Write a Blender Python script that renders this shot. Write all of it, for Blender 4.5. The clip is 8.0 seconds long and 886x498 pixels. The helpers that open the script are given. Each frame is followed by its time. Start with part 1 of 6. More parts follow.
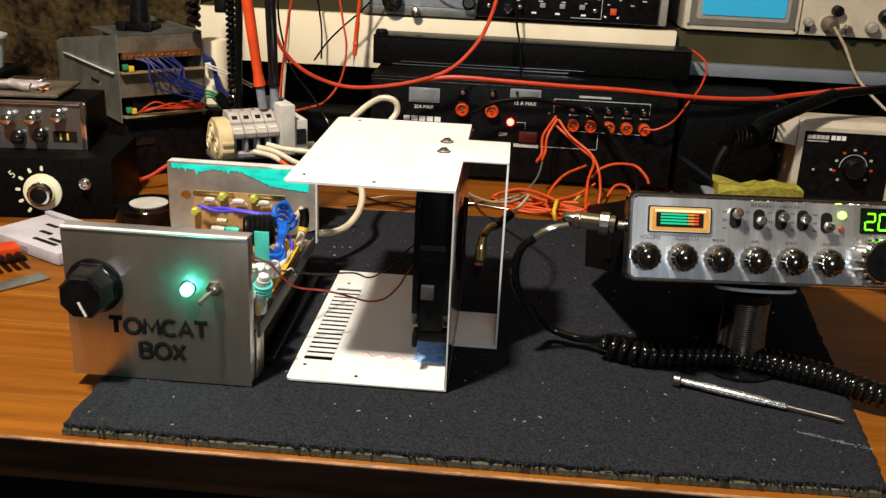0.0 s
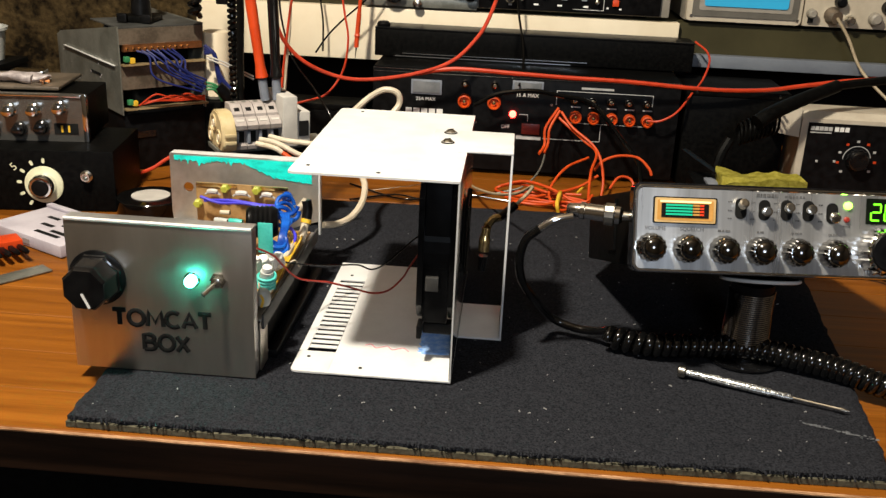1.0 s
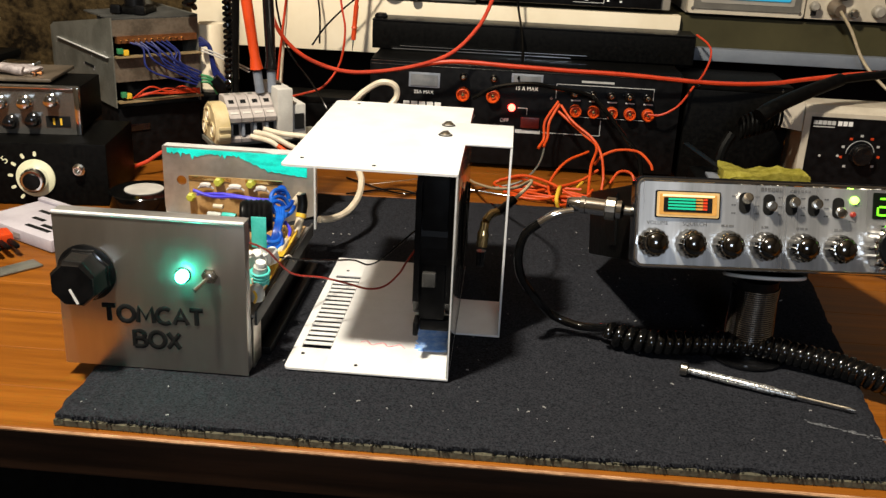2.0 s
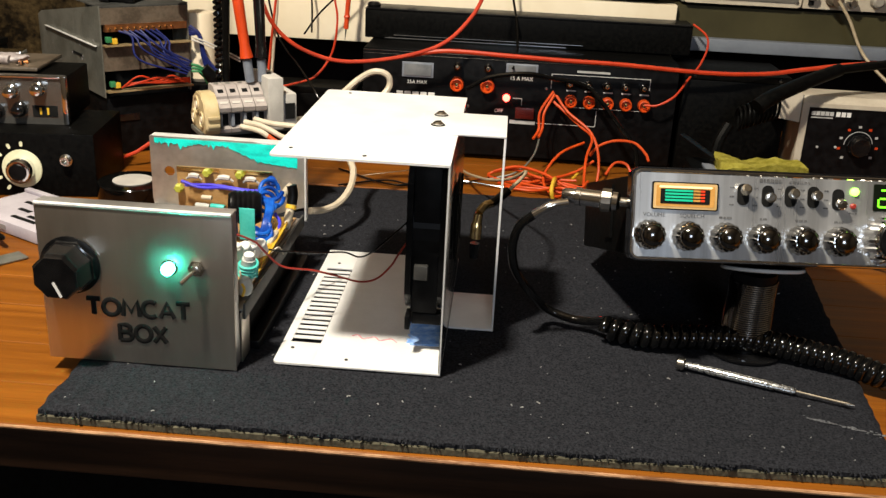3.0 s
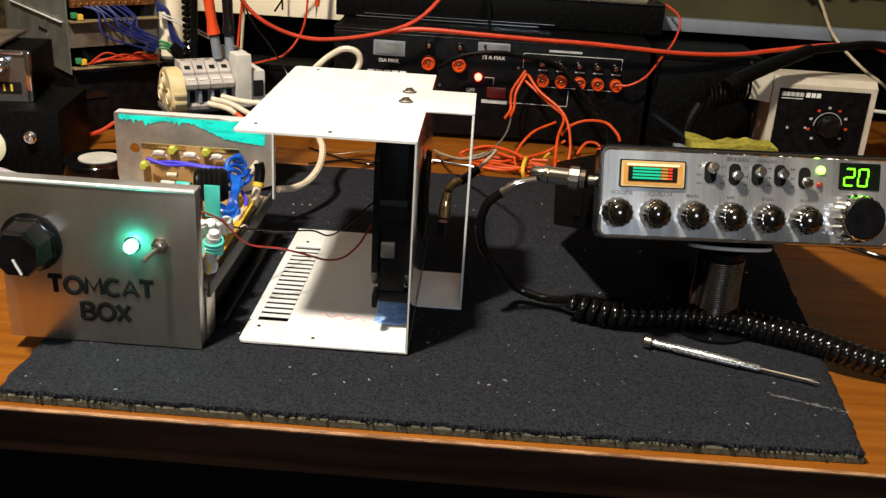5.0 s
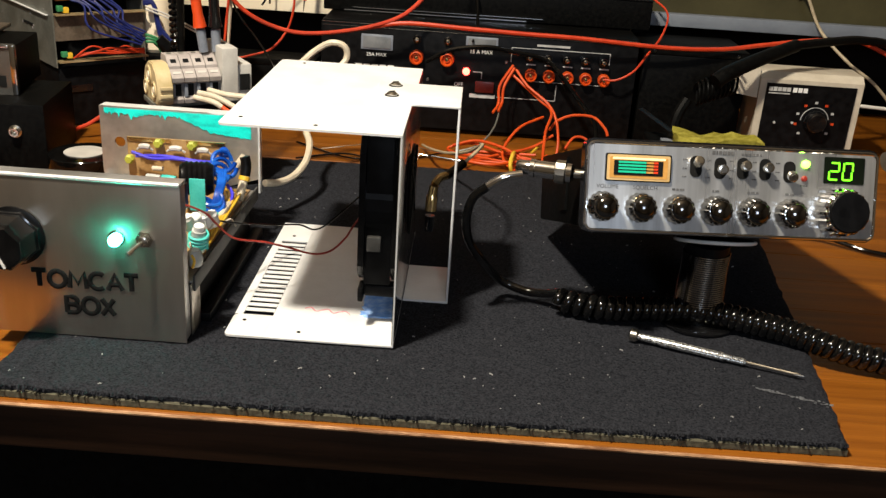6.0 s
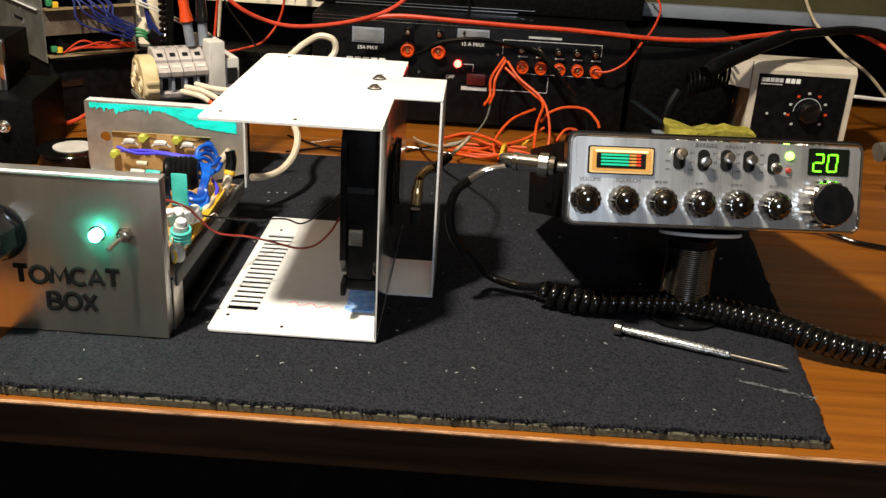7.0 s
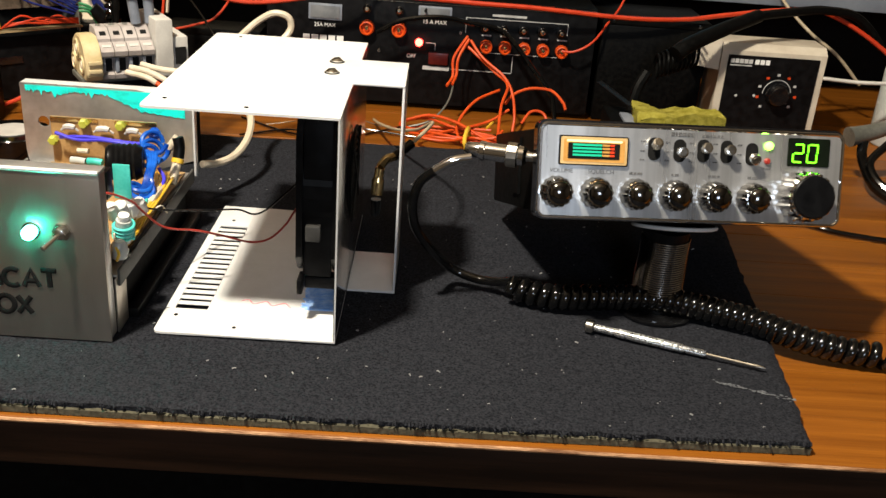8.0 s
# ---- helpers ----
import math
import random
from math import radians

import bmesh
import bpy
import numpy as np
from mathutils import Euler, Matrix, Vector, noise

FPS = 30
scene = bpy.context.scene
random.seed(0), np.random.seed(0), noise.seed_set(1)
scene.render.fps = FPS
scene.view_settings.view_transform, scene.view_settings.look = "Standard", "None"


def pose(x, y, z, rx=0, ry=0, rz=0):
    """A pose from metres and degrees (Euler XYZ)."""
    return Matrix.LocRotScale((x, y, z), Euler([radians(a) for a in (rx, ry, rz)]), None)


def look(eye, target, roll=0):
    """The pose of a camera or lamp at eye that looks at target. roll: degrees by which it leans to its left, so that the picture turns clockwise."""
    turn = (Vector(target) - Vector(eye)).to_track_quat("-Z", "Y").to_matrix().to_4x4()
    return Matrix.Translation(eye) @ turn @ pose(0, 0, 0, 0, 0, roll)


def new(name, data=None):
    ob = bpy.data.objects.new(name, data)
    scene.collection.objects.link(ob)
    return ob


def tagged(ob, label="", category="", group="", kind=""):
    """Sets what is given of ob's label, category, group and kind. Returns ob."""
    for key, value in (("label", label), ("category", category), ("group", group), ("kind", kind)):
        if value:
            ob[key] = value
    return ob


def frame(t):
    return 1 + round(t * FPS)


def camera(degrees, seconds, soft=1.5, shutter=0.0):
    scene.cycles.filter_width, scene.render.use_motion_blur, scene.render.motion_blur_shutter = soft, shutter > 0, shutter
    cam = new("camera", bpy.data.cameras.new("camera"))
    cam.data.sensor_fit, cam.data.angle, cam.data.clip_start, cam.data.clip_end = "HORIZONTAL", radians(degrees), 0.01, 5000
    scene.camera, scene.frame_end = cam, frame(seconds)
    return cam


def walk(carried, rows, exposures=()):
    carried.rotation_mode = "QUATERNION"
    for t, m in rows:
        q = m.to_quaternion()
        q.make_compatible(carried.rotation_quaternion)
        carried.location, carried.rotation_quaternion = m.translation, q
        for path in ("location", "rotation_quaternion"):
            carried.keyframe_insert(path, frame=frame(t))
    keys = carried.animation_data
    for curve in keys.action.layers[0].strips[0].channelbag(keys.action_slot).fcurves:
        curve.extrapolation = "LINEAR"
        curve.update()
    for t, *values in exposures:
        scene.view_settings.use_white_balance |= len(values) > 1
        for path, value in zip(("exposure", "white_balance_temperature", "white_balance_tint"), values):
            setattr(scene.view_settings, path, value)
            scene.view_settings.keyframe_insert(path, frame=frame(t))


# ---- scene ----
cam = camera(50.0, 8.0, soft=1.4, shutter=0.5)
PATH = [
    (0, (0.0315, -0.4977, 0.3207), (-0.0897, 1.3778, -0.3631), 2.65),
    (0.5, (0.0291, -0.4973, 0.3193), (-0.0897, 1.3762, -0.3706), 2.63),
    (1, (0.0284, -0.4964, 0.3180), (-0.0914, 1.3749, -0.3776), 2.59),
    (1.5, (0.0282, -0.4906, 0.3153), (-0.0904, 1.3794, -0.3840), 2.66),
    (3, (0.0297, -0.4710, 0.3085), (-0.0757, 1.3920, -0.4114), 2.86),
    (3.5, (0.0308, -0.4682, 0.3069), (-0.0643, 1.3914, -0.4231), 3.02),
    (4, (0.0363, -0.4691, 0.3062), (-0.0554, 1.3871, -0.4329), 3.00),
    (4.5, (0.0357, -0.4687, 0.3051), (-0.0383, 1.3856, -0.4407), 3.21),
    (6, (0.0387, -0.4683, 0.3035), (0.0058, 1.3819, -0.4554), 3.75),
    (6.5, (0.0450, -0.4669, 0.3023), (0.0091, 1.3815, -0.4607), 3.60),
    (7, (0.0527, -0.4657, 0.3046), (0.0115, 1.3778, -0.4700), 3.38),
    (7.5, (0.0605, -0.4517, 0.3043), (0.0701, 1.3887, -0.4787), 3.92),
    (8, (0.0493, -0.4285, 0.3029), (0.0961, 1.3955, -0.5162), 4.31),
]
walk(cam, [(t, look(eye, target, roll)) for t, eye, target, roll in PATH], [(0, 0.08), (1.5, 0.13), (3.5, 0.16), (4.5, 0.13), (6.5, 0.22), (8, 0.34)])

# ---- light ----
world = bpy.data.worlds.new("room_air")
scene.world = world
world.use_nodes = True
world.node_tree.nodes["Background"].inputs[0].default_value = (0.9, 0.8, 0.65, 1)
world.node_tree.nodes["Background"].inputs[1].default_value = 0.006


def point_lamp(name, where, watts, colour, radius):
    lamp = bpy.data.lights.new(name, "POINT")
    lamp.energy, lamp.color, lamp.shadow_soft_size = watts, colour, radius
    ob = new(name, lamp)
    ob.location = where
    return ob


# the bulb hanging over the bench, to the left of the camera
point_lamp("hanging_bulb", (-0.31, -0.235, 1.08), 95, (1.0, 0.905, 0.745), 0.045)

# cool daylight from the window in the wall behind the camera
day = bpy.data.lights.new("window_daylight", "AREA")
day.shape, day.size, day.size_y, day.energy, day.color = "RECTANGLE", 0.56, 0.66, 14, (0.72, 0.84, 1.0)
new("window_daylight", day).matrix_basis = pose(0.32, -2.62, 1.05, 90)

# ---- materials ----


def mat(name, a, b=None, rough=0.5, metal=0.0, scale=60.0, bump=0.0, stretch=(1, 1, 1), detail=6.0, spread=0.25,
        emit=None, power=0.0, coat=0.0, spec=0.5, blend=(0.35, 0.65)):
    """A procedural surface: two colours mixed by noise at two scales, uneven gloss and fine relief."""
    m = bpy.data.materials.new(name)
    m.use_nodes = True
    n, link = m.node_tree.nodes, m.node_tree.links
    p = n["Principled BSDF"]
    p.inputs["Metallic"].default_value = metal
    p.inputs["Coat Weight"].default_value, p.inputs["Specular IOR Level"].default_value = coat, spec
    b = b or tuple(min(1, c * 0.8) for c in a)
    coord, mp = n.new("ShaderNodeTexCoord"), n.new("ShaderNodeMapping")
    mp.inputs["Scale"].default_value = stretch
    link.new(coord.outputs["Object"], mp.inputs["Vector"])
    big, small = n.new("ShaderNodeTexNoise"), n.new("ShaderNodeTexNoise")
    big.inputs["Scale"].default_value, big.inputs["Detail"].default_value = scale, detail
    small.inputs["Scale"].default_value, small.inputs["Detail"].default_value = scale * 9, 3
    add = n.new("ShaderNodeMath")
    add.operation = "MULTIPLY_ADD"
    add.inputs[1].default_value = spread
    for t in (big, small):
        link.new(mp.outputs["Vector"], t.inputs["Vector"])
    link.new(small.outputs["Fac"], add.inputs[0])
    link.new(big.outputs["Fac"], add.inputs[2])
    ramp = n.new("ShaderNodeValToRGB")
    ramp.color_ramp.elements[0].position, ramp.color_ramp.elements[1].position = blend[0] + spread / 2, blend[1] + spread / 2
    ramp.color_ramp.elements[0].color, ramp.color_ramp.elements[1].color = (*a, 1), (*b, 1)
    link.new(add.outputs[0], ramp.inputs["Fac"])
    link.new(ramp.outputs["Color"], p.inputs["Base Color"])
    rr = n.new("ShaderNodeMapRange")
    rr.inputs["To Min"].default_value, rr.inputs["To Max"].default_value = max(0.02, rough * 0.8), min(1, rough * 1.25)
    link.new(add.outputs[0], rr.inputs["Value"])
    link.new(rr.outputs["Result"], p.inputs["Roughness"])
    if bump:
        bp = n.new("ShaderNodeBump")
        bp.inputs["Strength"].default_value, bp.inputs["Distance"].default_value = 1.0, bump
        link.new(add.outputs[0], bp.inputs["Height"])
        link.new(bp.outputs["Normal"], p.inputs["Normal"])
    if emit:
        p.inputs["Emission Color"].default_value = (*emit, 1)
        p.inputs["Emission Strength"].default_value = power
    return m


WOOD = mat("oiled_wood", (0.120, 0.034, 0.0030), (0.270, 0.090, 0.0085), 0.40, scale=15, stretch=(0.22, 6, 6), bump=0.0003, spread=0.35, spec=0.2, blend=(0.22, 0.76))
nodes, links = WOOD.node_tree.nodes, WOOD.node_tree.links
own, span, tone = nodes.new("ShaderNodeObjectInfo"), nodes.new("ShaderNodeMapRange"), nodes.new("ShaderNodeHueSaturation")
span.inputs["To Min"].default_value, span.inputs["To Max"].default_value = 0.82, 1.12
links.new(own.outputs["Random"], span.inputs["Value"])
links.new(span.outputs["Result"], tone.inputs["Value"])
ramp = next(n for n in nodes if n.type == "VALTORGB")
links.new(ramp.outputs["Color"], tone.inputs["Color"])
links.new(tone.outputs["Color"], nodes["Principled BSDF"].inputs["Base Color"])
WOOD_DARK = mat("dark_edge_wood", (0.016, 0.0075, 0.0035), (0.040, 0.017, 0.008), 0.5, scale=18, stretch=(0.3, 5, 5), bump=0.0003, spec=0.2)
CARPET = mat("blue_black_carpet", (0.0054, 0.0058, 0.0074), (0.0315, 0.0333, 0.0405), 1.0, scale=760, bump=0.0004, spread=0.7, spec=0.05, blend=(0.30, 0.76))
CARPET_EDGE = mat("carpet_backing", (0.050, 0.046, 0.028), (0.10, 0.092, 0.06), 0.95, scale=300, bump=0.0006)
LINT = mat("pale_lint", (0.20, 0.20, 0.20), (0.38, 0.37, 0.36), 0.9, scale=300)
ALU = mat("brushed_aluminium", (0.52, 0.465, 0.40), (0.68, 0.62, 0.545), 0.31, 0.96, scale=6, stretch=(3, 1, 0.6), bump=0.00002, spread=0.2)
BARE_ALU = mat("bare_rolled_aluminium", (0.50, 0.49, 0.47), (0.64, 0.63, 0.61), 0.16, 0.97, scale=30, stretch=(1, 3, 0.4), bump=0.00003, spread=0.3)
ALU_BACK = mat("stained_aluminium", (0.44, 0.43, 0.415), (0.66, 0.65, 0.635), 0.32, 0.8, scale=24, bump=0.00005)
WHITE_ALU = mat("satin_white_aluminium", (0.80, 0.80, 0.80), (0.88, 0.88, 0.88), 0.38, 0.25, scale=40, bump=0.00004)
EDGE_ALU = mat("cut_aluminium_edge", (0.75, 0.75, 0.74), (0.85, 0.85, 0.84), 0.35, 0.35, scale=90)
STEEL = mat("galvanised_steel", (0.165, 0.168, 0.145), (0.27, 0.272, 0.24), 0.34, 0.55, scale=35, bump=0.00008, spread=0.4)
SMOKED = mat("smoked_chrome", (0.10, 0.10, 0.105), (0.20, 0.195, 0.19), 0.09, 1.0, scale=70)
CHROME_DARK = mat("dull_chrome", (0.24, 0.24, 0.235), (0.38, 0.375, 0.365), 0.11, 1.0, scale=60)
CHROME = mat("chrome", (0.78, 0.78, 0.78), (0.86, 0.86, 0.86), 0.1, 1.0, scale=50)
SILVER = mat("silver_face", (0.37, 0.368, 0.365), (0.62, 0.618, 0.615), 0.27, 0.72, scale=16, stretch=(4, 1, 0.2), bump=0.00002, spread=0.15)
NICKEL = mat("nickel_plate", (0.6, 0.57, 0.5), (0.75, 0.72, 0.65), 0.22, 1.0, scale=120)
GOLD = mat("gilt_brass", (0.75, 0.55, 0.25), (0.85, 0.66, 0.35), 0.22, 1.0, scale=120)
SOLDER = mat("solder_wire", (0.34, 0.34, 0.345), (0.50, 0.50, 0.505), 0.10, 1.0, scale=200)
BLACK = mat("black_plastic", (0.0020, 0.0020, 0.0022), (0.005, 0.005, 0.0055), 0.36, scale=120, bump=0.00005, spec=0.15)
BLACK_GLOSS = mat("glossy_black_plastic", (0.003, 0.003, 0.0035), (0.007, 0.007, 0.0075), 0.16, scale=90, coat=0.5, spec=0.5)
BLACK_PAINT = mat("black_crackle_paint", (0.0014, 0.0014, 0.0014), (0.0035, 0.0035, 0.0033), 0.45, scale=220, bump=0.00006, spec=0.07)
CORD = mat("glossy_cord_rubber", (0.0022, 0.0022, 0.0022), (0.004, 0.004, 0.004), 0.11, scale=150, spec=0.7)
RUBBER = mat("black_rubber", (0.0018, 0.0018, 0.0018), (0.0035, 0.0035, 0.0035), 0.10, scale=150, spec=0.35)
CREAM = mat("cream_board", (0.74, 0.64, 0.47), (0.82, 0.73, 0.56), 0.6, scale=9, bump=0.0002)
# shelf colours: olive carries the oscilloscope's shade, pale blue the bluish light in front
SHADED_OLIVE = mat("shaded_olive_board", (0.034, 0.029, 0.0095), (0.050, 0.043, 0.016), 0.6, scale=12, bump=0.0002, spec=0.3)
LIT_BLUE = mat("lit_blue_rail", (0.12, 0.135, 0.165), (0.155, 0.175, 0.205), 0.5, scale=20)
BEIGE = mat("beige_plastic", (0.47, 0.41, 0.32), (0.56, 0.50, 0.40), 0.45, scale=40, bump=0.00005)
IVORY = mat("ivory_plastic", (0.47, 0.37, 0.19), (0.57, 0.46, 0.27), 0.4, scale=60)
GREY = mat("grey_plastic", (0.24, 0.22, 0.22), (0.32, 0.30, 0.295), 0.45, scale=60, bump=0.00005)
LIGHT_GREY = mat("light_grey_plastic", (0.44, 0.42, 0.39), (0.54, 0.52, 0.48), 0.45, scale=60)
SLATE = mat("slate_plastic", (0.16, 0.18, 0.22), (0.23, 0.25, 0.29), 0.4, scale=70)
WHITE = mat("white_ink", (0.75, 0.75, 0.73), (0.82, 0.82, 0.8), 0.5, scale=80)
DULL_WHITE = mat("worn_white_ink", (0.35, 0.35, 0.34), (0.5, 0.5, 0.49), 0.5, scale=80)
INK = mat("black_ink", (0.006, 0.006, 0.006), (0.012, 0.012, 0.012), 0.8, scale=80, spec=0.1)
PINK_INK = mat("faded_red_ink", (0.75, 0.25, 0.3), (0.85, 0.45, 0.48), 0.5, scale=200)
BLUE_GLINT = mat("bluish_glint", (0.16, 0.36, 0.80), (0.40, 0.58, 0.88), 0.45, scale=200)
RED_WIRE = mat("red_wire", (0.44, 0.030, 0.006), (0.54, 0.044, 0.009), 0.42, scale=90)
ORANGE_WIRE = mat("orange_red_wire", (0.50, 0.050, 0.005), (0.62, 0.075, 0.008), 0.45, scale=90, spec=0.35)
DARK_RED = mat("dark_red_wire", (0.25, 0.02, 0.012), (0.35, 0.03, 0.02), 0.35, scale=90)
RED_PLASTIC = mat("red_plastic", (0.52, 0.045, 0.006), (0.62, 0.062, 0.010), 0.38, scale=60)
CREAM_WIRE = mat("cream_cable", (0.50, 0.43, 0.32), (0.62, 0.54, 0.42), 0.4, scale=90)
BLUE_WIRE = mat("blue_wire", (0.008, 0.012, 0.075), (0.014, 0.022, 0.13), 0.4, scale=90, spec=0.3)
BLUE_CAP = mat("blue_enamel", (0.004, 0.045, 0.30), (0.010, 0.11, 0.52), 0.2, scale=90)
VIOLET_WIRE = mat("violet_wire", (0.04, 0.03, 0.5), (0.07, 0.06, 0.65), 0.3, scale=90)
YELLOW_WIRE = mat("yellow_wire", (0.65, 0.38, 0.02), (0.75, 0.48, 0.05), 0.3, scale=90)
TEAL = mat("teal_enamel", (0.04, 0.45, 0.39), (0.10, 0.62, 0.55), 0.3, scale=60)
CYAN_FILM = mat("cyan_film", (0.01, 0.52, 0.47), (0.01, 0.86, 0.78), 0.3, scale=60, stretch=(1, 1, 3), bump=0.0002, blend=(0.30, 0.55))
PCB = mat("tan_circuit_board", (0.30, 0.17, 0.06), (0.42, 0.26, 0.11), 0.4, scale=60, spread=0.5)
GREEN_PCB = mat("green_circuit_board", (0.02, 0.16, 0.06), (0.05, 0.25, 0.1), 0.4, scale=80)
COPPER = mat("copper_strip", (0.55, 0.22, 0.08), (0.7, 0.32, 0.14), 0.3, 0.9, scale=80)
WALL_STONE = mat("mottled_brown_plaster", (0.005, 0.003, 0.001), (0.085, 0.057, 0.024), 0.9, scale=13, bump=0.006, spread=0.5, spec=0.1, blend=(0.36, 0.72))
ROOM_WALL = mat("room_paint", (0.135, 0.102, 0.068), (0.165, 0.128, 0.088), 0.8, scale=3, bump=0.0006)
ROOM_FLOOR = mat("dark_floor", (0.03, 0.025, 0.02), (0.06, 0.05, 0.04), 0.7, scale=5)
SPONGE = mat("dry_yellow_sponge", (0.20, 0.175, 0.02), (0.36, 0.32, 0.06), 0.95, scale=160, bump=0.0012, spread=0.6, spec=0.1)
FROST = mat("cloudy_plastic", (0.42, 0.44, 0.42), (0.52, 0.53, 0.5), 0.25, scale=40)
DIAL = mat("ivory_dial", (0.62, 0.62, 0.42), (0.72, 0.72, 0.52), 0.4, scale=60)
PAPER = mat("lavender_white_plastic", (0.40, 0.37, 0.42), (0.50, 0.47, 0.52), 0.5, scale=30, bump=0.00005)
LED_TEAL = mat("lit_green_led", (0.3, 1, 0.8), emit=(0.030, 1.0, 0.70), power=130, scale=90)
LED_RED = mat("lit_red_led", (1, 0.1, 0.05), emit=(1.0, 0.03, 0.02), power=26, scale=90)
LED_LIME = mat("lit_lime_led", (0.5, 1, 0.2), emit=(0.35, 1.0, 0.05), power=7, scale=90)
DIGIT = mat("lit_green_digit", (0.1, 0.5, 0.02), emit=(0.16, 1.0, 0.01), power=2.2, scale=90)
GLASS_DARK = mat("dark_display_glass", (0.004, 0.006, 0.004), (0.006, 0.01, 0.006), 0.12, scale=90)
METER_GLOW = mat("backlit_amber_meter", (0.45, 0.24, 0.06), (0.3, 0.15, 0.03), emit=(1.0, 0.42, 0.06), power=0.30, scale=60)
METER_CREAM = mat("backlit_cream_strip", (0.6, 0.5, 0.3), emit=(1.0, 0.72, 0.30), power=1.1, scale=60)
METER_GILT = mat("backlit_gilt_frame", (0.55, 0.36, 0.14), (0.68, 0.48, 0.22), 0.3, 0.5, emit=(1.0, 0.55, 0.16), power=0.22, scale=80)
METER_GREEN = mat("backlit_green_scale", (0.0, 0.2, 0.1), emit=(0.0, 0.50, 0.26), power=0.9, scale=60)
METER_RED = mat("backlit_red_scale", (0.5, 0.02, 0), emit=(0.9, 0.05, 0.0), power=0.6, scale=60)
FACE_DARK = mat("dark_chromed_face", (0.16, 0.155, 0.145), (0.24, 0.235, 0.22), 0.22, 0.75, scale=18, stretch=(1, 1, 0.5), spread=0.3)
SCUFF = mat("pale_scuff", (0.08, 0.085, 0.095), (0.14, 0.145, 0.155), 0.9, scale=300)
METER_GLASS = mat("smoky_meter_glass", (0.13, 0.14, 0.15), (0.19, 0.20, 0.21), 0.15, scale=60)
KNURL = mat("bright_knurled_steel", (0.42, 0.42, 0.41), (0.90, 0.90, 0.89), 0.24, 0.95, scale=420, bump=0.0002, spread=0.6)
OLD_CREAM = mat("dirty_cream_cable", (0.34, 0.27, 0.17), (0.44, 0.36, 0.24), 0.45, scale=120)
LIME = mat("greenish_yellow_plastic", (0.34, 0.36, 0.03), (0.45, 0.46, 0.07), 0.35, scale=90)
WARM_GREY = mat("warm_grey_plastic", (0.30, 0.265, 0.25), (0.40, 0.36, 0.34), 0.45, scale=70, bump=0.00006)
DARK_STEEL = mat("dull_dark_steel", (0.05, 0.052, 0.050), (0.10, 0.102, 0.097), 0.45, 0.4, scale=40, bump=0.0001, spread=0.4)
CRUMPLED = mat("dull_pink_wrapping", (0.22, 0.19, 0.19), (0.46, 0.41, 0.40), 0.35, scale=120, bump=0.0006, spread=0.5)
WORN = mat("bare_worn_wood", (0.16, 0.065, 0.022), (0.48, 0.27, 0.14), 0.5, scale=60, stretch=(0.4, 3, 3), spread=0.5)
SWITCH_RED = mat("dark_smoked_red", (0.05, 0.004, 0.003), (0.08, 0.007, 0.005), 0.3, scale=60)
SMOKE_GREY = mat("dull_dark_grey_plastic", (0.035, 0.034, 0.032), (0.06, 0.058, 0.055), 0.5, scale=90)
LEGEND_INK = mat("worn_grey_print", (0.06, 0.06, 0.062), (0.13, 0.13, 0.132), 0.6, scale=300, spread=0.5)
TRAY = mat("dull_brass_sheet", (0.36, 0.25, 0.12), (0.52, 0.40, 0.22), 0.35, 0.5, scale=70)
RUSTY = mat("brownish_steel", (0.12, 0.095, 0.07), (0.22, 0.175, 0.13), 0.36, 0.5, scale=40, bump=0.0001, spread=0.5)
SCOPE_DARK = mat("instrument_dark_grey", (0.09, 0.084, 0.07), (0.13, 0.12, 0.10), 0.45, scale=30)
SCREEN = mat("lit_blue_screen", (0.02, 0.2, 0.3), emit=(0.01, 0.32, 0.56), power=0.58, scale=4)
SCOPE_GREY = mat("instrument_grey", (0.24, 0.22, 0.185), (0.30, 0.275, 0.235), 0.45, scale=30)
SCOPE_LIGHT = mat("instrument_light_grey", (0.44, 0.385, 0.295), (0.53, 0.47, 0.37), 0.45, scale=30)

# ---- mesh helpers ----


def box(bm, x0, x1, y0, y1, z0, z1, bevel=0.0, seg=2):
    r = bmesh.ops.create_cube(bm, size=1)
    v = r["verts"]
    for q in v:
        q.co = Vector(((x0 + x1) / 2 + q.co.x * (x1 - x0), (y0 + y1) / 2 + q.co.y * (y1 - y0), (z0 + z1) / 2 + q.co.z * (z1 - z0)))
    if bevel:
        edges = list({e for q in v for e in q.link_edges})
        bmesh.ops.bevel(bm, geom=edges, offset=bevel, segments=seg, profile=0.6, affect="EDGES")
    return bm


def B(*a, bevel=0.0, seg=2):
    return box(bmesh.new(), *a, bevel=bevel, seg=seg)


def lathe(bm, profile, seg=24, m=Matrix(), flute=0, depth=0.0):
    """Turn (radius, height) pairs round z, then place them by m. flute: ribs round the rim."""
    rings = []
    for r, h in profile:
        ring = []
        for i in range(seg):
            a = 2 * math.pi * i / seg
            k = r * (1 - (depth if flute and (i * flute * 2 // seg) % 2 else 0))
            ring.append(bm.verts.new(m @ Vector((k * math.cos(a), k * math.sin(a), h))))
        rings.append(ring)
    for a, b in zip(rings, rings[1:]):
        for i in range(seg):
            bm.faces.new((a[i], a[(i + 1) % seg], b[(i + 1) % seg], b[i]))
    bm.faces.new(rings[0][::-1])
    bm.faces.new(rings[-1])
    return bm


def L(profile, seg=24, m=Matrix(), flute=0, depth=0.0):
    return lathe(bmesh.new(), profile, seg, m, flute, depth)


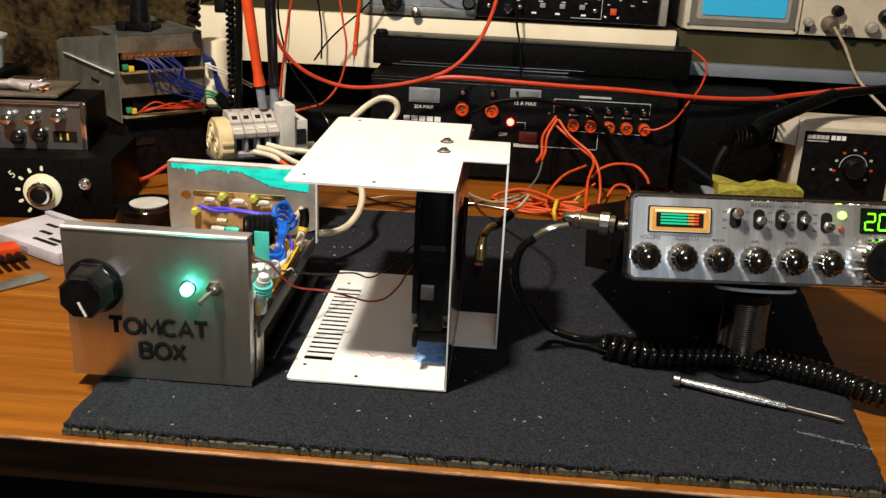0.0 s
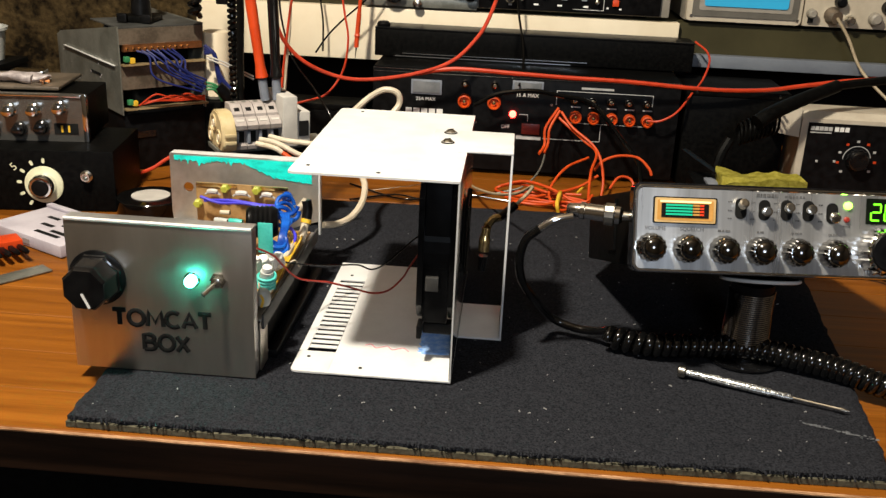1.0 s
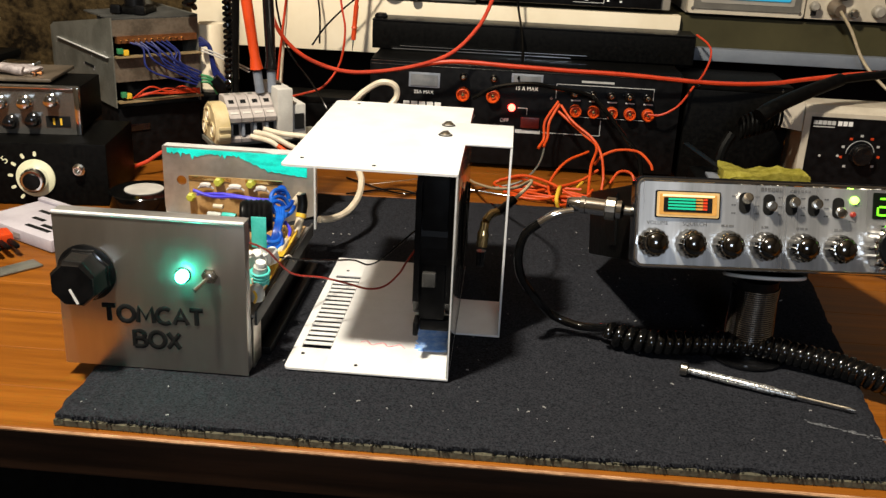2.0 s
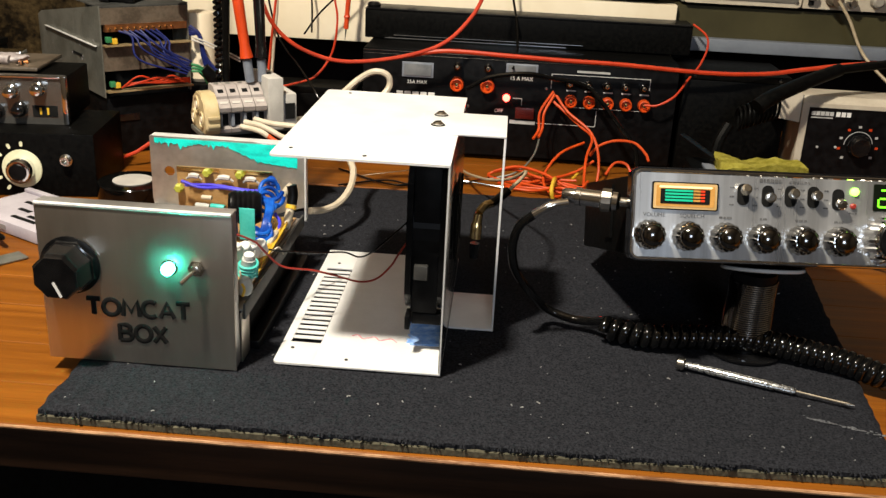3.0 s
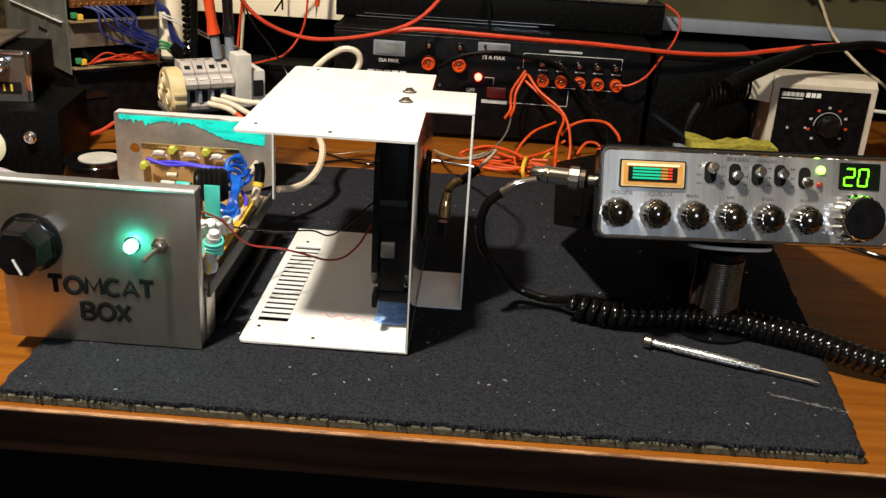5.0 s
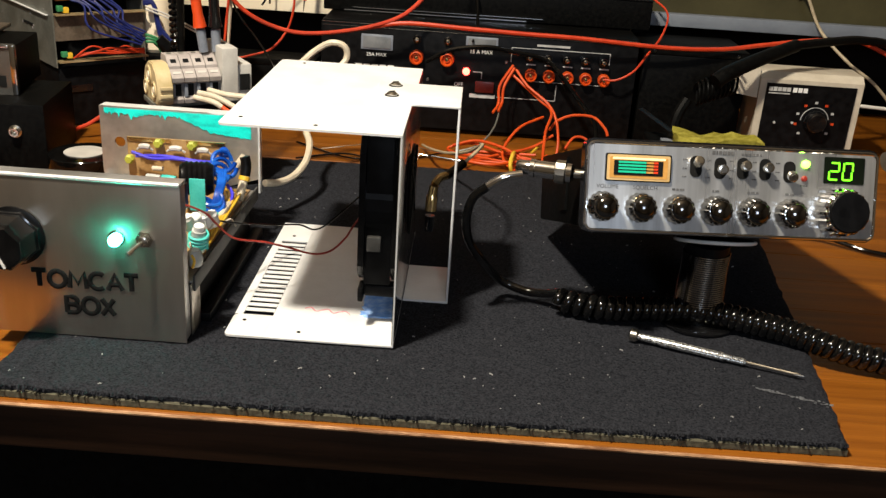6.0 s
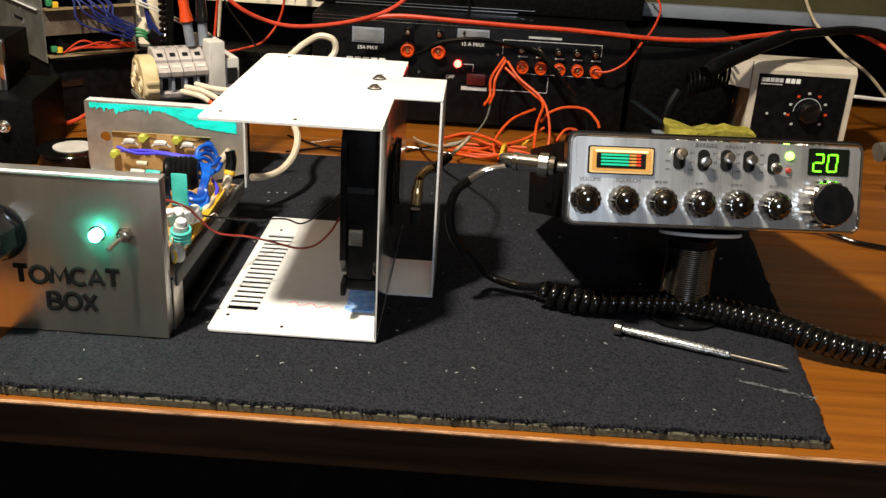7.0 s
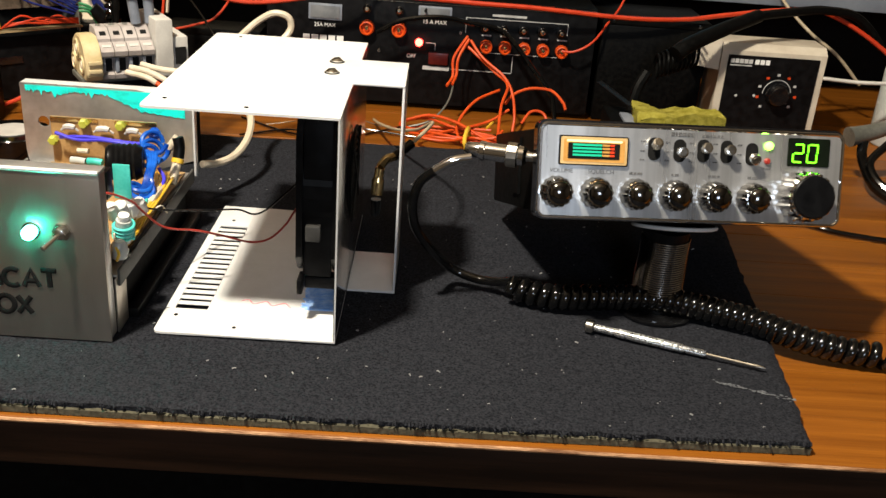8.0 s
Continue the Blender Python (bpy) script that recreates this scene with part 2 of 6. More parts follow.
def smooth_line(points, steps=8):
    """A rounded line through the points."""
    p = [Vector(q) for q in points]
    p = [2 * p[0] - p[1]] + p + [2 * p[-1] - p[-2]]
    out = []
    for a, b, c, d in zip(p, p[1:], p[2:], p[3:]):
        for i in range(steps):
            t = i / steps
            out.append(0.5 * (2 * b + (c - a) * t + (2 * a - 5 * b + 4 * c - d) * t * t + (3 * b - a - 3 * c + d) * t ** 3))
    return out + [p[-2]]


def sweep(bm, line, r, seg=8):
    up, rings = Vector((0.13, 0.21, 1)), []
    for i, q in enumerate(line):
        d = (line[min(i + 1, len(line) - 1)] - line[max(i - 1, 0)]).normalized()
        u = d.cross(up)
        u = u.normalized() if u.length > 1e-6 else d.orthogonal().normalized()
        up = u.cross(d)
        k = r(i / (len(line) - 1)) if callable(r) else r
        rings.append([bm.verts.new(q + k * (u * math.cos(2 * math.pi * j / seg) + up * math.sin(2 * math.pi * j / seg))) for j in range(seg)])
    for a, b in zip(rings, rings[1:]):
        for i in range(seg):
            bm.faces.new((a[i], b[i], b[(i + 1) % seg], a[(i + 1) % seg]))
    bm.faces.new(rings[0])
    bm.faces.new(rings[-1][::-1])
    return bm


def S(points, r, seg=8, steps=8):
    return sweep(bmesh.new(), smooth_line(points, steps), r, seg)


def mesh_of(name, bm, material, flat=False):
    bmesh.ops.recalc_face_normals(bm, faces=bm.faces)
    me = bpy.data.meshes.new(name)
    bm.to_mesh(me)
    bm.free()
    me.materials.append(material)
    if not flat:
        for f in me.polygons:
            f.use_smooth = True
        me.set_sharp_from_angle(angle=radians(35))
    return me


def part(name, bm, material, parent=None, label="", m=None):
    """One mesh object under a thing or a part."""
    ob = new(name, mesh_of(name, bm, material))
    ob.parent = parent
    if m is not None:
        ob.matrix_basis = m
    return tagged(ob, label)


def thing(name, label, category, m=Matrix(), group="", kind=""):
    """An Empty at the base of a thing that carries its parts."""
    ob = new(name)
    ob.empty_display_size = 0.01
    ob.matrix_basis = m
    return tagged(ob, label, category, group, kind)


def solid(name, bm, material, label, category, m=None, group="", kind=""):
    """A thing made of one mesh."""
    return tagged(part(name, bm, material, None, label, m), "", category, group, kind)


def letters(name, text, size, material, parent, m, depth=0.0004, label="", bold=0.0):
    """Raised writing, centred on m, in Blender's own font."""
    cu = bpy.data.curves.new(name, "FONT")
    cu.body, cu.size, cu.extrude, cu.align_x, cu.align_y, cu.offset = text, size, depth, "CENTER", "CENTER", bold
    tmp = bpy.data.objects.new(name, cu)
    scene.collection.objects.link(tmp)
    me = bpy.data.meshes.new_from_object(tmp.evaluated_get(bpy.context.evaluated_depsgraph_get()))
    bpy.data.objects.remove(tmp)
    me.materials.clear()
    me.materials.append(material)
    ob = new(name, me)
    ob.parent, ob.matrix_basis = parent, m
    return tagged(ob, label)



# ---- room ----
# floor, walls and ceiling close the place; the bench top is at height 0
FLOOR_Z, CEIL_Z = -0.76, 1.7
solid("floor", B(-2.2, 2.2, -2.6, 1.3, FLOOR_Z - 0.1, FLOOR_Z), ROOM_FLOOR, "dark plain floor under the workbench", "floor", kind="structure")
solid("ceiling", B(-2.2, 2.2, -2.6, 1.3, CEIL_Z, CEIL_Z + 0.1), ROOM_WALL, "plain painted ceiling of the workroom", "ceiling", kind="structure")
solid("wall_north", B(-2.2, 2.2, 1.2, 1.3, FLOOR_Z, CEIL_Z), ROOM_WALL, "plain painted wall behind the shelf", "wall", kind="structure")
south = thing("wall_south", "plain painted wall behind the camera with one window", "wall", kind="structure")
for x0, x1, z0, z1 in ((-2.2, 0.0, FLOOR_Z, CEIL_Z), (0.64, 2.2, FLOOR_Z, CEIL_Z), (0.0, 0.64, FLOOR_Z, 0.68), (0.0, 0.64, 1.42, CEIL_Z)):
    part("wall_panel", B(x0, x1, -2.7, -2.6, z0, z1), ROOM_WALL, south)
win = thing("window_1", "white-framed window behind the camera with dull daylight", "window", kind="structure")
for x0, x1, z0, z1 in ((0.001, 0.036, 0.681, 1.419), (0.604, 0.639, 0.681, 1.419), (0.037, 0.603, 0.681, 0.716), (0.037, 0.603, 1.384, 1.419)):
    part("window_frame", B(x0, x1, -2.69, -2.645, z0, z1, bevel=0.002), WHITE, win)
part("pane", B(0.037, 0.603, -2.682, -2.676, 0.717, 1.383), FROST, win)
solid("wall_west", B(-2.3, -2.2, -2.7, 1.3, FLOOR_Z, CEIL_Z), ROOM_WALL, "plain painted side wall", "wall", kind="structure")
solid("wall_east", B(2.2, 2.3, -2.7, 1.3, FLOOR_Z, CEIL_Z), ROOM_WALL, "plain painted side wall", "wall", kind="structure")
bm = B(-1.4, -0.392, 0.78, 1.19, FLOOR_Z + 0.001, 1.2)
bmesh.ops.subdivide_edges(bm, edges=bm.edges, cuts=40, use_grid_fill=True)
for v in bm.verts:
    v.co += Vector((0, -1, 0)) * 0.012 * noise.fractal(v.co * 9, 1.0, 2.0, 4)
solid("wall_recess", bm, WALL_STONE, "rough mottled brown plaster wall", "wall", kind="structure")

# ---- workbench ----
bench = thing("workbench", "orange-brown wooden workbench with a dark front edge", "workbench", kind="structure")
cuts = (-0.006, 0.041, 0.094, 0.152, 0.203, 0.262, 0.318, 0.371, 0.437, 0.495, 0.556, 0.612, 0.68, 0.75, 0.83, 0.92, 1.01, 1.1)
for k, (y0, y1) in enumerate(zip(cuts, cuts[1:])):
    part("board", B(-1.3, 1.3, y0 + 0.0002, y1 - 0.0002, -0.004, 0.0 - 0.0002 * (k % 3), bevel=0.0006, seg=1), WOOD, bench)
part("worn_edge", sweep(bmesh.new(), [Vector((-1.299 + 0.02 * k, -0.0066 + 0.0003 * noise.noise((k * 0.9, 0, 0)), -0.0016 + 0.0003 * noise.noise((k * 1.3, 4, 0)))) for k in range(130)], 0.0013, 8), WORN, bench, "pale worn lip along the front edge")
# band is dark brown wood, darkened further for the shade below the lip
part("edge_band", B(-1.3, 1.3, -0.002, 0.03, -0.034, -0.0042, bevel=0.002), WOOD_DARK, bench, "dark brown front edge of the bench, undercut shade in its colour")
# apron coloured black for the dark recess under the edge
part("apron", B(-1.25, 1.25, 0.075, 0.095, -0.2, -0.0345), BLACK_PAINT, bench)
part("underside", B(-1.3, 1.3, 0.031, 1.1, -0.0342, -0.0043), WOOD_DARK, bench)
for x in (-1.2, 1.2):
    for y in (0.1, 1.0):
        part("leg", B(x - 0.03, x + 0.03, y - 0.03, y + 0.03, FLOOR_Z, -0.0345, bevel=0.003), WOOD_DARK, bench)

# ---- carpet mat ----
rnd = random.Random(4)
MAT_L, MAT_R, MAT_B, MAT_Z = -0.232, 0.2695, 0.462, 0.0086
FLARE = 0.052
mat_thing = thing("carpet_mat", "worn blue-black carpet tile with frayed edge on the bench", "mat")
bm = bmesh.new()
N, M = 150, 130
grid = []
for j in range(M + 1):
    row = []
    for i in range(N + 1):
        x, y = MAT_L + (MAT_R - MAT_L + FLARE * j / M) * i / N, 0.0 + (MAT_B + 0.002) * j / M
        edge = min(i, N - i, j, M - j)
        wob = 0.0022 if edge == 0 else 0
        x += wob * noise.noise((x * 90, y * 90, 3))
        y += wob * noise.noise((x * 90, y * 90, 7)) + 0.018 * (i / N) * (j / M) + (0.0035 * (i / N) - 0.010 * (i / N) * (1 - i / N)) * (1 - j / M)
        z = MAT_Z - (0.0015 if edge == 0 else 0) + 0.0005 * noise.noise((x * 260, y * 260, 0)) + 0.0004 * noise.noise((x * 60, y * 60, 5))
        row.append(bm.verts.new((x, y, z)))
    grid.append(row)
for j in range(M):
    for i in range(N):
        bm.faces.new((grid[j][i], grid[j][i + 1], grid[j + 1][i + 1], grid[j + 1][i]))
rim = [grid[0][i] for i in range(N + 1)] + [grid[j][N] for j in range(1, M + 1)] + [grid[M][i] for i in range(N - 1, -1, -1)] + [grid[j][0] for j in range(M - 1, 0, -1)]
low = [bm.verts.new((v.co.x, v.co.y, 0.0035)) for v in rim]
for i in range(len(rim)):
    k = (i + 1) % len(rim)
    bm.faces.new((rim[i], low[i], low[k], rim[k]))
part("carpet_surface", bm, CARPET, mat_thing)
bm = bmesh.new()
low, high = [], []
for ring, z in ((low, 0.0005), (high, 0.0042)):
    ring += [bm.verts.new((MAT_L + (MAT_R - MAT_L) * u, -0.0022 + 0.0035 * u - 0.010 * u * (1 - u), z)) for u in (k / 24 for k in range(25))]
    ring += [bm.verts.new((MAT_R + FLARE, MAT_B + 0.016, z)), bm.verts.new((MAT_L, MAT_B, z))]
bm.faces.new(low[::-1])
bm.faces.new(high)
for k in range(len(low)):
    n = (k + 1) % len(low)
    bm.faces.new((low[k], low[n], high[n], high[k]))
part("backing", bm, CARPET_EDGE, mat_thing, "pale foam backing of the carpet tile")
# loose tufts along the front edge
bm = bmesh.new()
for i in range(300):
    u = rnd.random()
    p = Vector((MAT_L + (MAT_R - MAT_L) * u, -0.0008 + 0.0035 * u - 0.010 * u * (1 - u), MAT_Z - 0.001))
    d = Vector((rnd.uniform(-0.6, 0.6), -rnd.uniform(0.2, 1), rnd.uniform(-0.35, 0.3))) * rnd.uniform(0.0015, 0.0036)
    sweep(bm, [p, p + d * 0.5, p + d + Vector((0, 0, -0.001))], rnd.uniform(0.0004, 0.0009), 4)
tagged(part("fringe", bm, CARPET, mat_thing, "frayed carpet tufts"), kind="stuff")
bm = bmesh.new()
for i in range(260):
    x, y = rnd.uniform(MAT_L + 0.01, MAT_R), rnd.uniform(0.004, 0.40) ** 1.0
    s, a = rnd.choice((0.0002, 0.0002, 0.0003, 0.0003, 0.0004, 0.0007)), rnd.uniform(0, 3.14)
    d = Vector((math.cos(a), math.sin(a), 0)) * s * rnd.uniform(0.8, 1.8)
    sweep(bm, [Vector((x, y, MAT_Z + 0.0006)) - d, Vector((x, y, MAT_Z + 0.001)) + d * 0.2, Vector((x, y, MAT_Z + 0.0006)) + d], s * 0.6, 4)
tagged(solid("lint", bm, LINT, "pale lint specks scattered over the dark carpet", "lint"), kind="stuff")
bm = bmesh.new()
for i in range(90):
    u = rnd.random()
    p = Vector((0.2288 + 0.0448 * u, 0.0589 - 0.0166 * u + rnd.gauss(0, 0.0010), MAT_Z + 0.0006))
    sweep(bm, [p, p + Vector((0.0014, -0.0005, 0.0001))], 0.00022, 4)
tagged(solid("chalk_mark", bm, SCUFF, "pale scuff mark on the carpet beside the screwdriver", "mark"), kind="stuff")

# ---- control box ----
BX0, BX1, BY, BYB, BZ, BTOP = -0.252, -0.126, 0.060, 0.252, 0.0095, 0.1155
ctl = thing("control_box", "open brushed aluminium control box with a lit green lamp", "electronics box")
front = part("front_panel", B(BX0, BX1 - 0.003, BY, BY + 0.0016, BZ, BTOP, bevel=0.0005), ALU, ctl)
part("top_flange", B(BX0, BX1 - 0.003, BY + 0.0018, BY + 0.012, BTOP - 0.0016, BTOP, bevel=0.0004), ALU_BACK, ctl, "folded top lip")
part("bend", sweep(bmesh.new(), [Vector((BX0 + 0.0004, BY + 0.0004, BTOP - 0.0006)), Vector((BX1 - 0.0034, BY + 0.0004, BTOP - 0.0006))], 0.0013, 10), EDGE_ALU, ctl, "bright rounded bend along the top")
part("side_flange", B(BX1 - 0.0046, BX1 - 0.003, BY + 0.0018, BY + 0.010, BZ + 0.002, BTOP - 0.002, bevel=0.0004), ALU_BACK, ctl)
part("side_flange", B(BX0, BX0 + 0.0016, BY + 0.0018, BY + 0.013, BZ + 0.002, BTOP - 0.002, bevel=0.0004), ALU_BACK, ctl)
part("corner_plate", B(BX1 - 0.0029, BX1 - 0.0018, BY + 0.0105, BY + 0.029, BZ + 0.001, 0.0450, bevel=0.0003), ALU, ctl, "bare folded corner plate")
part("floor_plate", B(BX0 + 0.002, BX1 - 0.0020, BY + 0.0135, BYB, 0.0455, 0.047, bevel=0.0003), ALU_BACK, ctl)
part("side_rail", B(BX1 - 0.0016, BX1, BY + 0.0135, BYB, 0.040, 0.0505, bevel=0.0004), DARK_STEEL, ctl)
part("side_rail", B(BX0, BX0 + 0.0016, BY + 0.0135, BYB, 0.036, 0.0505, bevel=0.0004), ALU_BACK, ctl)
sink = part("heatsink", B(BX0 + 0.004, BX1 - 0.004, BY + 0.014, BYB - 0.004, 0.038, 0.0452), BLACK_PAINT, ctl, "black finned heatsink under the box")
for i in range(11):
    x = BX0 + 0.006 + i * 0.0111
    part("fin", B(x, x + 0.003, BY + 0.016, BYB - 0.006, 0.0105, 0.0378), BLACK_PAINT, sink)
part("skirt", B(BX1 - 0.0035, BX1 + 0.004, BY + 0.03, BYB - 0.002, 0.0102, 0.0165, bevel=0.001), BLACK, sink)
# back panel with a round hole, built as a ring of quads round the opening
bx0, bx1, bz0, bz1, hx, hz, hr = BX0 + 0.001, BX1 + 0.003, 0.047, 0.1085, -0.236, 0.080, 0.0042
bm = bmesh.new()
ring, outer = [], []
for i in range(32):
    a = 2 * math.pi * i / 32
    c, s = math.cos(a), math.sin(a)
    k = min(((bx1 if c > 0 else bx0) - hx) / c if abs(c) > 1e-6 else 9, ((bz1 if s > 0 else bz0) - hz) / s if abs(s) > 1e-6 else 9)
    ring.append(bm.verts.new((hx + hr * c, BYB, hz + hr * s)))
    outer.append(bm.verts.new((hx + k * c, BYB, hz + k * s)))
for i in range(32):
    bm.faces.new((ring[i], ring[(i + 1) % 32], outer[(i + 1) % 32], outer[i]))
for cx, cz in ((bx0, bz0), (bx0, bz1), (bx1, bz0), (bx1, bz1)):
    corner = bm.verts.new((cx, BYB, cz))
    best = min(range(32), key=lambda i: (outer[i].co - corner.co).length + (outer[(i + 1) % 32].co - corner.co).length)
    bm.faces.new((outer[best], corner, outer[(best + 1) % 32]))
bmesh.ops.remove_doubles(bm, verts=bm.verts, dist=1e-6)
r = bmesh.ops.extrude_face_region(bm, geom=bm.faces[:])
bmesh.ops.translate(bm, vec=(0, 0.0016, 0), verts=[g for g in r["geom"] if isinstance(g, bmesh.types.BMVert)])
part("back_panel", bm, ALU_BACK, ctl, "aluminium back panel with a round hole")
part("back_flange", B(bx0, bx1, BYB + 0.0018, BYB + 0.012, bz1 - 0.0016, bz1, bevel=0.0004), EDGE_ALU, ctl)
part("back_edge", B(bx1 - 0.0014, bx1 + 0.0002, BYB - 0.006, BYB - 0.0002, bz0, bz1, bevel=0.0004), EDGE_ALU, ctl)
# torn cyan protective film along the top of the back panel
bm = bmesh.new()
top, low = [], []
for i in range(121):
    u = i / 120
    x = bx0 + 0.004 + (bx1 - bx0 - 0.012) * u
    deep = 0.003 + 0.0060 * max(0, noise.noise((u * 7, 2, 0))) + 0.0065 * abs(noise.noise((u * 95, 5, 0)))
    if u > 0.52:
        deep = 0.005 + 0.0085 * min(1, (u - 0.52) * 5) + 0.0022 * noise.noise((u * 38, 9, 0)) + 0.012 * max(0, u - 0.62)
    top.append(bm.verts.new((x, BYB - 0.0006, bz1 - 0.0012)))
    low.append(bm.verts.new((x, BYB - 0.0006, bz1 - 0.0012 - deep)))
for i in range(120):
    bm.faces.new((top[i], top[i + 1], low[i + 1], low[i]))
r = bmesh.ops.extrude_face_region(bm, geom=bm.faces[:])
bmesh.ops.translate(bm, vec=(0, 0.0004, 0), verts=[g for g in r["geom"] if isinstance(g, bmesh.types.BMVert)])
part("protective_film", bm, CYAN_FILM, ctl, "torn cyan protective film")
# knob: fluted black skirt with a white pointer
knob = part("knob", L([(0.0170, 0), (0.0180, 0.001), (0.0175, 0.004), (0.0165, 0.0045), (0.0155, 0.020), (0.0138, 0.0225), (0.004, 0.0225)], 8, pose(-0.2320, BY - 0.0002, 0.0755, 90, 0, 0) @ pose(0, 0, 0, 0, 0, 22)), BLACK_GLOSS, ctl, "black eight-sided knob")
part("knob_skirt", L([(0.019, 0), (0.019, 0.0012), (0.0165, 0.0025)], 32, pose(-0.2320, BY - 0.0002, 0.0755, 90)), BLACK, knob)
part("pointer", B(-0.0007, 0.0007, -0.0006, 0.0, 0, 0.0105), WHITE, knob, "white pointer line", pose(-0.2330, BY - 0.0229, 0.0730, 0, 155, 0))
lamp = part("pilot_lamp", L([(0.0037, 0), (0.0038, 0.0040), (0.0034, 0.0056), (0.0021, 0.0070), (0.0007, 0.0076)], 24, pose(-0.169, BY - 0.0003, 0.0785, 90)), LED_TEAL, ctl, "lit green pilot lamp")
part("bezel", L([(0.0052, 0), (0.0052, 0.0008), (0.0040, 0.0012)], 24, pose(-0.169, BY - 0.0002, 0.0785, 90)), NICKEL, lamp)
tog = part("toggle_switch", L([(0.0055, 0), (0.0055, 0.0018), (0.0035, 0.002), (0.0035, 0.006), (0.0025, 0.0065)], 6, pose(-0.1515, BY - 0.0002, 0.0795, 90)), NICKEL, ctl, "small nickel toggle switch")
part("lever", S([(-0.1515, BY - 0.006, 0.0795), (-0.154, BY - 0.011, 0.0775), (-0.157, BY - 0.016, 0.0750)], lambda t: 0.0011 + 0.0007 * t, 10, 4), CHROME, tog)
ARC = lambda cx, cy, rx, ry, a0, a1, n=16: [(cx + rx * math.cos(radians(a0 + (a1 - a0) * k / n)), cy + ry * math.sin(radians(a0 + (a1 - a0) * k / n))) for k in range(n + 1)]
STROKES = {
    "T": ([(0, 1), (0.8, 1)], [(0.4, 1), (0.4, 0)]),
    "O": (ARC(0.48, 0.5, 0.48, 0.5, 90, 450, 28),),
    "M": ([(0, 0), (0.12, 1), (0.5, 0.25), (0.88, 1), (1, 0)],),
    "C": (ARC(0.48, 0.5, 0.48, 0.5, 50, 310, 20),),
    "A": ([(0, 0), (0.42, 1), (0.84, 0)], [(0.17, 0.34), (0.67, 0.34)]),
    "B": ([(0, 0), (0, 1)] + ARC(0.35, 0.76, 0.30, 0.24, 90, -90, 10) + [(0, 0.52)], [(0, 0.52)] + ARC(0.40, 0.26, 0.34, 0.26, 90, -90, 10) + [(0, 0)]),
    "X": ([(0, 1), (0.75, 0)], [(0.75, 1), (0, 0)]),
}
ADVANCE = {"T": 0.98, "O": 1.16, "M": 1.2, "C": 1.03, "A": 0.98, "B": 0.98, "X": 0.9}


def stroke_word(text, x, z, high, wide, slope):
    """Raised letters with round strokes, each a part of the box."""
    for ch in text:
        bm = bmesh.new()
        for q in STROKES[ch]:
            sweep(bm, [Vector((x + u * wide, BY - 0.0002, z + w * high - slope * (x + u * wide + 0.19))) for u, w in q], 0.00165, 8)
        for v in bm.verts:
            v.co.y = BY - 0.0002 + (v.co.y - BY + 0.0002) * 0.4
        part("letter", bm, INK, ctl, "black raised letter")
        x += ADVANCE[ch] * wide


stroke_word("TOMCAT", -0.2240, 0.0432, 0.0106, 0.0108, -0.012)
stroke_word("BOX", -0.2038, 0.0258, 0.0108, 0.0104, 0.0)
# circuit inside
part("circuit_board", B(BX0 + 0.006, BX1 - 0.004, BY + 0.03, BYB - 0.01, 0.0495, 0.0511, bevel=0.0003), PCB, ctl, "tan circuit board")
part("upright_board", B(-0.222, -0.146, BYB - 0.022, BYB - 0.0204, 0.052, 0.0915), PCB, ctl, "upright tan circuit board with a bright copper edge")
part("board_edge", B(-0.222, -0.188, BYB - 0.0228, BYB - 0.0222, 0.0885, 0.0915), GOLD, ctl)
part("board_edge", B(-0.176, -0.146, BYB - 0.0228, BYB - 0.0222, 0.0885, 0.0915), GOLD, ctl)
for x, z in ((-0.197, 0.0885), (-0.171, 0.0885), (-0.220, 0.0745)):
    part("trimmer", L([(0.0036, 0), (0.0036, 0.004), (0.0026, 0.005), (0.0026, 0.0055)], 6, pose(x, BYB - 0.023, z, 90)), LIME, ctl, "greenish-yellow hexagonal trimmer")
for x, w in ((-0.207, 0.006), (-0.183, 0.007), (-0.162, 0.006)):
    part("resistor", S([(x - w, BYB - 0.026, 0.083), (x - w * 0.4, BYB - 0.027, 0.086), (x + w * 0.4, BYB - 0.027, 0.086), (x + w, BYB - 0.026, 0.083)], lambda t: 0.0022 if 0.25 < t < 0.75 else 0.0009, 8, 5), LIGHT_GREY, ctl)
for q in ([(-0.216, 0.082), (-0.20, 0.0785), (-0.18, 0.080), (-0.16, 0.078), (-0.150, 0.074)], [(-0.213, 0.079), (-0.19, 0.081), (-0.165, 0.0795), (-0.15, 0.080)]):
    part("wire", S([(x, BYB - 0.03 - 0.002 * i, z) for i, (x, z) in enumerate(q)], 0.0013, 8, 6), VIOLET_WIRE, ctl)
part("choke", L([(0.0100, -0.012), (0.0118, -0.010)] + [(0.0118 + 0.0009 * (k % 2), -0.009 + 0.0018 * k) for k in range(11)] + [(0.0100, 0.012)], 26, pose(-0.1555, 0.185, 0.0770, 0, 90, 12)), BLACK, ctl, "black ribbed ferrite coil")
part("relay", B(-0.212, -0.170, 0.165, 0.20, 0.0512, 0.0685, bevel=0.001), PCB, ctl, "tan wound block")
for x0, x1, mt in ((-0.1960, -0.1855, FROST), (-0.1845, -0.1740, TEAL)):
    part("ceramic_part", S([(x0, 0.195, 0.0720), ((x0 + x1) / 2, 0.1945, 0.0722), (x1, 0.194, 0.0718)], 0.0026, 12, 3), mt, ctl)
part("resistor", S([(-0.194, 0.203, 0.0765), (-0.186, 0.202, 0.0768)], 0.0018, 10, 3), CREAM_WIRE, ctl)
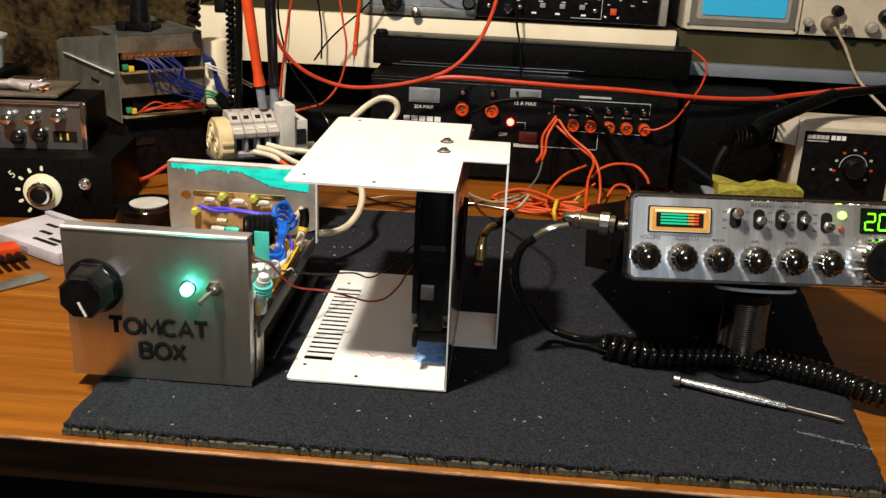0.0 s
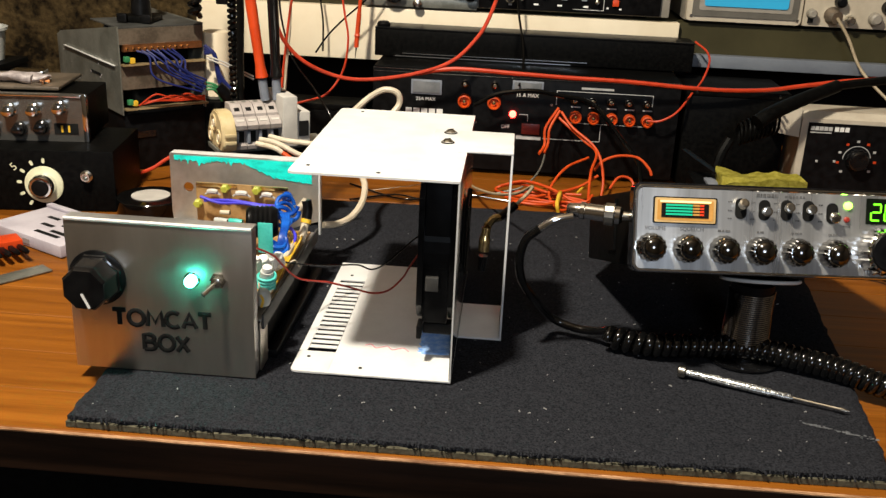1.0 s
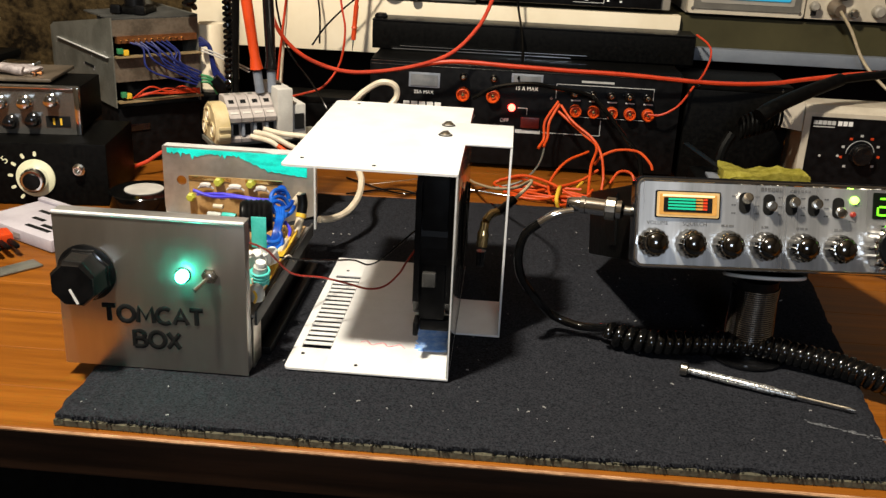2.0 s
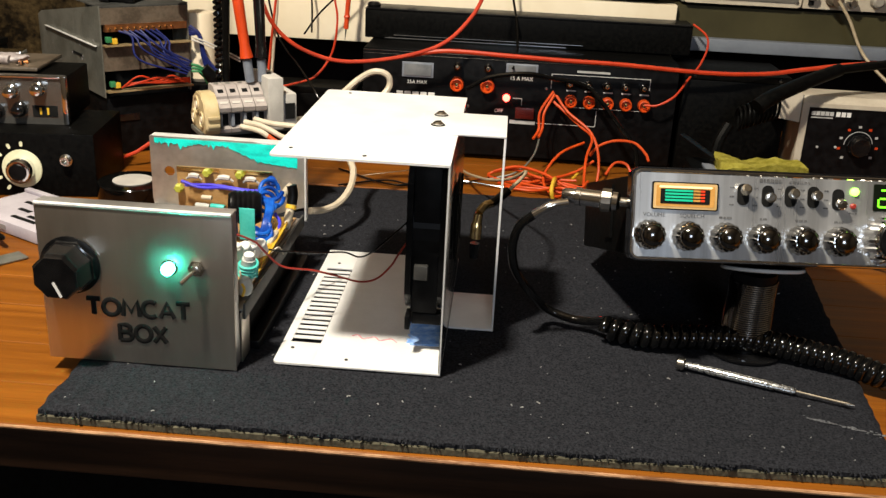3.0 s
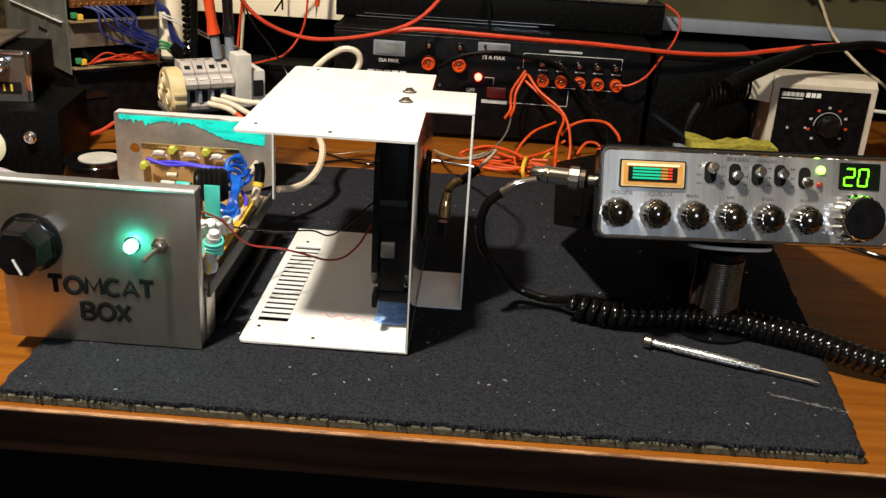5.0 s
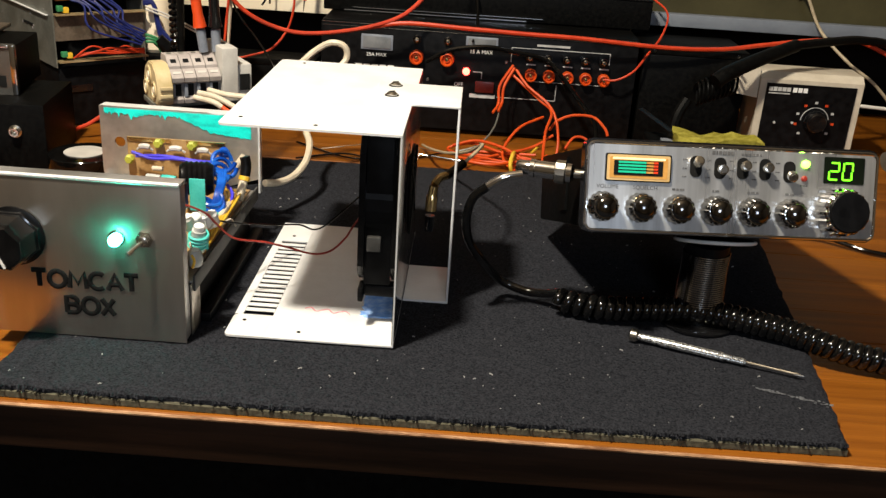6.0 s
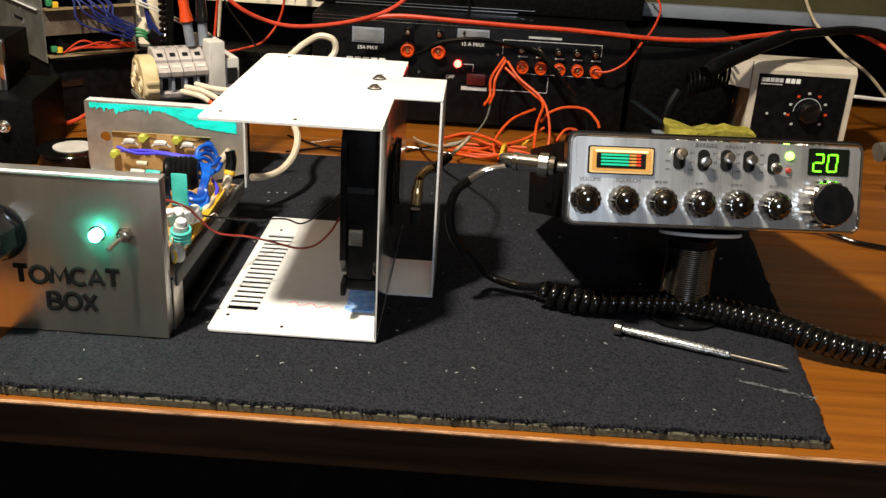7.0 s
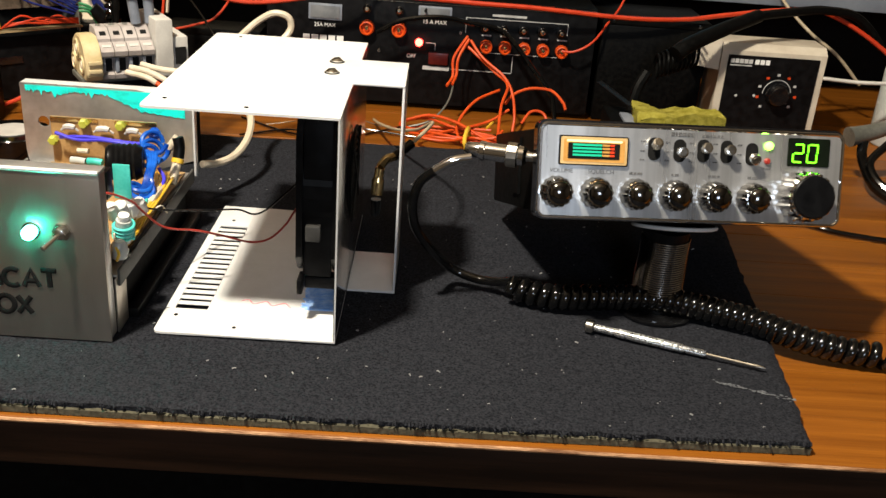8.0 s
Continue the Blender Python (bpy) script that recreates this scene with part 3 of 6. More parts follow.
# thick blue wire wound in loops down the side
for x, y, z, rx, rz, r in ((-0.1415, 0.205, 0.0850, 68, 30, 0.0078), (-0.1400, 0.200, 0.0810, 60, 38, 0.0082), (-0.1425, 0.196, 0.0785, 72, 24, 0.0072), (-0.1410, 0.168, 0.0660, 30, 70, 0.0066), (-0.1400, 0.165, 0.0630, 36, 62, 0.0070)):
    q = pose(x, y, z, rx, 0, rz)
    part("wire_loop", sweep(bmesh.new(), [q @ Vector((r * math.cos(k * math.pi / 14), r * math.sin(k * math.pi / 14), 0.0004 * k - 0.005)) for k in range(28)], 0.0017, 8), BLUE_CAP, ctl, "thick blue wire loop")
for k in range(4):
    part("wire", S([(-0.1450 + 0.0022 * k, 0.200, 0.0800), (-0.1405 + 0.0015 * k, 0.188, 0.0755), (-0.1395 + 0.0012 * k, 0.176, 0.0690), (-0.1420 + 0.0020 * k, 0.168, 0.0560)], 0.0015, 8, 6), BLUE_CAP, ctl)
part("wire", S([(-0.136, 0.196, 0.070), (-0.131, 0.190, 0.064), (-0.134, 0.180, 0.056)], 0.0013, 8, 5), VIOLET_WIRE, ctl)
part("blue_lump", L([(0.002, -0.003), (0.0042, -0.0015), (0.0046, 0.0015), (0.0028, 0.004)], 16, pose(-0.143, 0.214, 0.0885, 20, 10, 0)), BLUE_CAP, ctl)
# teal tab, transistor and white fuse bodies behind the front panel
part("heat_tab", B(-0.1400, -0.1295, 0.1145, 0.1157, 0.0790, 0.1010, bevel=0.0004), TEAL, ctl, "teal metal tab")
part("tab_foot", B(-0.1345, -0.1295, 0.1145, 0.1157, 0.0515, 0.0788, bevel=0.0004), FROST, ctl)
part("transistor", B(-0.1525, -0.1430, 0.112, 0.122, 0.078, 0.0965, bevel=0.0010), BLACK, ctl)
for k in range(4):
    part("fuse_body", L([(0.0030, -0.0058), (0.0040, -0.0046), (0.0040, 0.0046), (0.0030, 0.0058)], 14, pose(-0.1390 + 0.0036 * k, 0.106 + 0.0065 * k, 0.0735 - 0.0012 * k, 25, 8, -28)), WHITE, ctl, "white ceramic fuse body")
for x, y, z, r, mt in ((-0.1330, 0.128, 0.0700, 0.0032, WHITE), (-0.1300, 0.122, 0.0660, 0.0028, CREAM_WIRE), (-0.1345, 0.139, 0.0665, 0.0030, TEAL), (-0.1310, 0.135, 0.0625, 0.0026, WHITE), (-0.1375, 0.120, 0.0805, 0.0026, WHITE)):
    part("ceramic_part", L([(r * 0.5, -r * 1.3), (r, -r * 0.8), (r, r * 0.8), (r * 0.5, r * 1.3)], 12, pose(x, y, z, 60, 20, 40)), mt, ctl)
coil = part("coil_core", L([(0.0046, -0.008), (0.0050, 0), (0.0046, 0.008)], 14, pose(-0.1305, 0.0985, 0.0650, 12, 8, 0)), FROST, ctl)
q = pose(-0.1305, 0.0985, 0.0650, 12, 8, 0)
part("ferrule", L([(0.0030, 0.0082), (0.0034, 0.0086), (0.0034, 0.0115), (0.002, 0.012)], 12, q), WHITE, coil)
part("winding", sweep(bmesh.new(), [q @ Vector((0.0060 * math.cos(k * 0.45), 0.0060 * math.sin(k * 0.45), -0.0055 + 0.00018 * k)) for k in range(62)], 0.0010, 6), TEAL, coil, "teal wire winding")
can = part("bead", L([(0.0020, 0), (0.0050, 0.002), (0.0056, 0.006), (0.0042, 0.011), (0.0025, 0.0125)], 18, pose(-0.1305, 0.0865, 0.0515, 6, 8, 0)), FROST, ctl, "cloudy bead over yellow wire")
part("wire", S([(-0.1295, 0.0802, 0.0530), (-0.1283, 0.0806, 0.0575), (-0.1300, 0.0815, 0.0615)], 0.0010, 6, 4), YELLOW_WIRE, ctl)
for k in range(5):
    dx, dz = -0.0014 * k, 0.0008 * (k % 3)
    part("wire", S([(-0.1330 + dx * 0.4, 0.090, 0.0535), (-0.1288 + dx, 0.106 + 0.002 * k, 0.0550 + dz), (-0.1284 + dx, 0.130, 0.0575 + dz), (-0.1282 + dx, 0.163, 0.0590 + dz), (-0.1285 + dx * 1.6, 0.192, 0.0600 + dz), (-0.1310 + dx * 2.2, 0.214, 0.0580), (-0.1380 + dx * 2, 0.230, 0.0540)], 0.0010, 8, 7), YELLOW_WIRE, ctl)
part("wire", S([(-0.1330, 0.150, 0.0575), (-0.1310, 0.165, 0.0610), (-0.1320, 0.182, 0.0600), (-0.139, 0.2, 0.055)], 0.0024, 8, 6), CREAM_WIRE, ctl)
part("wire", S([(-0.1360, 0.138, 0.0590), (-0.1335, 0.152, 0.0615), (-0.1360, 0.170, 0.0580)], 0.0016, 8, 6), TEAL, ctl)
part("sleeve", S([(-0.1395, 0.222, 0.0705), (-0.1345, 0.223, 0.0775), (-0.1295, 0.224, 0.0840)], 0.0032, 12, 4), CREAM_WIRE, ctl, "cream insulating sleeve")
part("sleeve", S([(-0.1292, 0.2225, 0.0845), (-0.1280, 0.2215, 0.0775), (-0.1285, 0.219, 0.0700)], 0.0040, 12, 4), BLACK, ctl)
part("tie", S([(-0.1285, 0.2188, 0.0697), (-0.1290, 0.2175, 0.0668)], 0.0044, 12, 3), YELLOW_WIRE, ctl, "yellow tie")
part("sleeve", S([(-0.1292, 0.217, 0.0665), (-0.1300, 0.212, 0.0600), (-0.1310, 0.208, 0.0540)], 0.0033, 12, 4), CREAM_WIRE, ctl, "cream insulating sleeve")
for k in range(9):
    x, y = rnd.uniform(-0.24, -0.145), rnd.uniform(0.10, 0.16)
    part("component", L([(0.0022, 0), (0.0026, 0.001), (0.0026, 0.006), (0.0018, 0.007)], 12, pose(x, y, 0.0512)), rnd.choice((BLACK, BLUE_CAP, FROST, YELLOW_WIRE)), ctl)
for k in range(12):
    x, y, z = rnd.uniform(-0.140, -0.128), rnd.uniform(0.085, 0.15), rnd.uniform(0.054, 0.066)
    a = rnd.uniform(-0.006, 0.006)
    part("component_lead", S([(x, y, z), (x + a, y + 0.004, z + 0.004), (x + a * 1.4, y + 0.009, z - 0.003)], 0.0006, 6, 4), rnd.choice((NICKEL, NICKEL, YELLOW_WIRE, CREAM_WIRE)), ctl)
bm = bmesh.new()
for k in range(40):
    x, y = rnd.uniform(-0.150, -0.132), rnd.uniform(0.08, 0.235)
    lathe(bm, [(0.0014, 0), (0.0010, 0.0008)], 6, pose(x, y, 0.0512))
tagged(part("solder_joint", bm, NICKEL, ctl, "bright solder joints"), kind="stuff")

# ---- fan bracket ----
br = thing("fan_bracket", "bent white aluminium bracket holding a black cooling fan on the carpet", "bracket")
PX0, PX1, PY0, PY1, PZ0, PZ1, TH = -0.109, 0.001, 0.073, 0.272, 0.0098, 0.1515, 0.0014


def rounded_plate(x0, x1, y0, y1, z0, z1, r):
    """A flat plate with two rounded corners at its free end."""
    bm = bmesh.new()
    left = [(x0 + r + r * math.cos(radians(180 + k * 15)), y0 + r + r * math.sin(radians(180 + k * 15))) for k in range(7)]
    back = [(x0 + r + r * math.cos(radians(90 + k * 15)), y1 - r + r * math.sin(radians(90 + k * 15))) for k in range(7)]
    f = bm.faces.new([bm.verts.new((x, y, z0)) for x, y in back + left + [(x1, y0), (x1, y1)]])
    e = bmesh.ops.extrude_face_region(bm, geom=[f])
    bmesh.ops.translate(bm, vec=(0, 0, z1 - z0), verts=[g for g in e["geom"] if isinstance(g, bmesh.types.BMVert)])
    return bm


part("top_plate", rounded_plate(PX0, PX1, PY0, PY1 - 0.004, PZ1 - TH, PZ1, 0.004), WHITE_ALU, br, "bright white top plate")
# bottom plate: strips left between the ventilation slots, so that the slots go through
SLX0, SLX1, SLY0, SLY1, NS = -0.1035, -0.0832, 0.104, 0.2385, 17
bot = part("bottom_plate", B(SLX1, PX1, PY0, PY1 + 0.006, PZ0, PZ0 + TH, bevel=0.0003), WHITE_ALU, br, "white bottom plate with a row of ventilation slots")
part("plate_end", rounded_plate(PX0, SLX1, PY0, SLY0, PZ0, PZ0 + TH, 0.004), WHITE_ALU, bot)
part("plate_end", B(PX0, SLX1, SLY1, PY1 + 0.006, PZ0, PZ0 + TH, bevel=0.0003), WHITE_ALU, bot)
part("plate_margin", B(PX0, SLX0, SLY0, SLY1, PZ0, PZ0 + TH), WHITE_ALU, bot)
pitch = (SLY1 - SLY0) / NS
for i in range(NS - 1):
    y = SLY0 + pitch * (i + 1)
    part("slot_web", B(SLX0 + 0.0002, SLX1 - 0.0002, y - pitch * 0.29, y + pitch * 0.29, PZ0 + TH - 0.0004, PZ0 + TH), WHITE_ALU, bot)
part("side_wall", B(PX1 - TH, PX1, PY0 + 0.0006, PY1, PZ0 + TH + 0.0002, PZ1 - TH - 0.0002, bevel=0.0002), BARE_ALU, br, "bare aluminium side wall")
part("wall_edge", B(PX1 - 0.0010, PX1, PY0 + 0.0001, PY0 + 0.0005, PZ0 + TH + 0.0002, PZ1 - TH - 0.0002), EDGE_ALU, br, "bright cut edge")
for x, y in ((-0.1005, 0.095), (-0.062, 0.083), (-0.096, 0.249), (-0.035, 0.268)):
    part("hole", L([(0.0013, 0), (0.0013, 0.0003)], 12, pose(x, y, PZ0 + TH)), INK, br)
for x, y in ((-0.099, 0.090), (-0.052, 0.082), (-0.090, 0.258)):
    part("hole", L([(0.0013, 0), (0.0013, 0.0003)], 12, pose(x, y, PZ1)), INK, br)
# outer strap, bent to a U
SX, SY0, SY1 = 0.0335, 0.145, 0.207
strap = part("strap", B(-0.026, SX, SY0, SY1, PZ1 + 0.0002, PZ1 + 0.0016, bevel=0.0004), WHITE_ALU, br, "white aluminium strap screwed to the top plate")
part("strap_wall", B(SX - 0.0015, SX, SY0, SY1, PZ0 + 0.0018, PZ1, bevel=0.0003), WHITE_ALU, strap)
part("strap_foot", B(PX1 + 0.0004, SX, SY0, SY1, PZ0, PZ0 + 0.0016, bevel=0.0003), WHITE_ALU, strap)
for y in (0.166, 0.196):
    screw = part("screw", L([(0.0040, 0), (0.0040, 0.0006), (0.0026, 0.0018), (0.001, 0.0022)], 16, pose(-0.014, y, PZ1 + 0.0021)), NICKEL, br)
    part("washer", L([(0.0050, 0), (0.0050, 0.0003)], 18, pose(-0.014, y, PZ1 + 0.0017)), INK, screw, "dark washer")
    part("screw_slot", B(-0.0022, 0.0022, -0.0004, 0.0004, 0, 0.0004), INK, screw, "", pose(-0.014, y, PZ1 + 0.0043, 0, 0, 30))
# cooling fan bolted to the side wall
FX0, FX1, FY0, FY1, FZ0, FZ1 = -0.0265, -0.0008, 0.096, 0.202, 0.041, 0.146
fan = part("fan_frame", bmesh.new(), BLACK, br, "black plastic fan frame")
bm = bmesh.new()
cy, cz, fr = (FY0 + FY1) / 2, (FZ0 + FZ1) / 2, 0.050
for xa, xb in ((FX0, FX0 + 0.004), (FX1 - 0.004, FX1)):
    inner, outer = [], []
    for i in range(40):
        a = 2 * math.pi * i / 40
        c, s = math.cos(a), math.sin(a)
        k = 0.0525 / max(abs(c), abs(s))
        k = min(k, 0.066)
        for x in (xa, xb):
            inner.append(bm.verts.new((x, cy + fr * c, cz + fr * s)))
            outer.append(bm.verts.new((x, cy + k * c, cz + k * s)))
    for i in range(40):
        j = (i + 1) % 40
        bm.faces.new((inner[2 * i], inner[2 * j], outer[2 * j], outer[2 * i]))
        bm.faces.new((inner[2 * i + 1], inner[2 * j + 1], outer[2 * j + 1], outer[2 * i + 1]))
        bm.faces.new((outer[2 * i], outer[2 * j], outer[2 * j + 1], outer[2 * i + 1]))
        bm.faces.new((inner[2 * i], inner[2 * j], inner[2 * j + 1], inner[2 * i + 1]))
tube = []
for i in range(40):
    a = 2 * math.pi * i / 40
    tube.append([bm.verts.new((x, cy + r * math.cos(a), cz + r * math.sin(a))) for x, r in ((FX0 + 0.004, 0.0515), (FX1 - 0.004, 0.0515), (FX1 - 0.004, fr), (FX0 + 0.004, fr))])
for i in range(40):
    for k in range(4):
        bm.faces.new((tube[i][k], tube[(i + 1) % 40][k], tube[(i + 1) % 40][(k + 1) % 4], tube[i][(k + 1) % 4]))
bmesh.ops.recalc_face_normals(bm, faces=bm.faces)
bm.to_mesh(fan.data)
bm.free()
part("hub", L([(0.019, 0), (0.021, 0.002), (0.021, 0.018), (0.018, 0.020)], 28, pose(FX0 + 0.003, cy, cz, 0, 90, 0)), BLACK_GLOSS, fan)
for i in range(7):
    bm = bmesh.new()
    a0 = 2 * math.pi * i / 7
    quads = []
    for k in range(5):
        r = 0.0212 + 0.0272 * k / 4
        quads.append([bm.verts.new((FX0 + 0.006 + 0.013 * w + t, cy + r * math.cos(a0 + 0.6 * w + 0.12 * k / 4), cz + r * math.sin(a0 + 0.6 * w + 0.12 * k / 4))) for w, t in ((0, 0), (0.5, -0.001), (1, 0), (1, 0.001), (0.5, 0.0004), (0, 0.001))])
    for a, b in zip(quads, quads[1:]):
        for k in range(6):
            bm.faces.new((a[k], a[(k + 1) % 6], b[(k + 1) % 6], b[k]))
    bm.faces.new(quads[0])
    bm.faces.new(quads[-1])
    part("blade", bm, BLACK, fan)
part("lead_clip", B(FX0 + 0.006, FX0 + 0.015, FY0 - 0.002, FY0 + 0.0028, 0.067, 0.077, bevel=0.0008), SMOKE_GREY, fan, "dull grey lead clip")
part("frame_side", B(FX0 + 0.0042, FX1 - 0.0042, FY0 + 0.003, FY0 + 0.006, FZ0 + 0.001, FZ1 - 0.001, bevel=0.0006), BLACK, fan, "closed black side of the fan frame")
part("corner_foot", B(FX0 + 0.005, FX1 - 0.001, FY0 + 0.004, FY0 + 0.014, 0.033, FZ0 - 0.0002, bevel=0.001), BLACK, fan)
part("corner_foot", B(FX0 + 0.001, FX0 + 0.0045, FY0 - 0.002, FY0 + 0.012, 0.031, FZ0 - 0.0002, bevel=0.001), BLACK, fan)
bm = bmesh.new()
for k in range(6):
    r = 0.008 + 0.0044 * k
    sweep(bm, [Vector((0.0036, cy + r * math.cos(t * 0.2094), cz + r * math.sin(t * 0.2094))) for t in range(31)], 0.0010, 6)
for a in (45, 135, 225, 315):
    sweep(bm, [Vector((0.0050, cy, cz)), Vector((0.0046, cy + 0.034 * math.cos(radians(a)), cz + 0.034 * math.sin(radians(a))))], 0.0009, 6)
part("finger_guard", bm, BLACK_PAINT, br, "black wire finger guard")
part("opening", L([(0.024, 0), (0.0242, 0.0006), (0.0235, 0.0008)], 40, pose(PX1 + 0.0002, cy, cz, 0, 90, 0)), BLACK_PAINT, br, "dark round fan opening in the side wall")
# marks on the bottom plate
bm = bmesh.new()
sweep(bm, smooth_line([(-0.064 + 0.004 * k, 0.1185 + 0.0028 * math.sin(k * 2.1) - 0.0004 * k, PZ0 + TH + 0.0002) for k in range(9)], 6), 0.0004, 5)
part("plate_mark", bm, PINK_INK, bot, "faded red pen scrawl")
# bluish reflection on the plate, drawn as a zigzag of blue colour
bm = bmesh.new()
sweep(bm, smooth_line([(-0.0235 + 0.0215 * (k % 2) + rnd.uniform(-0.002, 0.001), 0.112 + 0.0012 * k, PZ0 + TH + 0.0003) for k in range(34)], 4), 0.0009, 5)
part("plate_mark", bm, BLUE_GLINT, bot, "bluish reflection drawn as a scribble")

# leads from the box to the fan
solid("fan_lead", S([(-0.146, 0.095, 0.0890), (-0.1369, 0.10, 0.0875), (-0.1279, 0.11, 0.079), (-0.1234, 0.115, 0.0711), (-0.1138, 0.125, 0.057), (-0.0955, 0.135, 0.0516), (-0.0807, 0.145, 0.0446), (-0.0653, 0.155, 0.0369), (-0.0539, 0.165, 0.0359), (-0.0446, 0.175, 0.0427), (-0.0403, 0.185, 0.0484), (-0.027, 0.205, 0.066)], 0.00075, 8, 8), DARK_RED, "thin dark red lead running from the control box to the fan", "wire")
solid("fan_lead", S([(-0.145, 0.12, 0.068), (-0.1354, 0.13, 0.0674), (-0.1196, 0.15, 0.0582), (-0.1022, 0.19, 0.0429), (-0.0863, 0.215, 0.0348), (-0.0762, 0.225, 0.0277), (-0.0646, 0.215, 0.0364), (-0.0508, 0.205, 0.0523), (-0.0351, 0.20, 0.0694), (-0.026, 0.203, 0.075)], 0.0007, 8, 8), RUBBER, "thin black lead running from the control box to the fan", "wire")
plug = thing("coaxial_plug", "gold angled coaxial plug on a short cable behind the fan", "plug")
part("plug_body", S([(0.0155, 0.205, 0.058), (0.0160, 0.206, 0.068), (0.0170, 0.207, 0.077)], lambda t: 0.0046 if t < 0.55 else 0.0036, 14, 5), GOLD, plug)
part("plug_tip", L([(0.0034, -0.012), (0.0038, 0)], 12, pose(0.0152, 0.205, 0.054)), BLACK_GLOSS, plug)
part("plug_neck", S([(0.0170, 0.207, 0.078), (0.021, 0.212, 0.082), (0.026, 0.216, 0.083)], 0.0032, 12, 5), GOLD, plug)
part("boot", S([(0.026, 0.216, 0.083), (0.032, 0.222, 0.086), (0.038, 0.228, 0.090)], 0.0034, 12, 5), RUBBER, plug)
part("cable", S([(0.038, 0.228, 0.090), (0.048, 0.25, 0.094), (0.052, 0.30, 0.085), (0.04, 0.36, 0.06), (0.02, 0.42, 0.04), (0.0, 0.50, 0.02), (-0.01, 0.56, 0.006)], 0.0014, 10, 8), OLD_CREAM, plug)

# ---- radio ----
RW, RH, RD = 0.199, 0.0597, 0.195
SIZE = 0.965                     # true width 0.192


def nearer(x, y, z):
    """A place on the radio's scale, seen along the same line from the room's front."""
    return tuple(c + SIZE * (v - c) for v, c in zip((x, y, z), (0.040, -0.468, 0.306)))


RM = pose(*nearer(0.1205, 0.126, 0.0805), -19, 0, 5) @ Matrix.Scale(SIZE, 4)
radio = thing("radio", "silver-faced two-way radio tilted on a solder spool, showing 20", "radio", RM)


def plate(x0, x1, z0, z1, y0, y1, r, n=5):
    """An upright slab with rounded corners."""
    bm, pts = bmesh.new(), []
    for cx, cz, a0 in ((x1 - r, z0 + r, -90), (x1 - r, z1 - r, 0), (x0 + r, z1 - r, 90), (x0 + r, z0 + r, 180)):
        pts += [(cx + r * math.cos(radians(a0 + 90 * k / n)), cz + r * math.sin(radians(a0 + 90 * k / n))) for k in range(n + 1)]
    f = bm.faces.new([bm.verts.new((x, y0, z)) for x, z in pts])
    e = bmesh.ops.extrude_face_region(bm, geom=[f])
    bmesh.ops.translate(bm, vec=(0, y1 - y0, 0), verts=[g for g in e["geom"] if isinstance(g, bmesh.types.BMVert)])
    return bm


part("case", B(0.003, RW - 0.003, 0.0085, RD, 0.002, RH - 0.003, bevel=0.002), BLACK_PAINT, radio, "black painted metal case")
part("bezel", plate(-0.001, RW + 0.001, -0.001, RH + 0.002, 0.0015, 0.0125, 0.006), BLACK_GLOSS, radio, "black rounded bezel")
part("rim", plate(0, RW, 0, RH, 0.0002, 0.0013, 0.0055), CHROME, radio, "chrome rim round the face")
ro = [(cx + 0.0048 * math.cos(radians(a0 + 15 * k)), cz + 0.0048 * math.sin(radians(a0 + 15 * k))) for cx, cz, a0 in ((RW - 0.0056, 0.0056, -90), (RW - 0.0056, RH - 0.0056, 0), (0.0056, RH - 0.0056, 90), (0.0056, 0.0056, 180)) for k in range(7)]
part("rim_bead", sweep(bmesh.new(), [Vector((x, -0.0004, z)) for x, z in ro + ro[:1]], 0.0014, 8), CHROME, radio, "rounded chrome bead round the face")
face = part("front_panel", plate(0.0016, RW - 0.0016, 0.0016, RH - 0.0016, -0.0012, 0.0, 0.0045), SILVER, radio)
meter = part("meter", plate(0.012, 0.0565, 0.0335, 0.0520, -0.0030, -0.0014, 0.0012), BLACK_GLOSS, radio, "amber-lit signal meter with a gold frame")
part("meter_frame", plate(0.0131, 0.0555, 0.0343, 0.0512, -0.0034, -0.0031, 0.001), METER_GILT, meter, "glowing gilt meter frame")
part("meter_face", plate(0.0148, 0.0538, 0.0358, 0.0497, -0.0039, -0.0036, 0.0008), METER_GLOW, meter, "backlit amber meter face")
part("glow_strip", plate(0.0165, 0.0520, 0.0480, 0.0494, -0.0043, -0.0040, 0.0006), METER_CREAM, meter, "bright cream strip of light")
part("meter_window", plate(0.0175, 0.0505, 0.0375, 0.0474, -0.0043, -0.0040, 0.0006), INK, meter)
for k in range(4):
    z = 0.0393 + 0.0021 * k
    part("scale_bar", B(0.0205, 0.0390, -0.0047, -0.0044, z, z + 0.0013), METER_GREEN, meter, "backlit green scale")
    part("scale_bar", B(0.0393, 0.0440, -0.0047, -0.0044, z, z + 0.0013), METER_GLOW, meter, "backlit amber scale")
    part("scale_bar", B(0.0443, 0.0470, -0.0047, -0.0044, z, z + 0.0013), METER_RED, meter, "backlit red scale")


def knob_parts(x, z, r, deep, parent, name, label):
    """A rounded ribbed knob: chromed crown, dark mirror cap."""
    k = part(name, L([(r * 1.02, 0), (r * 1.04, 0.0016), (r * 1.0, 0.0030), (r * 1.0, deep * 0.50), (r * 0.95, deep * 0.78), (r * 0.84, deep * 0.96), (r * 0.66, deep)], 84, pose(x, -0.0013, z, 90), 14, 0.05), CHROME_DARK, parent, label)
    part("cap", L([(r * 0.74, 0), (r * 0.74, 0.0006), (r * 0.66, 0.0022), (r * 0.42, 0.0036), (r * 0.05, 0.0040)], 28, pose(x, -0.0012 - deep, z, 90)), SMOKED, k, "dark mirror cap")
    return k


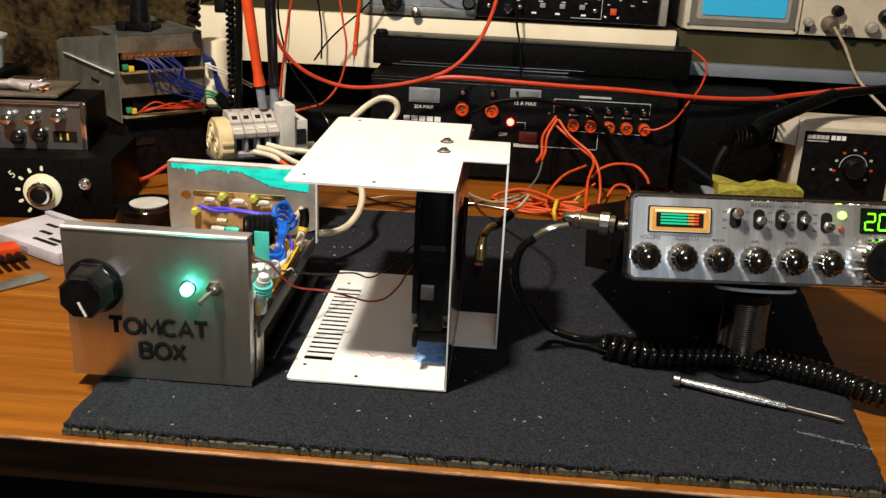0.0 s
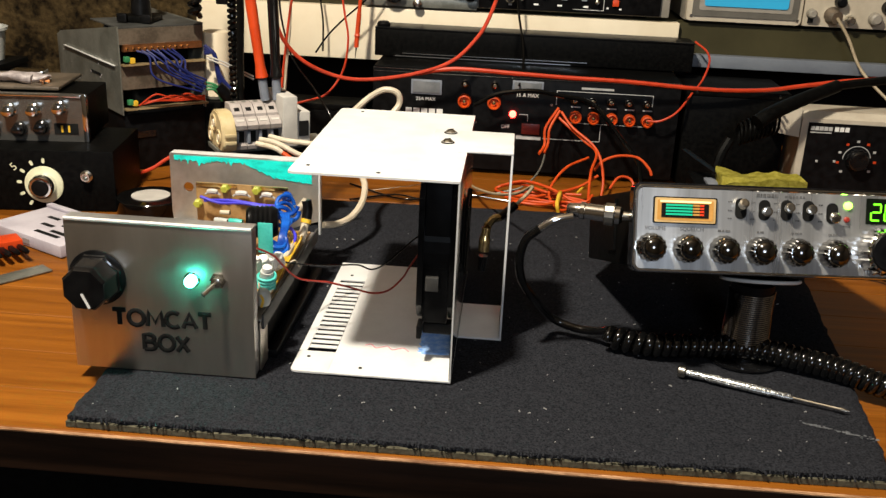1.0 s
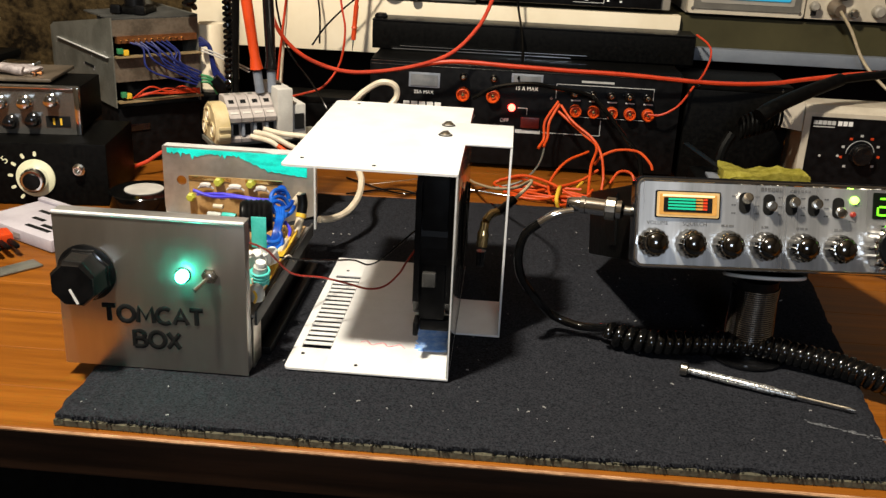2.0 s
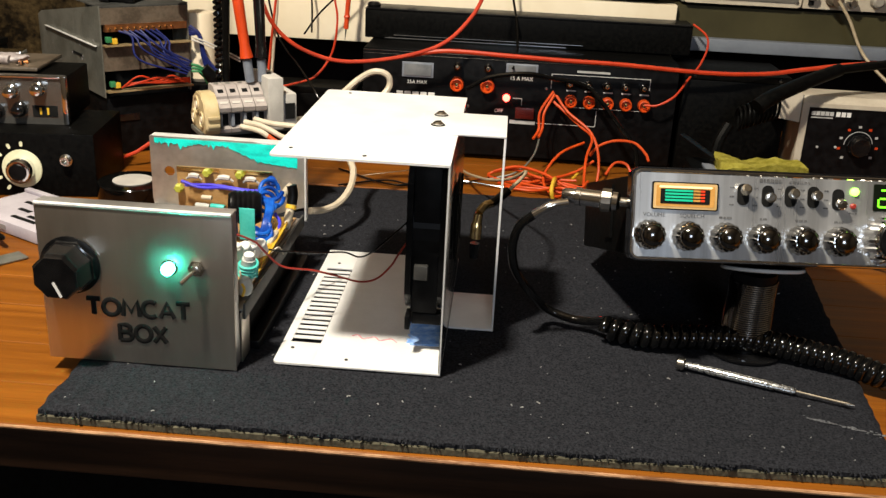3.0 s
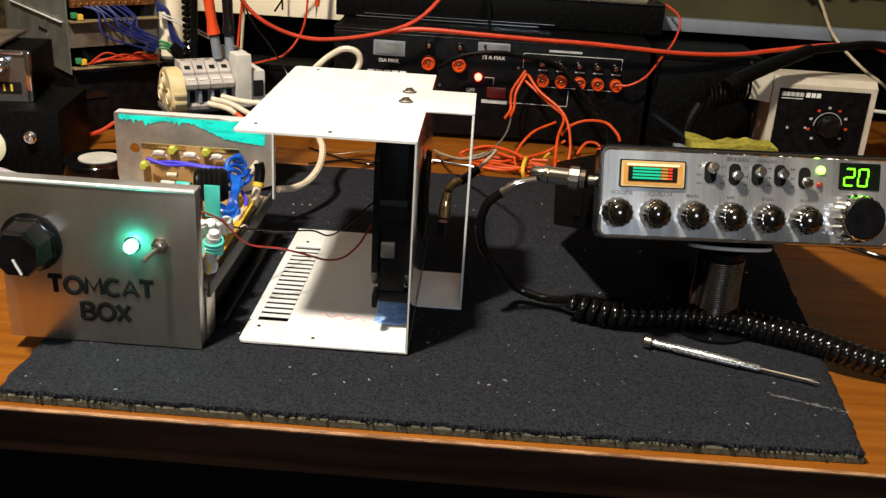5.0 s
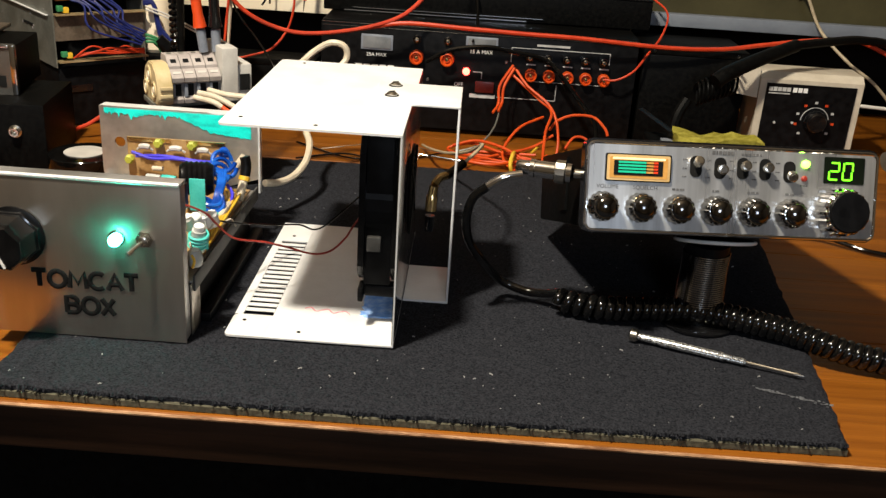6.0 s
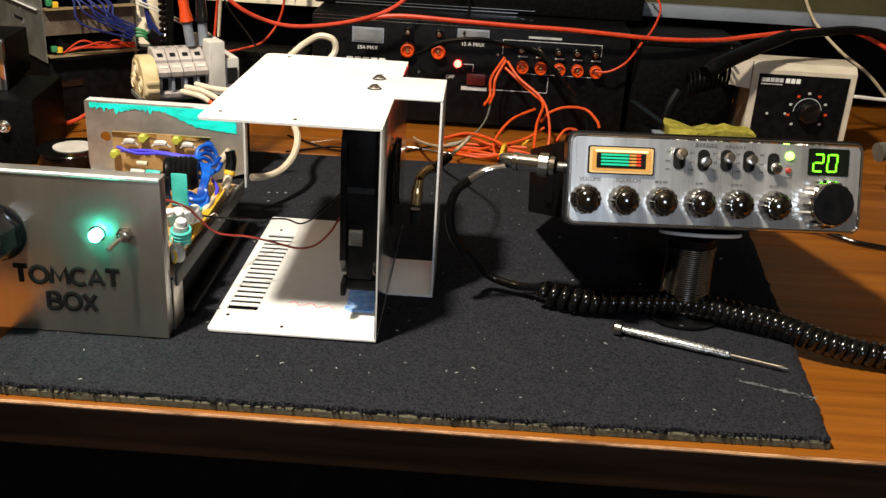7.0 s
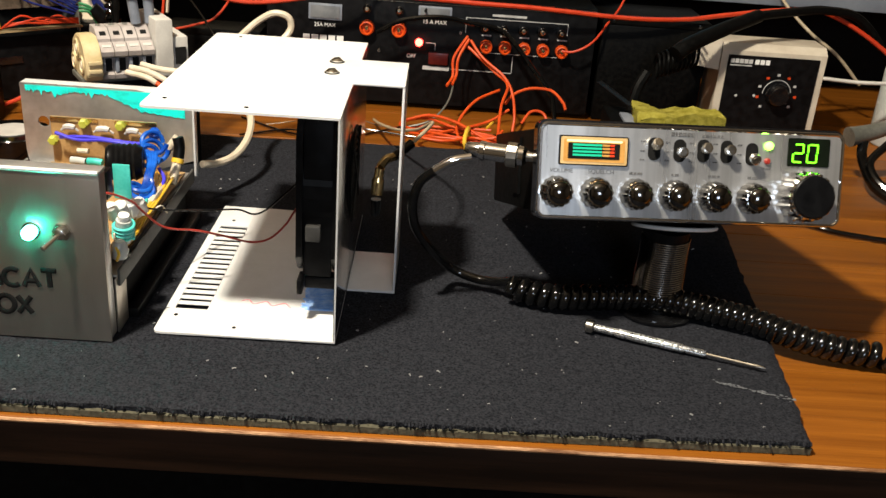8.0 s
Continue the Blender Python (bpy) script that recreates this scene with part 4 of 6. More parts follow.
for k in range(6):
    knob_parts(0.0115 + 0.02545 * k, 0.0165, 0.0098, 0.013, radio, "knob", "ribbed chrome knob with a dark mirror cap")
ck = part("channel_knob", L([(0.0166, 0), (0.0168, 0.002), (0.0160, 0.004), (0.0158, 0.012), (0.0150, 0.0150), (0.0138, 0.0160)], 96, pose(0.1725, -0.0013, 0.0190, 90), 16, 0.07), CHROME, radio, "large ribbed chrome channel knob")
part("cap", L([(0.0136, 0), (0.0136, 0.0012), (0.0128, 0.0020), (0.004, 0.0022)], 40, pose(0.1725, -0.0175, 0.0190, 90)), BLACK, ck, "flat black cap")
for x, z, up in ((0.0735, 0.0455, 1), (0.0900, 0.0450, -0.3), (0.1055, 0.0455, 0.5), (0.1208, 0.0455, 0.3), (0.1375, 0.0445, -1)):
    sw = part("switch", plate(x - 0.0040, x + 0.0040, z - 0.0072, z + 0.0072, -0.0019, -0.0014, 0.0038), INK, radio, "slotted toggle switch")
    part("lever", S([(x, -0.002, z), (x, -0.006, z + 0.0022 * up), (x, -0.0082, z + 0.0034 * up), (x, -0.0096, z + 0.0040 * up)], lambda t: 0.0014 if t < 0.3 else (0.0034 if t < 0.9 else 0.0022), 14, 5), NICKEL, sw)
part("indicator", L([(0.0026, 0), (0.0026, 0.0012), (0.0016, 0.002), (0.0004, 0.0022)], 16, pose(0.1485, -0.0014, 0.0502, 90)), LED_LIME, radio, "lit lime-green indicator")
part("indicator", L([(0.0020, 0), (0.0020, 0.0012), (0.0012, 0.002)], 16, pose(0.1478, -0.0014, 0.0405, 90)), DARK_RED, radio, "unlit red indicator")
disp = part("display", plate(0.1612, 0.1892, 0.0380, 0.0560, -0.0018, -0.0014, 0.001), GLASS_DARK, radio, "dark channel display showing 20")
SEG = {"a": (0.15, 0.85, 1, 1), "d": (0.15, 0.85, 0, 0), "g": (0.15, 0.85, 0.5, 0.5), "b": (1, 1, 0.58, 0.95), "c": (1, 1, 0.05, 0.42), "e": (0, 0, 0.05, 0.42), "f": (0, 0, 0.58, 0.95)}
for x0, used in ((0.1645, "abged"), (0.1740, "abcdef")):
    bm = bmesh.new()
    for q in used:
        u0, u1, w0, w1 = SEG[q]
        box(bm, x0 + 0.0062 * u0 - 0.0005 + 0.0012 * w0, x0 + 0.0062 * u1 + 0.0005 + 0.0012 * w0, -0.0024, -0.0020, 0.0408 + 0.0112 * w0 - 0.0006, 0.0408 + 0.0112 * w1 + 0.0006)
    part("digit", bm, DIGIT, disp, "lit green seven-segment digit")
LAB = pose(0, 0, 0, 90)
for x, t in ((0.0145, "VOLUME"), (0.0400, "SQUELCH")):
    letters("legend", t, 0.0038, LEGEND_INK, radio, pose(x, -0.0014, 0.0298) @ LAB, 0.0001)


def print_row(name, x, z, widths, high, gap=0.0007):
    """A line of unreadable print: one short bar a letter group."""
    x -= (sum(widths) + gap * (len(widths) - 1)) / 2
    for w in widths:
        part(name, B(x, x + w, -0.0016, -0.0013, z - high / 2, z + high / 2), LEGEND_INK, radio)
        x += w + gap


for k, widths in enumerate(((0.0022, 0.0016, 0.0032), (0.0014, 0.0026), (0.0018, 0.0026, 0.0018), (0.0024, 0.0030))):
    print_row("legend", 0.0624 + 0.02545 * k, 0.0296, widths, 0.0014)
print_row("nameplate", 0.0915, 0.0552, (0.0022, 0.0012, 0.0020, 0.0026, 0.0018, 0.0020), 0.0026, 0.0006)
print_row("nameplate", 0.1110, 0.0549, (0.0016, 0.0022, 0.0012, 0.0020, 0.0016, 0.0014), 0.0015, 0.0008)
for x in (0.0665, 0.0825, 0.0985, 0.1140, 0.1300):
    for z in (0.0385, 0.0440, 0.0500):
        print_row("legend", x - 0.0006, z, (0.0010, 0.0014), 0.0009, 0.0004)
print_row("legend", 0.1480, 0.0358, (0.0012, 0.0016, 0.0012), 0.0010, 0.0005)
for y, z in ((0.02, 0.030), (0.02, 0.018), (0.05, 0.04)):
    part("side_screw", L([(0.0024, 0), (0.0022, 0.001), (0.001, 0.0014)], 14, pose(0.0028, y, z, 0, -90, 0)), NICKEL, radio)
part("vent_lip", B(0.001, 0.0029, 0.075, 0.10, 0.012, RH - 0.008), BLACK_PAINT, radio)

# spool of solder under the radio
sp = thing("solder_spool", "half-used solder spool propping up the radio", "spool", pose(0.2110, 0.150, MAT_Z + 0.0008))
part("flange", L([(0.0275, 0), (0.0280, 0.0006), (0.0280, 0.0018), (0.027, 0.0024), (0.016, 0.0026)], 40), BLACK_GLOSS, sp, "black lower flange")
part("core", L([(0.0150, 0.0027), (0.0150, 0.0600)], 32), BLACK, sp)
bm = bmesh.new()
line = [Vector(((0.0158 + 0.0005 * math.sin(t * 0.011)) * math.cos(t * 0.35), (0.0158 + 0.0005 * math.sin(t * 0.011)) * math.sin(t * 0.35), 0.006 + 0.0000883 * t)) for t in range(540)]
sweep(bm, line, 0.00078, 8)
part("solder", bm, SOLDER, sp, "bright wound solder wire")
TILT = pose(0.003, -0.004, 0.0630, -17, 0, 4)
top_fl = part("flange", L([(0.014, -0.0022), (0.0250, -0.0020), (0.0258, -0.0014), (0.0258, 0.0014), (0.010, 0.0016)], 40, TILT), BLACK, sp, "black upper flange with a white rim")
part("rim", sweep(bmesh.new(), [TILT @ Vector((0.0266 * math.cos(k * math.pi / 24), 0.0266 * math.sin(k * math.pi / 24), 0)) for k in range(49)], 0.0013, 8), WHITE, top_fl, "white rim")

# microphone plug and its coiled cord
cord = thing("microphone_cord", "black coiled microphone cord with a chrome plug in the radio", "cord")
part("plug", L([(0.0046, -0.002), (0.0062, 0), (0.0064, 0.007), (0.0058, 0.0075), (0.0057, 0.024), (0.0062, 0.0245), (0.0062, 0.0275), (0.0050, 0.028), (0.0046, 0.035), (0.0034, 0.037)], 20, pose(*nearer(0.1120, 0.158, 0.1095), 0, -90, -12)), CHROME, cord, "chrome microphone plug")
part("coupling_ring", L([(0.0066, 0), (0.0080, 0.0008), (0.0080, 0.0068), (0.0068, 0.0076)], 24, pose(*nearer(0.1085, 0.1575, 0.1098), 0, -90, -12), 12, 0.05), NICKEL, cord)
part("jack", L([(0.0030, -0.012), (0.0034, 0)], 14, pose(*nearer(0.112, 0.158, 0.1095), 0, -90, -12)), NICKEL, cord)
part("strain_relief", S([nearer(0.078, 0.151, 0.1085), nearer(0.066, 0.149, 0.1060), nearer(0.055, 0.148, 0.099)], 0.0029, 12, 6), CHROME, cord)
part("lead", S([nearer(0.055, 0.148, 0.099), nearer(0.046, 0.148, 0.090), nearer(0.0425, 0.150, 0.074), nearer(0.0455, 0.154, 0.056), nearer(0.055, 0.163, 0.039), (0.070, 0.163, 0.024), (0.088, 0.161, 0.0175), (0.102, 0.155, 0.0190), (0.112, 0.145, 0.0250)], 0.0031, 12, 8), CORD, cord)
centre = smooth_line([(0.1120, 0.1470, 0.0185), (0.1369, 0.1390, 0.0185), (0.1583, 0.1388, 0.019), (0.1801, 0.1412, 0.0195), (0.1997, 0.1415, 0.0205), (0.2187, 0.1395, 0.0205), (0.2372, 0.1350, 0.0195), (0.2551, 0.1286, 0.0187), (0.2722, 0.1215, 0.0180), (0.2882, 0.1130, 0.0160), (0.3069, 0.1080, 0.0125), (0.3288, 0.1045, 0.0100), (0.36, 0.1010, 0.0092), (0.43, 0.0950, 0.0092)], 24)
turns, per = 45, 24
line, total = [], turns * per
for i in range(total + 1):
    f = i / total * (len(centre) - 1)
    k = min(int(f), len(centre) - 2)
    c = centre[k].lerp(centre[k + 1], f - k)
    d = (centre[k + 1] - centre[k]).normalized()
    side = d.cross(Vector((0, 0, 1))).normalized()
    up = side.cross(d)
    a = 2 * math.pi * i / per
    line.append(c + 0.0058 * (side * math.cos(a) + up * math.sin(a)))
part("coil", sweep(bmesh.new(), line, 0.0034, 14), CORD, cord, "glossy black coiled cord")

# ---- screwdriver ----
sd = thing("screwdriver", "small steel precision screwdriver lying on the carpet", "screwdriver", look((0.1620, 0.1095, 0.0135), (0.2652, 0.0725, 0.0118)) @ pose(0, 0, 0, 180))
part("cap", L([(0.0032, -0.004), (0.0044, -0.003), (0.0044, 0.001), (0.003, 0.002)], 18), NICKEL, sd)
part("handle", L([(0.0022, 0.0022), (0.0024, 0.008), (0.0024, 0.016), (0.0028, 0.018), (0.0028, 0.058), (0.0022, 0.060), (0.0023, 0.071), (0.0014, 0.073)], 24, Matrix(), 12, 0.10), KNURL, sd, "knurled steel handle")
part("shaft", L([(0.0011, 0.0732), (0.0011, 0.102), (0.0014, 0.104), (0.0004, 0.109)], 10), NICKEL, sd)

# ---- power supply ----
PSY = 0.635
psu = thing("power_supply", "black bench power supply with a lit red lamp and sockets", "power supply")
part("body", B(-0.137, 0.228, PSY + 0.003, 0.76, 0.004, 0.1255, bevel=0.002), BLACK_PAINT, psu)
part("front_panel", B(-0.1375, 0.2285, PSY, PSY + 0.0028, 0.006, 0.1235, bevel=0.0008), BLACK, psu)
for x in (-0.12, 0.21):
    for y in (0.66, 0.74):
        part("foot", L([(0.007, 0), (0.008, 0.0038)], 14, pose(x, y, 0.0001)), RUBBER, psu)
pm = part("panel_meter", B(-0.091, -0.054, PSY - 0.0025, PSY - 0.0002, 0.0945, 0.112, bevel=0.0008), SLATE, psu, "small panel meter with grey glass")
part("glass", B(-0.0885, -0.0565, PSY - 0.0036, PSY - 0.0027, 0.0965, 0.110, bevel=0.0003), METER_GLASS, pm)
letters("legend", "25A MAX", 0.0058, WHITE, psu, pose(-0.073, PSY - 0.0003, 0.0885, 90), 0.0001)
for k in range(5):
    part("maker_mark", B(-0.097 + 0.0094 * k, -0.0895 + 0.0094 * k, PSY - 0.0006, PSY - 0.0003, 0.0712, 0.0772), WHITE, psu, "white maker mark")
part("pilot_lamp", L([(0.0042, 0), (0.0042, 0.003), (0.0025, 0.005), (0.0006, 0.0055)], 18, pose(0.0325, PSY - 0.0003, 0.0765, 90)), LED_RED, psu, "lit red pilot lamp")
letters("legend", "15 A MAX", 0.0062, WHITE, psu, pose(0.0485, PSY - 0.0003, 0.0995, 90), 0.0001)
pm = part("panel_meter", B(0.030, 0.067, PSY - 0.0025, PSY - 0.0002, 0.1045, 0.1170, bevel=0.0008), SLATE, psu, "small panel meter with grey glass")
part("glass", B(0.0325, 0.0645, PSY - 0.0036, PSY - 0.0027, 0.1062, 0.1155, bevel=0.0003), METER_GLASS, pm)
letters("legend", "OFF", 0.006, WHITE, psu, pose(0.0245, PSY - 0.0003, 0.0605, 90), 0.0001)
for x0, x1, z0, z1 in ((0.040, 0.051, 0.0760, 0.0768), (0.0503, 0.0511, 0.0685, 0.0760), (0.083, 0.197, 0.1070, 0.1078), (0.083, 0.0838, 0.0905, 0.107), (0.1962, 0.197, 0.0945, 0.107), (0.070, 0.138, 0.0480, 0.0488), (0.138, 0.1388, 0.0485, 0.067), (0.0980, 0.197, 0.0695, 0.0700)):
    part("panel_line", B(x0, x1, PSY - 0.0006, PSY - 0.0003, z0, z1), DULL_WHITE, psu)
part("legend", B(0.038, 0.068, PSY - 0.0006, PSY - 0.0003, 0.0462, 0.0505), DULL_WHITE, psu)
part("legend", B(0.112, 0.150, PSY - 0.0006, PSY - 0.0003, 0.1105, 0.1130), DULL_WHITE, psu)
part("rocker_switch", B(0.044, 0.066, PSY - 0.004, PSY - 0.0003, 0.053, 0.066, bevel=0.001), SWITCH_RED, psu, "dark red rocker switch")


def post(x, z, material, ringed, size=1.0):
    p = part("socket", L([(0.0070 * size, 0), (0.0073 * size, 0.003), (0.0066 * size, 0.010), (0.0056 * size, 0.0105), (0.0041 * size, 0.006), (0.0018, 0.006)], 20, pose(x, PSY - 0.0003, z, 90)), material, psu, "orange-red banana socket" if ringed else "black terminal post")
    part("contact", L([(0.0026, 0), (0.0026, 0.003), (0.0016, 0.004)], 12, pose(x, PSY - 0.0065 if ringed else PSY - 0.0108, z, 90)), GOLD if ringed else NICKEL, p)


for x in (-0.026, 0.0095):
    post(x, 0.0895, ORANGE_WIRE, True, 1.15)
    post(x, 0.1110, BLACK_GLOSS, False, 0.7)
for k, x in enumerate((0.1075, 0.1285, 0.150, 0.171, 0.192)):
    post(x, 0.0775, ORANGE_WIRE, True)
    post(x - 0.003, 0.0985, BLACK_GLOSS, False, 0.7)
    part("legend", B(x - 0.006, x + 0.005, PSY - 0.0006, PSY - 0.0003, 0.0885, 0.0900), DULL_WHITE, psu)
for x, z in ((-0.108, 0.090), (-0.012, 0.064), (0.078, 0.09)):
    part("panel_screw", L([(0.0022, 0), (0.0018, 0.001)], 12, pose(x, PSY - 0.0003, z, 90)), NICKEL, psu)

# long black case standing on the power supply
lc = thing("long_black_case", "long flat black metal case standing on the power supply", "case")
for z in (0.1262, 0.1225):
    part("trim_line", B(-0.136, 0.226, PSY - 0.0006, PSY - 0.0002, z - 0.0032, z - 0.0026), NICKEL, psu, "thin bright trim line")
part("case_body", B(-0.1455, 0.249, 0.700, 0.748, 0.127, 0.1605, bevel=0.0015), BLACK_PAINT, lc)
part("lid", B(-0.1455, 0.249, 0.699, 0.748, 0.1608, 0.1625, bevel=0.0005), BLACK, lc)
part("corner_knob", L([(0.008, 0), (0.0085, 0.003), (0.006, 0.006)], 16, pose(-0.136, 0.71, 0.1627)), BLACK, lc)
part("trim_strip", B(-0.120, 0.10, 0.6975, 0.6988, 0.1278, 0.1288), CHROME, lc, "thin bright trim strip")
part("trim_strip", B(-0.110, 0.12, 0.6975, 0.6988, 0.1315, 0.1322), CHROME, lc, "thin bright trim strip")

# ---- shelf behind ----
sh = thing("shelf", "cream-fronted instrument shelf above the bench", "shelf", kind="structure")
part("fascia", B(-0.391, 0.2365, 0.755, 0.773, 0.112, 0.1795, bevel=0.001), CREAM, sh, "cream painted front board")
# shaded and lit parts of the shelf, told apart by colour
part("fascia", B(0.2385, 1.2, 0.766, 0.784, 0.1335, 0.1795), SHADED_OLIVE, sh, "olive front board with the oscilloscope's shade in its colour")
part("rail", B(0.2400, 1.2, 0.750, 0.7655, 0.1265, 0.1420, bevel=0.001), LIT_BLUE, sh, "pale blue-grey shelf rail with bluish light in its colour")
part("shelf_board", B(-0.391, 1.2, 0.786, 1.19, 0.166, 0.1798), SHADED_OLIVE, sh)
for x in (-0.38, 0.236, 1.18):
    part("bracket_leg", B(x, x + 0.02, 0.80, 0.82, 0.0005, 0.1658), BLACK_PAINT, sh)
# added black sheet so the space under the shelf reads as deep shade
solid("shade_board", B(-0.39, 1.2, 0.90, 0.912, 0.0005, 0.1655), BLACK_PAINT, "added black board standing for the shade under the shelf", "board", kind="structure")

# frequency counter
fc = thing("bench_instrument", "black-faced bench instrument on the shelf with knobs and a red button", "instrument", pose(0, 0, -0.0205))
part("case", B(-0.168, 0.222, 0.757, 0.98, 0.2055, 0.30, bevel=0.002), SCOPE_GREY, fc)
part("front_panel", B(-0.020, 0.210, 0.752, 0.7565, 0.207, 0.298, bevel=0.001), BLACK, fc)
part("lower_chassis", B(-0.168, -0.022, 0.752, 0.7568, 0.203, 0.2145, bevel=0.001), STEEL, fc)
part("front_panel", B(-0.168, -0.022, 0.753, 0.7568, 0.2148, 0.298, bevel=0.001), SLATE, fc)
for x in (-0.15, -0.068, 0.19):
    part("foot", L([(0.009, 0), (0.010, 0.0052)], 16, pose(x, 0.795, 0.2004)), RUBBER, fc)
for x, z, r in ((-0.128, 0.222, 0.014), (-0.030, 0.2235, 0.009), (0.02, 0.221, 0.006)):
    part("knob", L([(r, 0), (r * 0.95, 0.012), (r * 0.7, 0.014)], 20, pose(x, 0.752, z, 90)), BLACK_GLOSS, fc)
part("button", B(0.149, 0.157, 0.7475, 0.7515, 0.217, 0.225, bevel=0.0008), RED_PLASTIC, fc, "red push button")
for x in (0.06, 0.085, 0.11):
    part("button", B(x, x + 0.007, 0.7485, 0.7515, 0.2215, 0.2275, bevel=0.0008), SLATE, fc)
for x, w, z in ((0.05, 0.006, 0.2135), (0.08, 0.006, 0.2135), (0.113, 0.006, 0.2135), (0.018, 0.004, 0.212), (0.158, 0.003, 0.2125), (0.142, 0.003, 0.213)):
    part("legend", B(x, x + w, 0.7513, 0.7517, z, z + 0.0022), WHITE, fc)
for x0, x1, z0, z1 in ((0.10, 0.138, 0.2105, 0.2113), (0.138, 0.1388, 0.2105, 0.24)):
    part("panel_line", B(x0, x1, 0.7513, 0.7517, z0, z1), DULL_WHITE, fc)
part("jack", L([(0.006, 0), (0.006, 0.010), (0.003, 0.012)], 14, pose(-0.098, 0.752, 0.2085, 90)), NICKEL, fc)
for k in range(14):
    x = 0.0 + 0.0145 * k
    part("legend", B(x, x + rnd.uniform(0.003, 0.007), 0.7513, 0.7517, 0.2285 + 0.006 * (k % 2), 0.2300 + 0.006 * (k % 2)), DULL_WHITE, fc)
for x in (-0.005, 0.035, 0.130):
    part("switch", L([(0.003, 0), (0.003, 0.003), (0.0014, 0.004), (0.0014, 0.010)], 10, pose(x, 0.752, 0.2205, 90)), NICKEL, fc)

# oscilloscope
sc = thing("oscilloscope", "grey oscilloscope on the shelf with a blue lit screen", "oscilloscope", pose(0, 0, -0.0205))
part("case", B(0.242, 0.62, 0.765, 1.15, 0.2035, 0.40, bevel=0.003), SCOPE_GREY, sc)
part("bezel", plate(0.243, 0.386, 0.2045, 0.34, 0.757, 0.7645, 0.005), SCOPE_LIGHT, sc, "light grey screen bezel")
part("screen_surround", plate(0.250, 0.381, 0.2105, 0.335, 0.7552, 0.7568, 0.003), SCOPE_DARK, sc, "dark moulded screen surround")
part("inner_bevel", plate(0.258, 0.373, 0.2180, 0.333, 0.7545, 0.7550, 0.003), SCOPE_GREY, sc)
part("screen", plate(0.264, 0.3675, 0.2235, 0.33, 0.7530, 0.7543, 0.003), SCREEN, sc, "blue lit oscilloscope screen")
for x in (0.2495, 0.381):
    part("bezel_screw", L([(0.0025, 0), (0.002, 0.001)], 12, pose(x, 0.7568, 0.2105, 90)), NICKEL, sc)
part("control_panel", B(0.388, 0.61, 0.7575, 0.7645, 0.2045, 0.34, bevel=0.001), SCOPE_LIGHT, sc)
for x, z, r, material in ((0.397, 0.2205, 0.006, SCOPE_GREY), (0.445, 0.2145, 0.006, NICKEL), (0.475, 0.2175, 0.008, SCOPE_GREY), (0.49, 0.232, 0.009, BLACK), (0.43, 0.236, 0.007, BLACK)):
    part("knob", L([(r, 0), (r * 0.9, 0.010), (r * 0.6, 0.012)], 20, pose(x, 0.757, z, 90)), material, sc)
part("button", B(0.394, 0.400, 0.754, 0.7572, 0.2090, 0.2150), INK, sc)
for x in (0.26, 0.58):
    part("foot", L([(0.010, 0), (0.011, 0.0032)], 16, pose(x, 0.80, 0.2004)), RUBBER, sc)
pb = thing("scope_probe", "cream probe lead hanging from a brown-grey oscilloscope plug", "cable")
part("plug", S([(0.4215, 0.754, 0.2000), (0.4225, 0.744, 0.1985), (0.4240, 0.738, 0.1975)], lambda t: 0.0100 - 0.0025 * t, 16, 5), RUSTY, pb, "brown-grey probe plug")
part("collar", L([(0.0085, 0), (0.0085, 0.004)], 18, pose(0.4212, 0.7565, 0.2003, 90)), NICKEL, pb)
part("lead", S([(0.4240, 0.738, 0.1975), (0.4403, 0.735, 0.1747), (0.4558, 0.73, 0.145), (0.4697, 0.72, 0.1264), (0.4944, 0.70, 0.1035), (0.5252, 0.69, 0.0829), (0.56, 0.69, 0.05)], 0.0019, 10, 8), OLD_CREAM, pb)



def shade_box(label, x0, x1, y0, y1, z1):
    """An added box that fills a shaded gap with black: body, overlapping lid, two cover screws."""
    ob = thing("shade_filler", label, "box")
    part("body", B(x0, x1, y0, y1, 0.0005, z1 - 0.008, bevel=0.002), BLACK_PAINT, ob)
    part("lid", B(x0 - 0.0008, x1 + 0.0008, y0 - 0.0008, y1 + 0.0008, z1 - 0.0078, z1, bevel=0.0015), BLACK_PAINT, ob)
    for x in (x0 + 0.012, x1 - 0.012):
        part("cover_screw", L([(0.0022, 0), (0.0020, 0.0008), (0.0008, 0.0011)], 12, pose(x, y0 - 0.0009, z1 - 0.004, 90)), BLACK_GLOSS, ob)


# ---- soldering station ----
st = thing("soldering_station", "beige soldering station with a black front and a dial", "soldering station")
SY = 0.60
prof = [(SY, 0.0008), (SY, 0.099), (SY + 0.008, 0.106), (SY + 0.045, 0.107), (SY + 0.06, 0.100), (SY + 0.06, 0.0008)]
bm = bmesh.new()
f = bm.faces.new([bm.verts.new((0.362, y, z)) for y, z in prof])
e = bmesh.ops.extrude_face_region(bm, geom=[f])
bmesh.ops.translate(bm, vec=(0.115, 0, 0), verts=[g for g in e["geom"] if isinstance(g, bmesh.types.BMVert)])
part("housing", bm, BEIGE, st, "beige plastic housing")
part("front_panel", B(0.3695, 0.4695, SY - 0.0015, SY - 0.0003, 0.008, 0.0945), BLACK, st)
for k in range(5):
    part("maker_mark", B(0.3722 + 0.0050 * k, 0.3764 + 0.0050 * k, SY - 0.0021, SY - 0.0017, 0.0860, 0.0905), DULL_WHITE, st, "worn maker mark")
